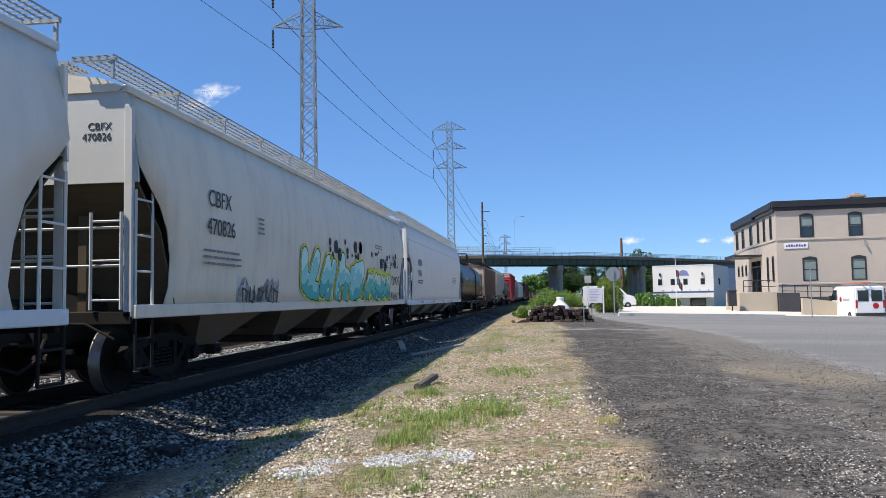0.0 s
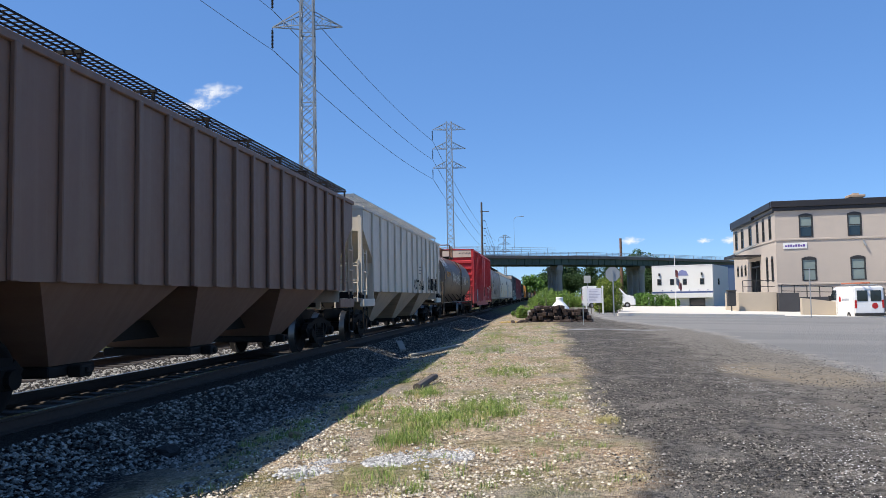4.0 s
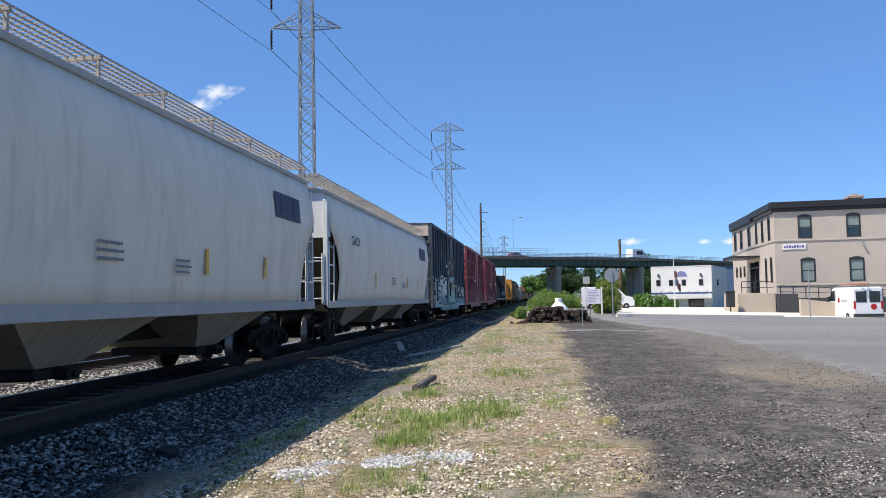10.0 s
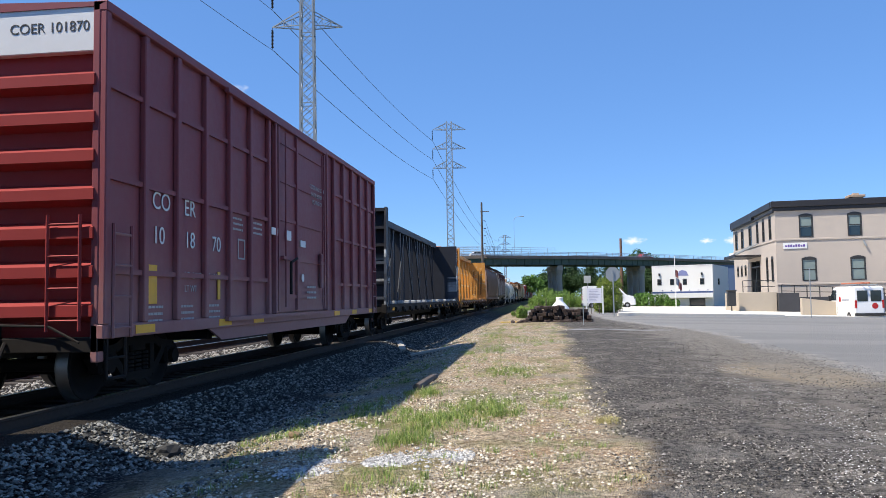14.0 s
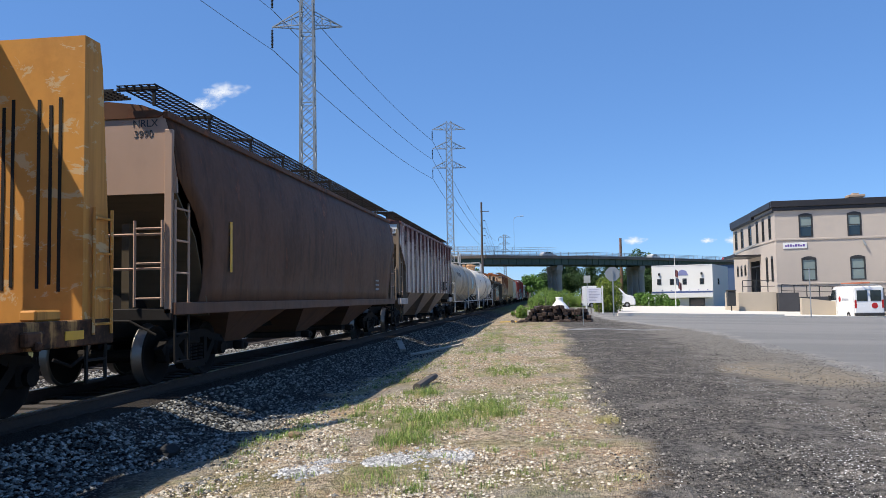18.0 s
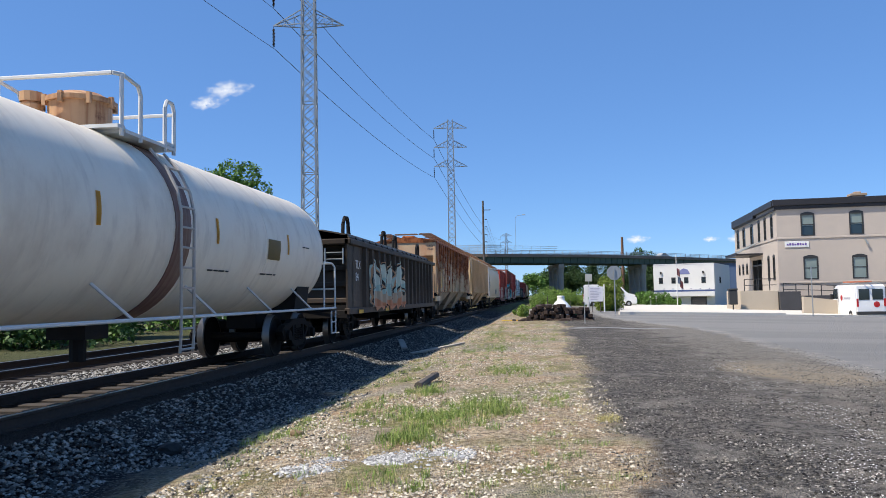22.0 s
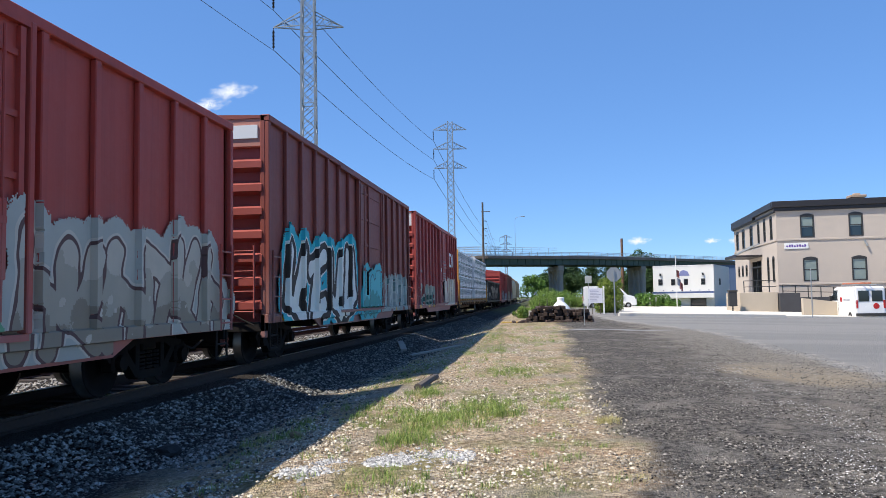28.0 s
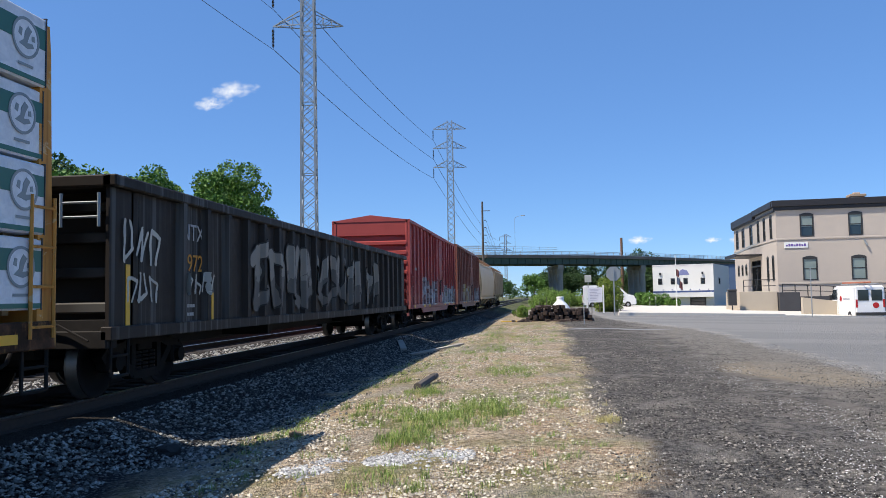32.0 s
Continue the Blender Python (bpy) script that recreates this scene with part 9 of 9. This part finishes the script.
def road_wheel(parent, x, y, r=0.35, w=0.22):
    bm = bmesh.new()
    lathe(bm, [(-w / 2, r * 0.6), (-w / 2, r * 0.95), (-w / 2 + 0.03, r), (w / 2 - 0.03, r), (w / 2, r * 0.95), (w / 2, r * 0.6)], 20)
    wl = part("wheel", bm, TYRE, parent, at=pose(x, y, r))
    bm = bmesh.new()
    lathe(bm, [(-w / 2 - 0.005, r * 0.3), (-w / 2 + 0.005, r * 0.6), (w / 2 - 0.005, r * 0.6), (w / 2 + 0.005, r * 0.3)], 16)
    part("rim", bm, RIM, wl)


def van(label, at, length, height, stripe=None, ladder_rack=False, width=1.95, steep=False):
    """Heading +y; the rear end at y = 0."""
    ob = thing("van", label, "van", at=at)
    L, H, W = length, height, width / 2
    nose = 0.62 if steep else 0.9
    prof = [(0.0, 0.45), (0.0, 0.95), (0.06, H - 0.1), (0.22, H), (L - 2.35, H), (L - 1.95, H - 0.1), (L - 1.0, H * 0.60), (L - 0.25, H * 0.52), (L - 0.03, H * 0.42), (L, 0.45), (L - 0.1, 0.32), (0.1, 0.32)]
    bm = prism(bmesh.new(), prof, 0, -W, W)
    es = [e for e in bm.edges if all(abs(abs(v.co.x) - W) < 1e-4 for v in e.verts) and abs(e.verts[0].co.x - e.verts[1].co.x) < 1e-4]
    bmesh.ops.bevel(bm, geom=es, offset=0.09, segments=2, affect="EDGES")
    part("body", bm, VAN_W, ob, smooth=False)
    for s in (-1, 1):
        x0, x1 = sorted((s * (W - 0.004), s * (W + 0.006)))
        part("side_window", prism(bmesh.new(), [(L - 2.6, H * 0.6), (L - 1.35, H * 0.6), (L - 1.9, H * 0.9), (L - 2.6, H * 0.9)], 0, x0, x1), GLASS, ob)
        part("door_line", boxed((x0, x1, L - 2.72, L - 2.69, 0.5, H * 0.92)), FRAME_DK, ob)
        part("headlight", boxed((s * W * 0.9 - 0.14, s * W * 0.9 + 0.08, L - 0.34, L - 0.06, H * 0.40, H * 0.47)), GLASS, ob)
        part("mirror", boxed((*sorted((s * (W + 0.03), s * (W + 0.22))), L - 1.7, L - 1.6, H * 0.58, H * 0.74), bevel=0.02), FRAME_DK, ob)
        part("tail_light", boxed((*sorted((s * (W - 0.16), s * (W - 0.04))), -0.012, 0.02, 0.95, 1.5)), TAIL, ob)
        part("rear_window", boxed((*sorted((s * 0.1, s * (W - 0.2))), -0.004, 0.05, H * 0.58, H * 0.88)), GLASS, ob)
        for y in (1.05, L - 0.95):
            road_wheel(ob, s * (W - 0.1), y)
        if stripe:
            part("stripe", boxed((x0 - 0.002, x1 + 0.002, 0.4, L - 2.9, 0.9, 1.15)), stripe, ob)
    bm = bmesh.new()
    m = prism(bm, [(L - 1.9, H - 0.12), (L - 1.03, H * 0.61), (L - 1.0, H * 0.615), (L - 1.87, H - 0.1)], 0, -W + 0.15, W - 0.15)
    part("windscreen", bm, GLASS, ob)
    part("bumper", boxed((-W, W, -0.12, 0.06, 0.42, 0.62), bevel=0.03), FRAME_DK, ob)
    if ladder_rack:
        bm = bmesh.new()
        for x in (-0.6, 0.6):
            rod(bm, (x, 0.3, H + 0.12), (x, L - 2.4, H + 0.12), 0.025, 6)
        for y in (0.5, 1.6, 2.7):
            rod(bm, (-0.8, y, H + 0.1), (0.8, y, H + 0.1), 0.03, 6)
            rod(bm, (-0.8, y, H - 0.05), (-0.8, y, H + 0.1), 0.03, 6)
            rod(bm, (0.8, y, H - 0.05), (0.8, y, H + 0.1), 0.03, 6)
        part("roof_rack", bm, GALV, ob)
        bm = bmesh.new()
        for x in (-0.45, -0.05):
            bar(bm, (x, -0.3, H + 0.22), (x, 3.6, H + 0.22), 0.06, 0.09)
        for k in range(12):
            rod(bm, (-0.45, -0.1 + 0.32 * k, H + 0.22), (-0.05, -0.1 + 0.32 * k, H + 0.22), 0.02, 5)
        part("ladder", bm, plain("ladder_orange", (0.5, 0.16, 0.08), 0.6), ob)
        part("round_emblem", rod(bmesh.new(), (0.35, -0.012, 1.1), (0.35, 0.0, 1.1), 0.2, 18), TAIL, ob)
        part("round_emblem", rod(bmesh.new(), (-W - 0.01, 2.6, 1.55), (-W, 2.6, 1.55), 0.2, 18), TAIL, ob)
        tagged(part("print", boxed(*[(-W - 0.008, -W, 1.0 + 0.2 * k, 1.15 + 0.2 * k, 1.45, 1.6) for k in range(6)]), plain("grey_marks", (0.35, 0.36, 0.4), 0.5), ob), kind="stuff")
    return ob


van("white work van with a ladder on its roof rack", pose(22.0, 56.6, -0.86), 5.9, 2.45, ladder_rack=True)
van("white high-roof van with a green stripe", pose(4.3, 90.5, -0.22, 0, 0, -90), 5.9, 2.55, stripe=plain("green_stripe", (0.04, 0.3, 0.12), 0.4))

# traffic on the bridge
LANE = [(-95.2, 176.5, 10.57), (-52.3, 178.5, 10.57), (-14.3, 182.8, 10.57), (8.7, 199.7, 10.72), (30.5, 221.4, 10.82), (52.7, 246.2, 10.82), (92.2, 298.1, 10.42), (197.2, 442.1, 9.0)]
LANE_S = [0.0]
for p, q in zip(LANE, LANE[1:]):
    LANE_S.append(LANE_S[-1] + math.dist(p, q))


def on_lane(s):
    """Pose on the bridge's near lane, s metres along it, heading on."""
    p = [float(np.interp(s, LANE_S, [q[k] for q in LANE])) for k in range(3)]
    q = [float(np.interp(s + 6, LANE_S, [q[k] for q in LANE])) for k in range(3)]
    if s > LANE_S[-1] - 6:
        q = [a + b for a, b in zip(p, (3.5, 4.8, 0))]
    return pose(*p, 0, 0, math.degrees(math.atan2(q[1] - p[1], q[0] - p[0])) - 90)


def car(label, colour, length=4.4, height=1.45):
    ob = thing("car", label, "car", group="bridge traffic")
    W, L, H = 0.88, length, height
    mat = plain("car_paint", colour, 0.25, 0, 0.05, 2, 0, 0.6)
    bm = prism(bmesh.new(), [(0, 0.35), (0.02, 0.9), (0.25, 0.98), (0.9, H), (2.4, H), (3.2, 0.95), (L - 0.1, 0.8), (L, 0.35)], 0, -W, W)
    part("body", bm, mat, ob)
    for s in (-1, 1):
        part("side_window", prism(bmesh.new(), [(0.45, 0.98), (3.0, 0.98), (2.35, H - 0.07), (0.95, H - 0.07)], 0, *sorted((s * W, s * (W + 0.006)))), GLASS, ob)
        for y in (0.8, L - 0.85):
            road_wheel(ob, s * (W - 0.1), y, 0.32, 0.2)
    return ob


def box_truck():
    ob = thing("box_truck", "white delivery truck crossing the bridge", "truck", group="bridge traffic")
    part("cargo_box", boxed((-1.15, 1.15, 0, 4.6, 0.8, 3.0), bevel=0.04), VAN_W, ob)
    part("cab", prism(bmesh.new(), [(4.75, 0.5), (4.75, 2.2), (5.6, 2.2), (6.0, 1.4), (6.7, 1.25), (6.75, 0.5)], 0, -1.0, 1.0), VAN_W, ob)
    part("dark_panel", boxed((1.15, 1.16, 1.6, 4.3, 1.4, 2.5)), FRAME_DK, ob)
    part("chassis", boxed((-0.5, 0.5, 0, 6.5, 0.5, 0.78)), FRAME_DK, ob)
    for s in (-1, 1):
        part("side_window", prism(bmesh.new(), [(4.9, 1.45), (5.75, 1.45), (5.5, 2.05), (4.9, 2.05)], 0, *sorted((s * 1.0, s * 1.006))), GLASS, ob)
        for y in (1.2, 5.6):
            road_wheel(ob, s * 0.95, y, 0.42, 0.25)
    return ob


def drives(ob, known):
    """Places along the lane at known times, carried on at the end speeds."""
    (ta, sa), (tb, sb) = known[0], known[1]
    v0 = (sb - sa) / (tb - ta)
    (tc, sc), (td, sd) = known[-2], known[-1]
    v1 = (sd - sc) / (td - tc)
    rows = []
    for t in range(0, 33):
        s = sa + (t - ta) * v0 if t < ta else sd + (t - td) * v1 if t > td else float(np.interp(t, [k[0] for k in known], [k[1] for k in known]))
        rows.append((t, on_lane(min(max(s, 0.0), LANE_S[-1]) - 2)))
    MOVERS.append((ob, rows))


drives(box_truck(), ((6, 82.3), (7, 94.4), (8, 106.5), (9, 119.8), (10, 132.4), (11, 145.7), (12, 159.6), (13, 173.0)))
drives(car("dark red car on the bridge", (0.25, 0.03, 0.03), 4.7, 1.6), ((10, 91.1), (11, 101.2), (12, 114.4), (13, 125.4)))
drives(car("white car on the bridge", (0.7, 0.7, 0.7)), ((16.5, 116.0), (17, 123.1), (18, 140.4)))
drives(car("silver car on the bridge", (0.4, 0.41, 0.42)), ((17, 89.5), (18, 100.4)))

# ---- clouds: small bright puffs far off ----
CLOUD = Nodes("cloud_glowing_vapour")
co = CLOUD.tc
cx_, cy_, cz_ = CLOUD.xyz(co)
rr = CLOUD.math("SQRT", CLOUD.math("ADD", CLOUD.math("POWER", cx_, 2.0), CLOUD.math("POWER", CLOUD.math("MULTIPLY", cz_, 2.6), 2.0)))
wisp = CLOUD.noise(CLOUD.scaled(co, (1, 1, 2.0)), 2.0, 3, 0.5, 0.3)
den = CLOUD.step(CLOUD.math("SUBTRACT", CLOUD.math("MULTIPLY_ADD", wisp, 1.3, 0.05), rr), -0.05, 0.75)
tr = CLOUD.t.nodes.new("ShaderNodeBsdfTransparent")
# the sunlit white of the puffs is emitted by the card itself
em = CLOUD.t.nodes.new("ShaderNodeEmission")
em.inputs[0].default_value, em.inputs[1].default_value = (0.95, 0.97, 1.0, 1), 0.72
mx = CLOUD.t.nodes.new("ShaderNodeMixShader")
CLOUD.put(mx.inputs[0], CLOUD.math("MULTIPLY", den, 0.9))
CLOUD.t.links.new(tr.outputs[0], mx.inputs[1])
CLOUD.t.links.new(em.outputs[0], mx.inputs[2])
CLOUD.t.links.new(mx.outputs[0], CLOUD.out.inputs[0])
CLOUD_ME = raw_mesh("cloud", [(-1.3, 0, -0.5), (1.3, 0, -0.5), (1.3, 0, 0.5), (-1.3, 0, 0.5)], [(0, 1, 2, 3)], CLOUD.mat)
CLOUDS = ((-1324, 862, 135, 82), (-1392, 811, 110, 58), (326, 206, 60, 30), (593, 199, 40, 30), (690, 199, 56, 30))
for x, z, w, drift in CLOUDS:
    ob = thing("cloud", "small white cloud drifting in the blue sky", "cloud", group="clouds", kind="backdrop", data=CLOUD_ME)
    ob.scale = (w, w, w)
    MOVERS.append((ob, [(0, pose(x, 3000, z, 0, 0, 0)), (32, pose(x + drift, 3000, z - drift * 0.02, 0, 0, 0))]))

motions()
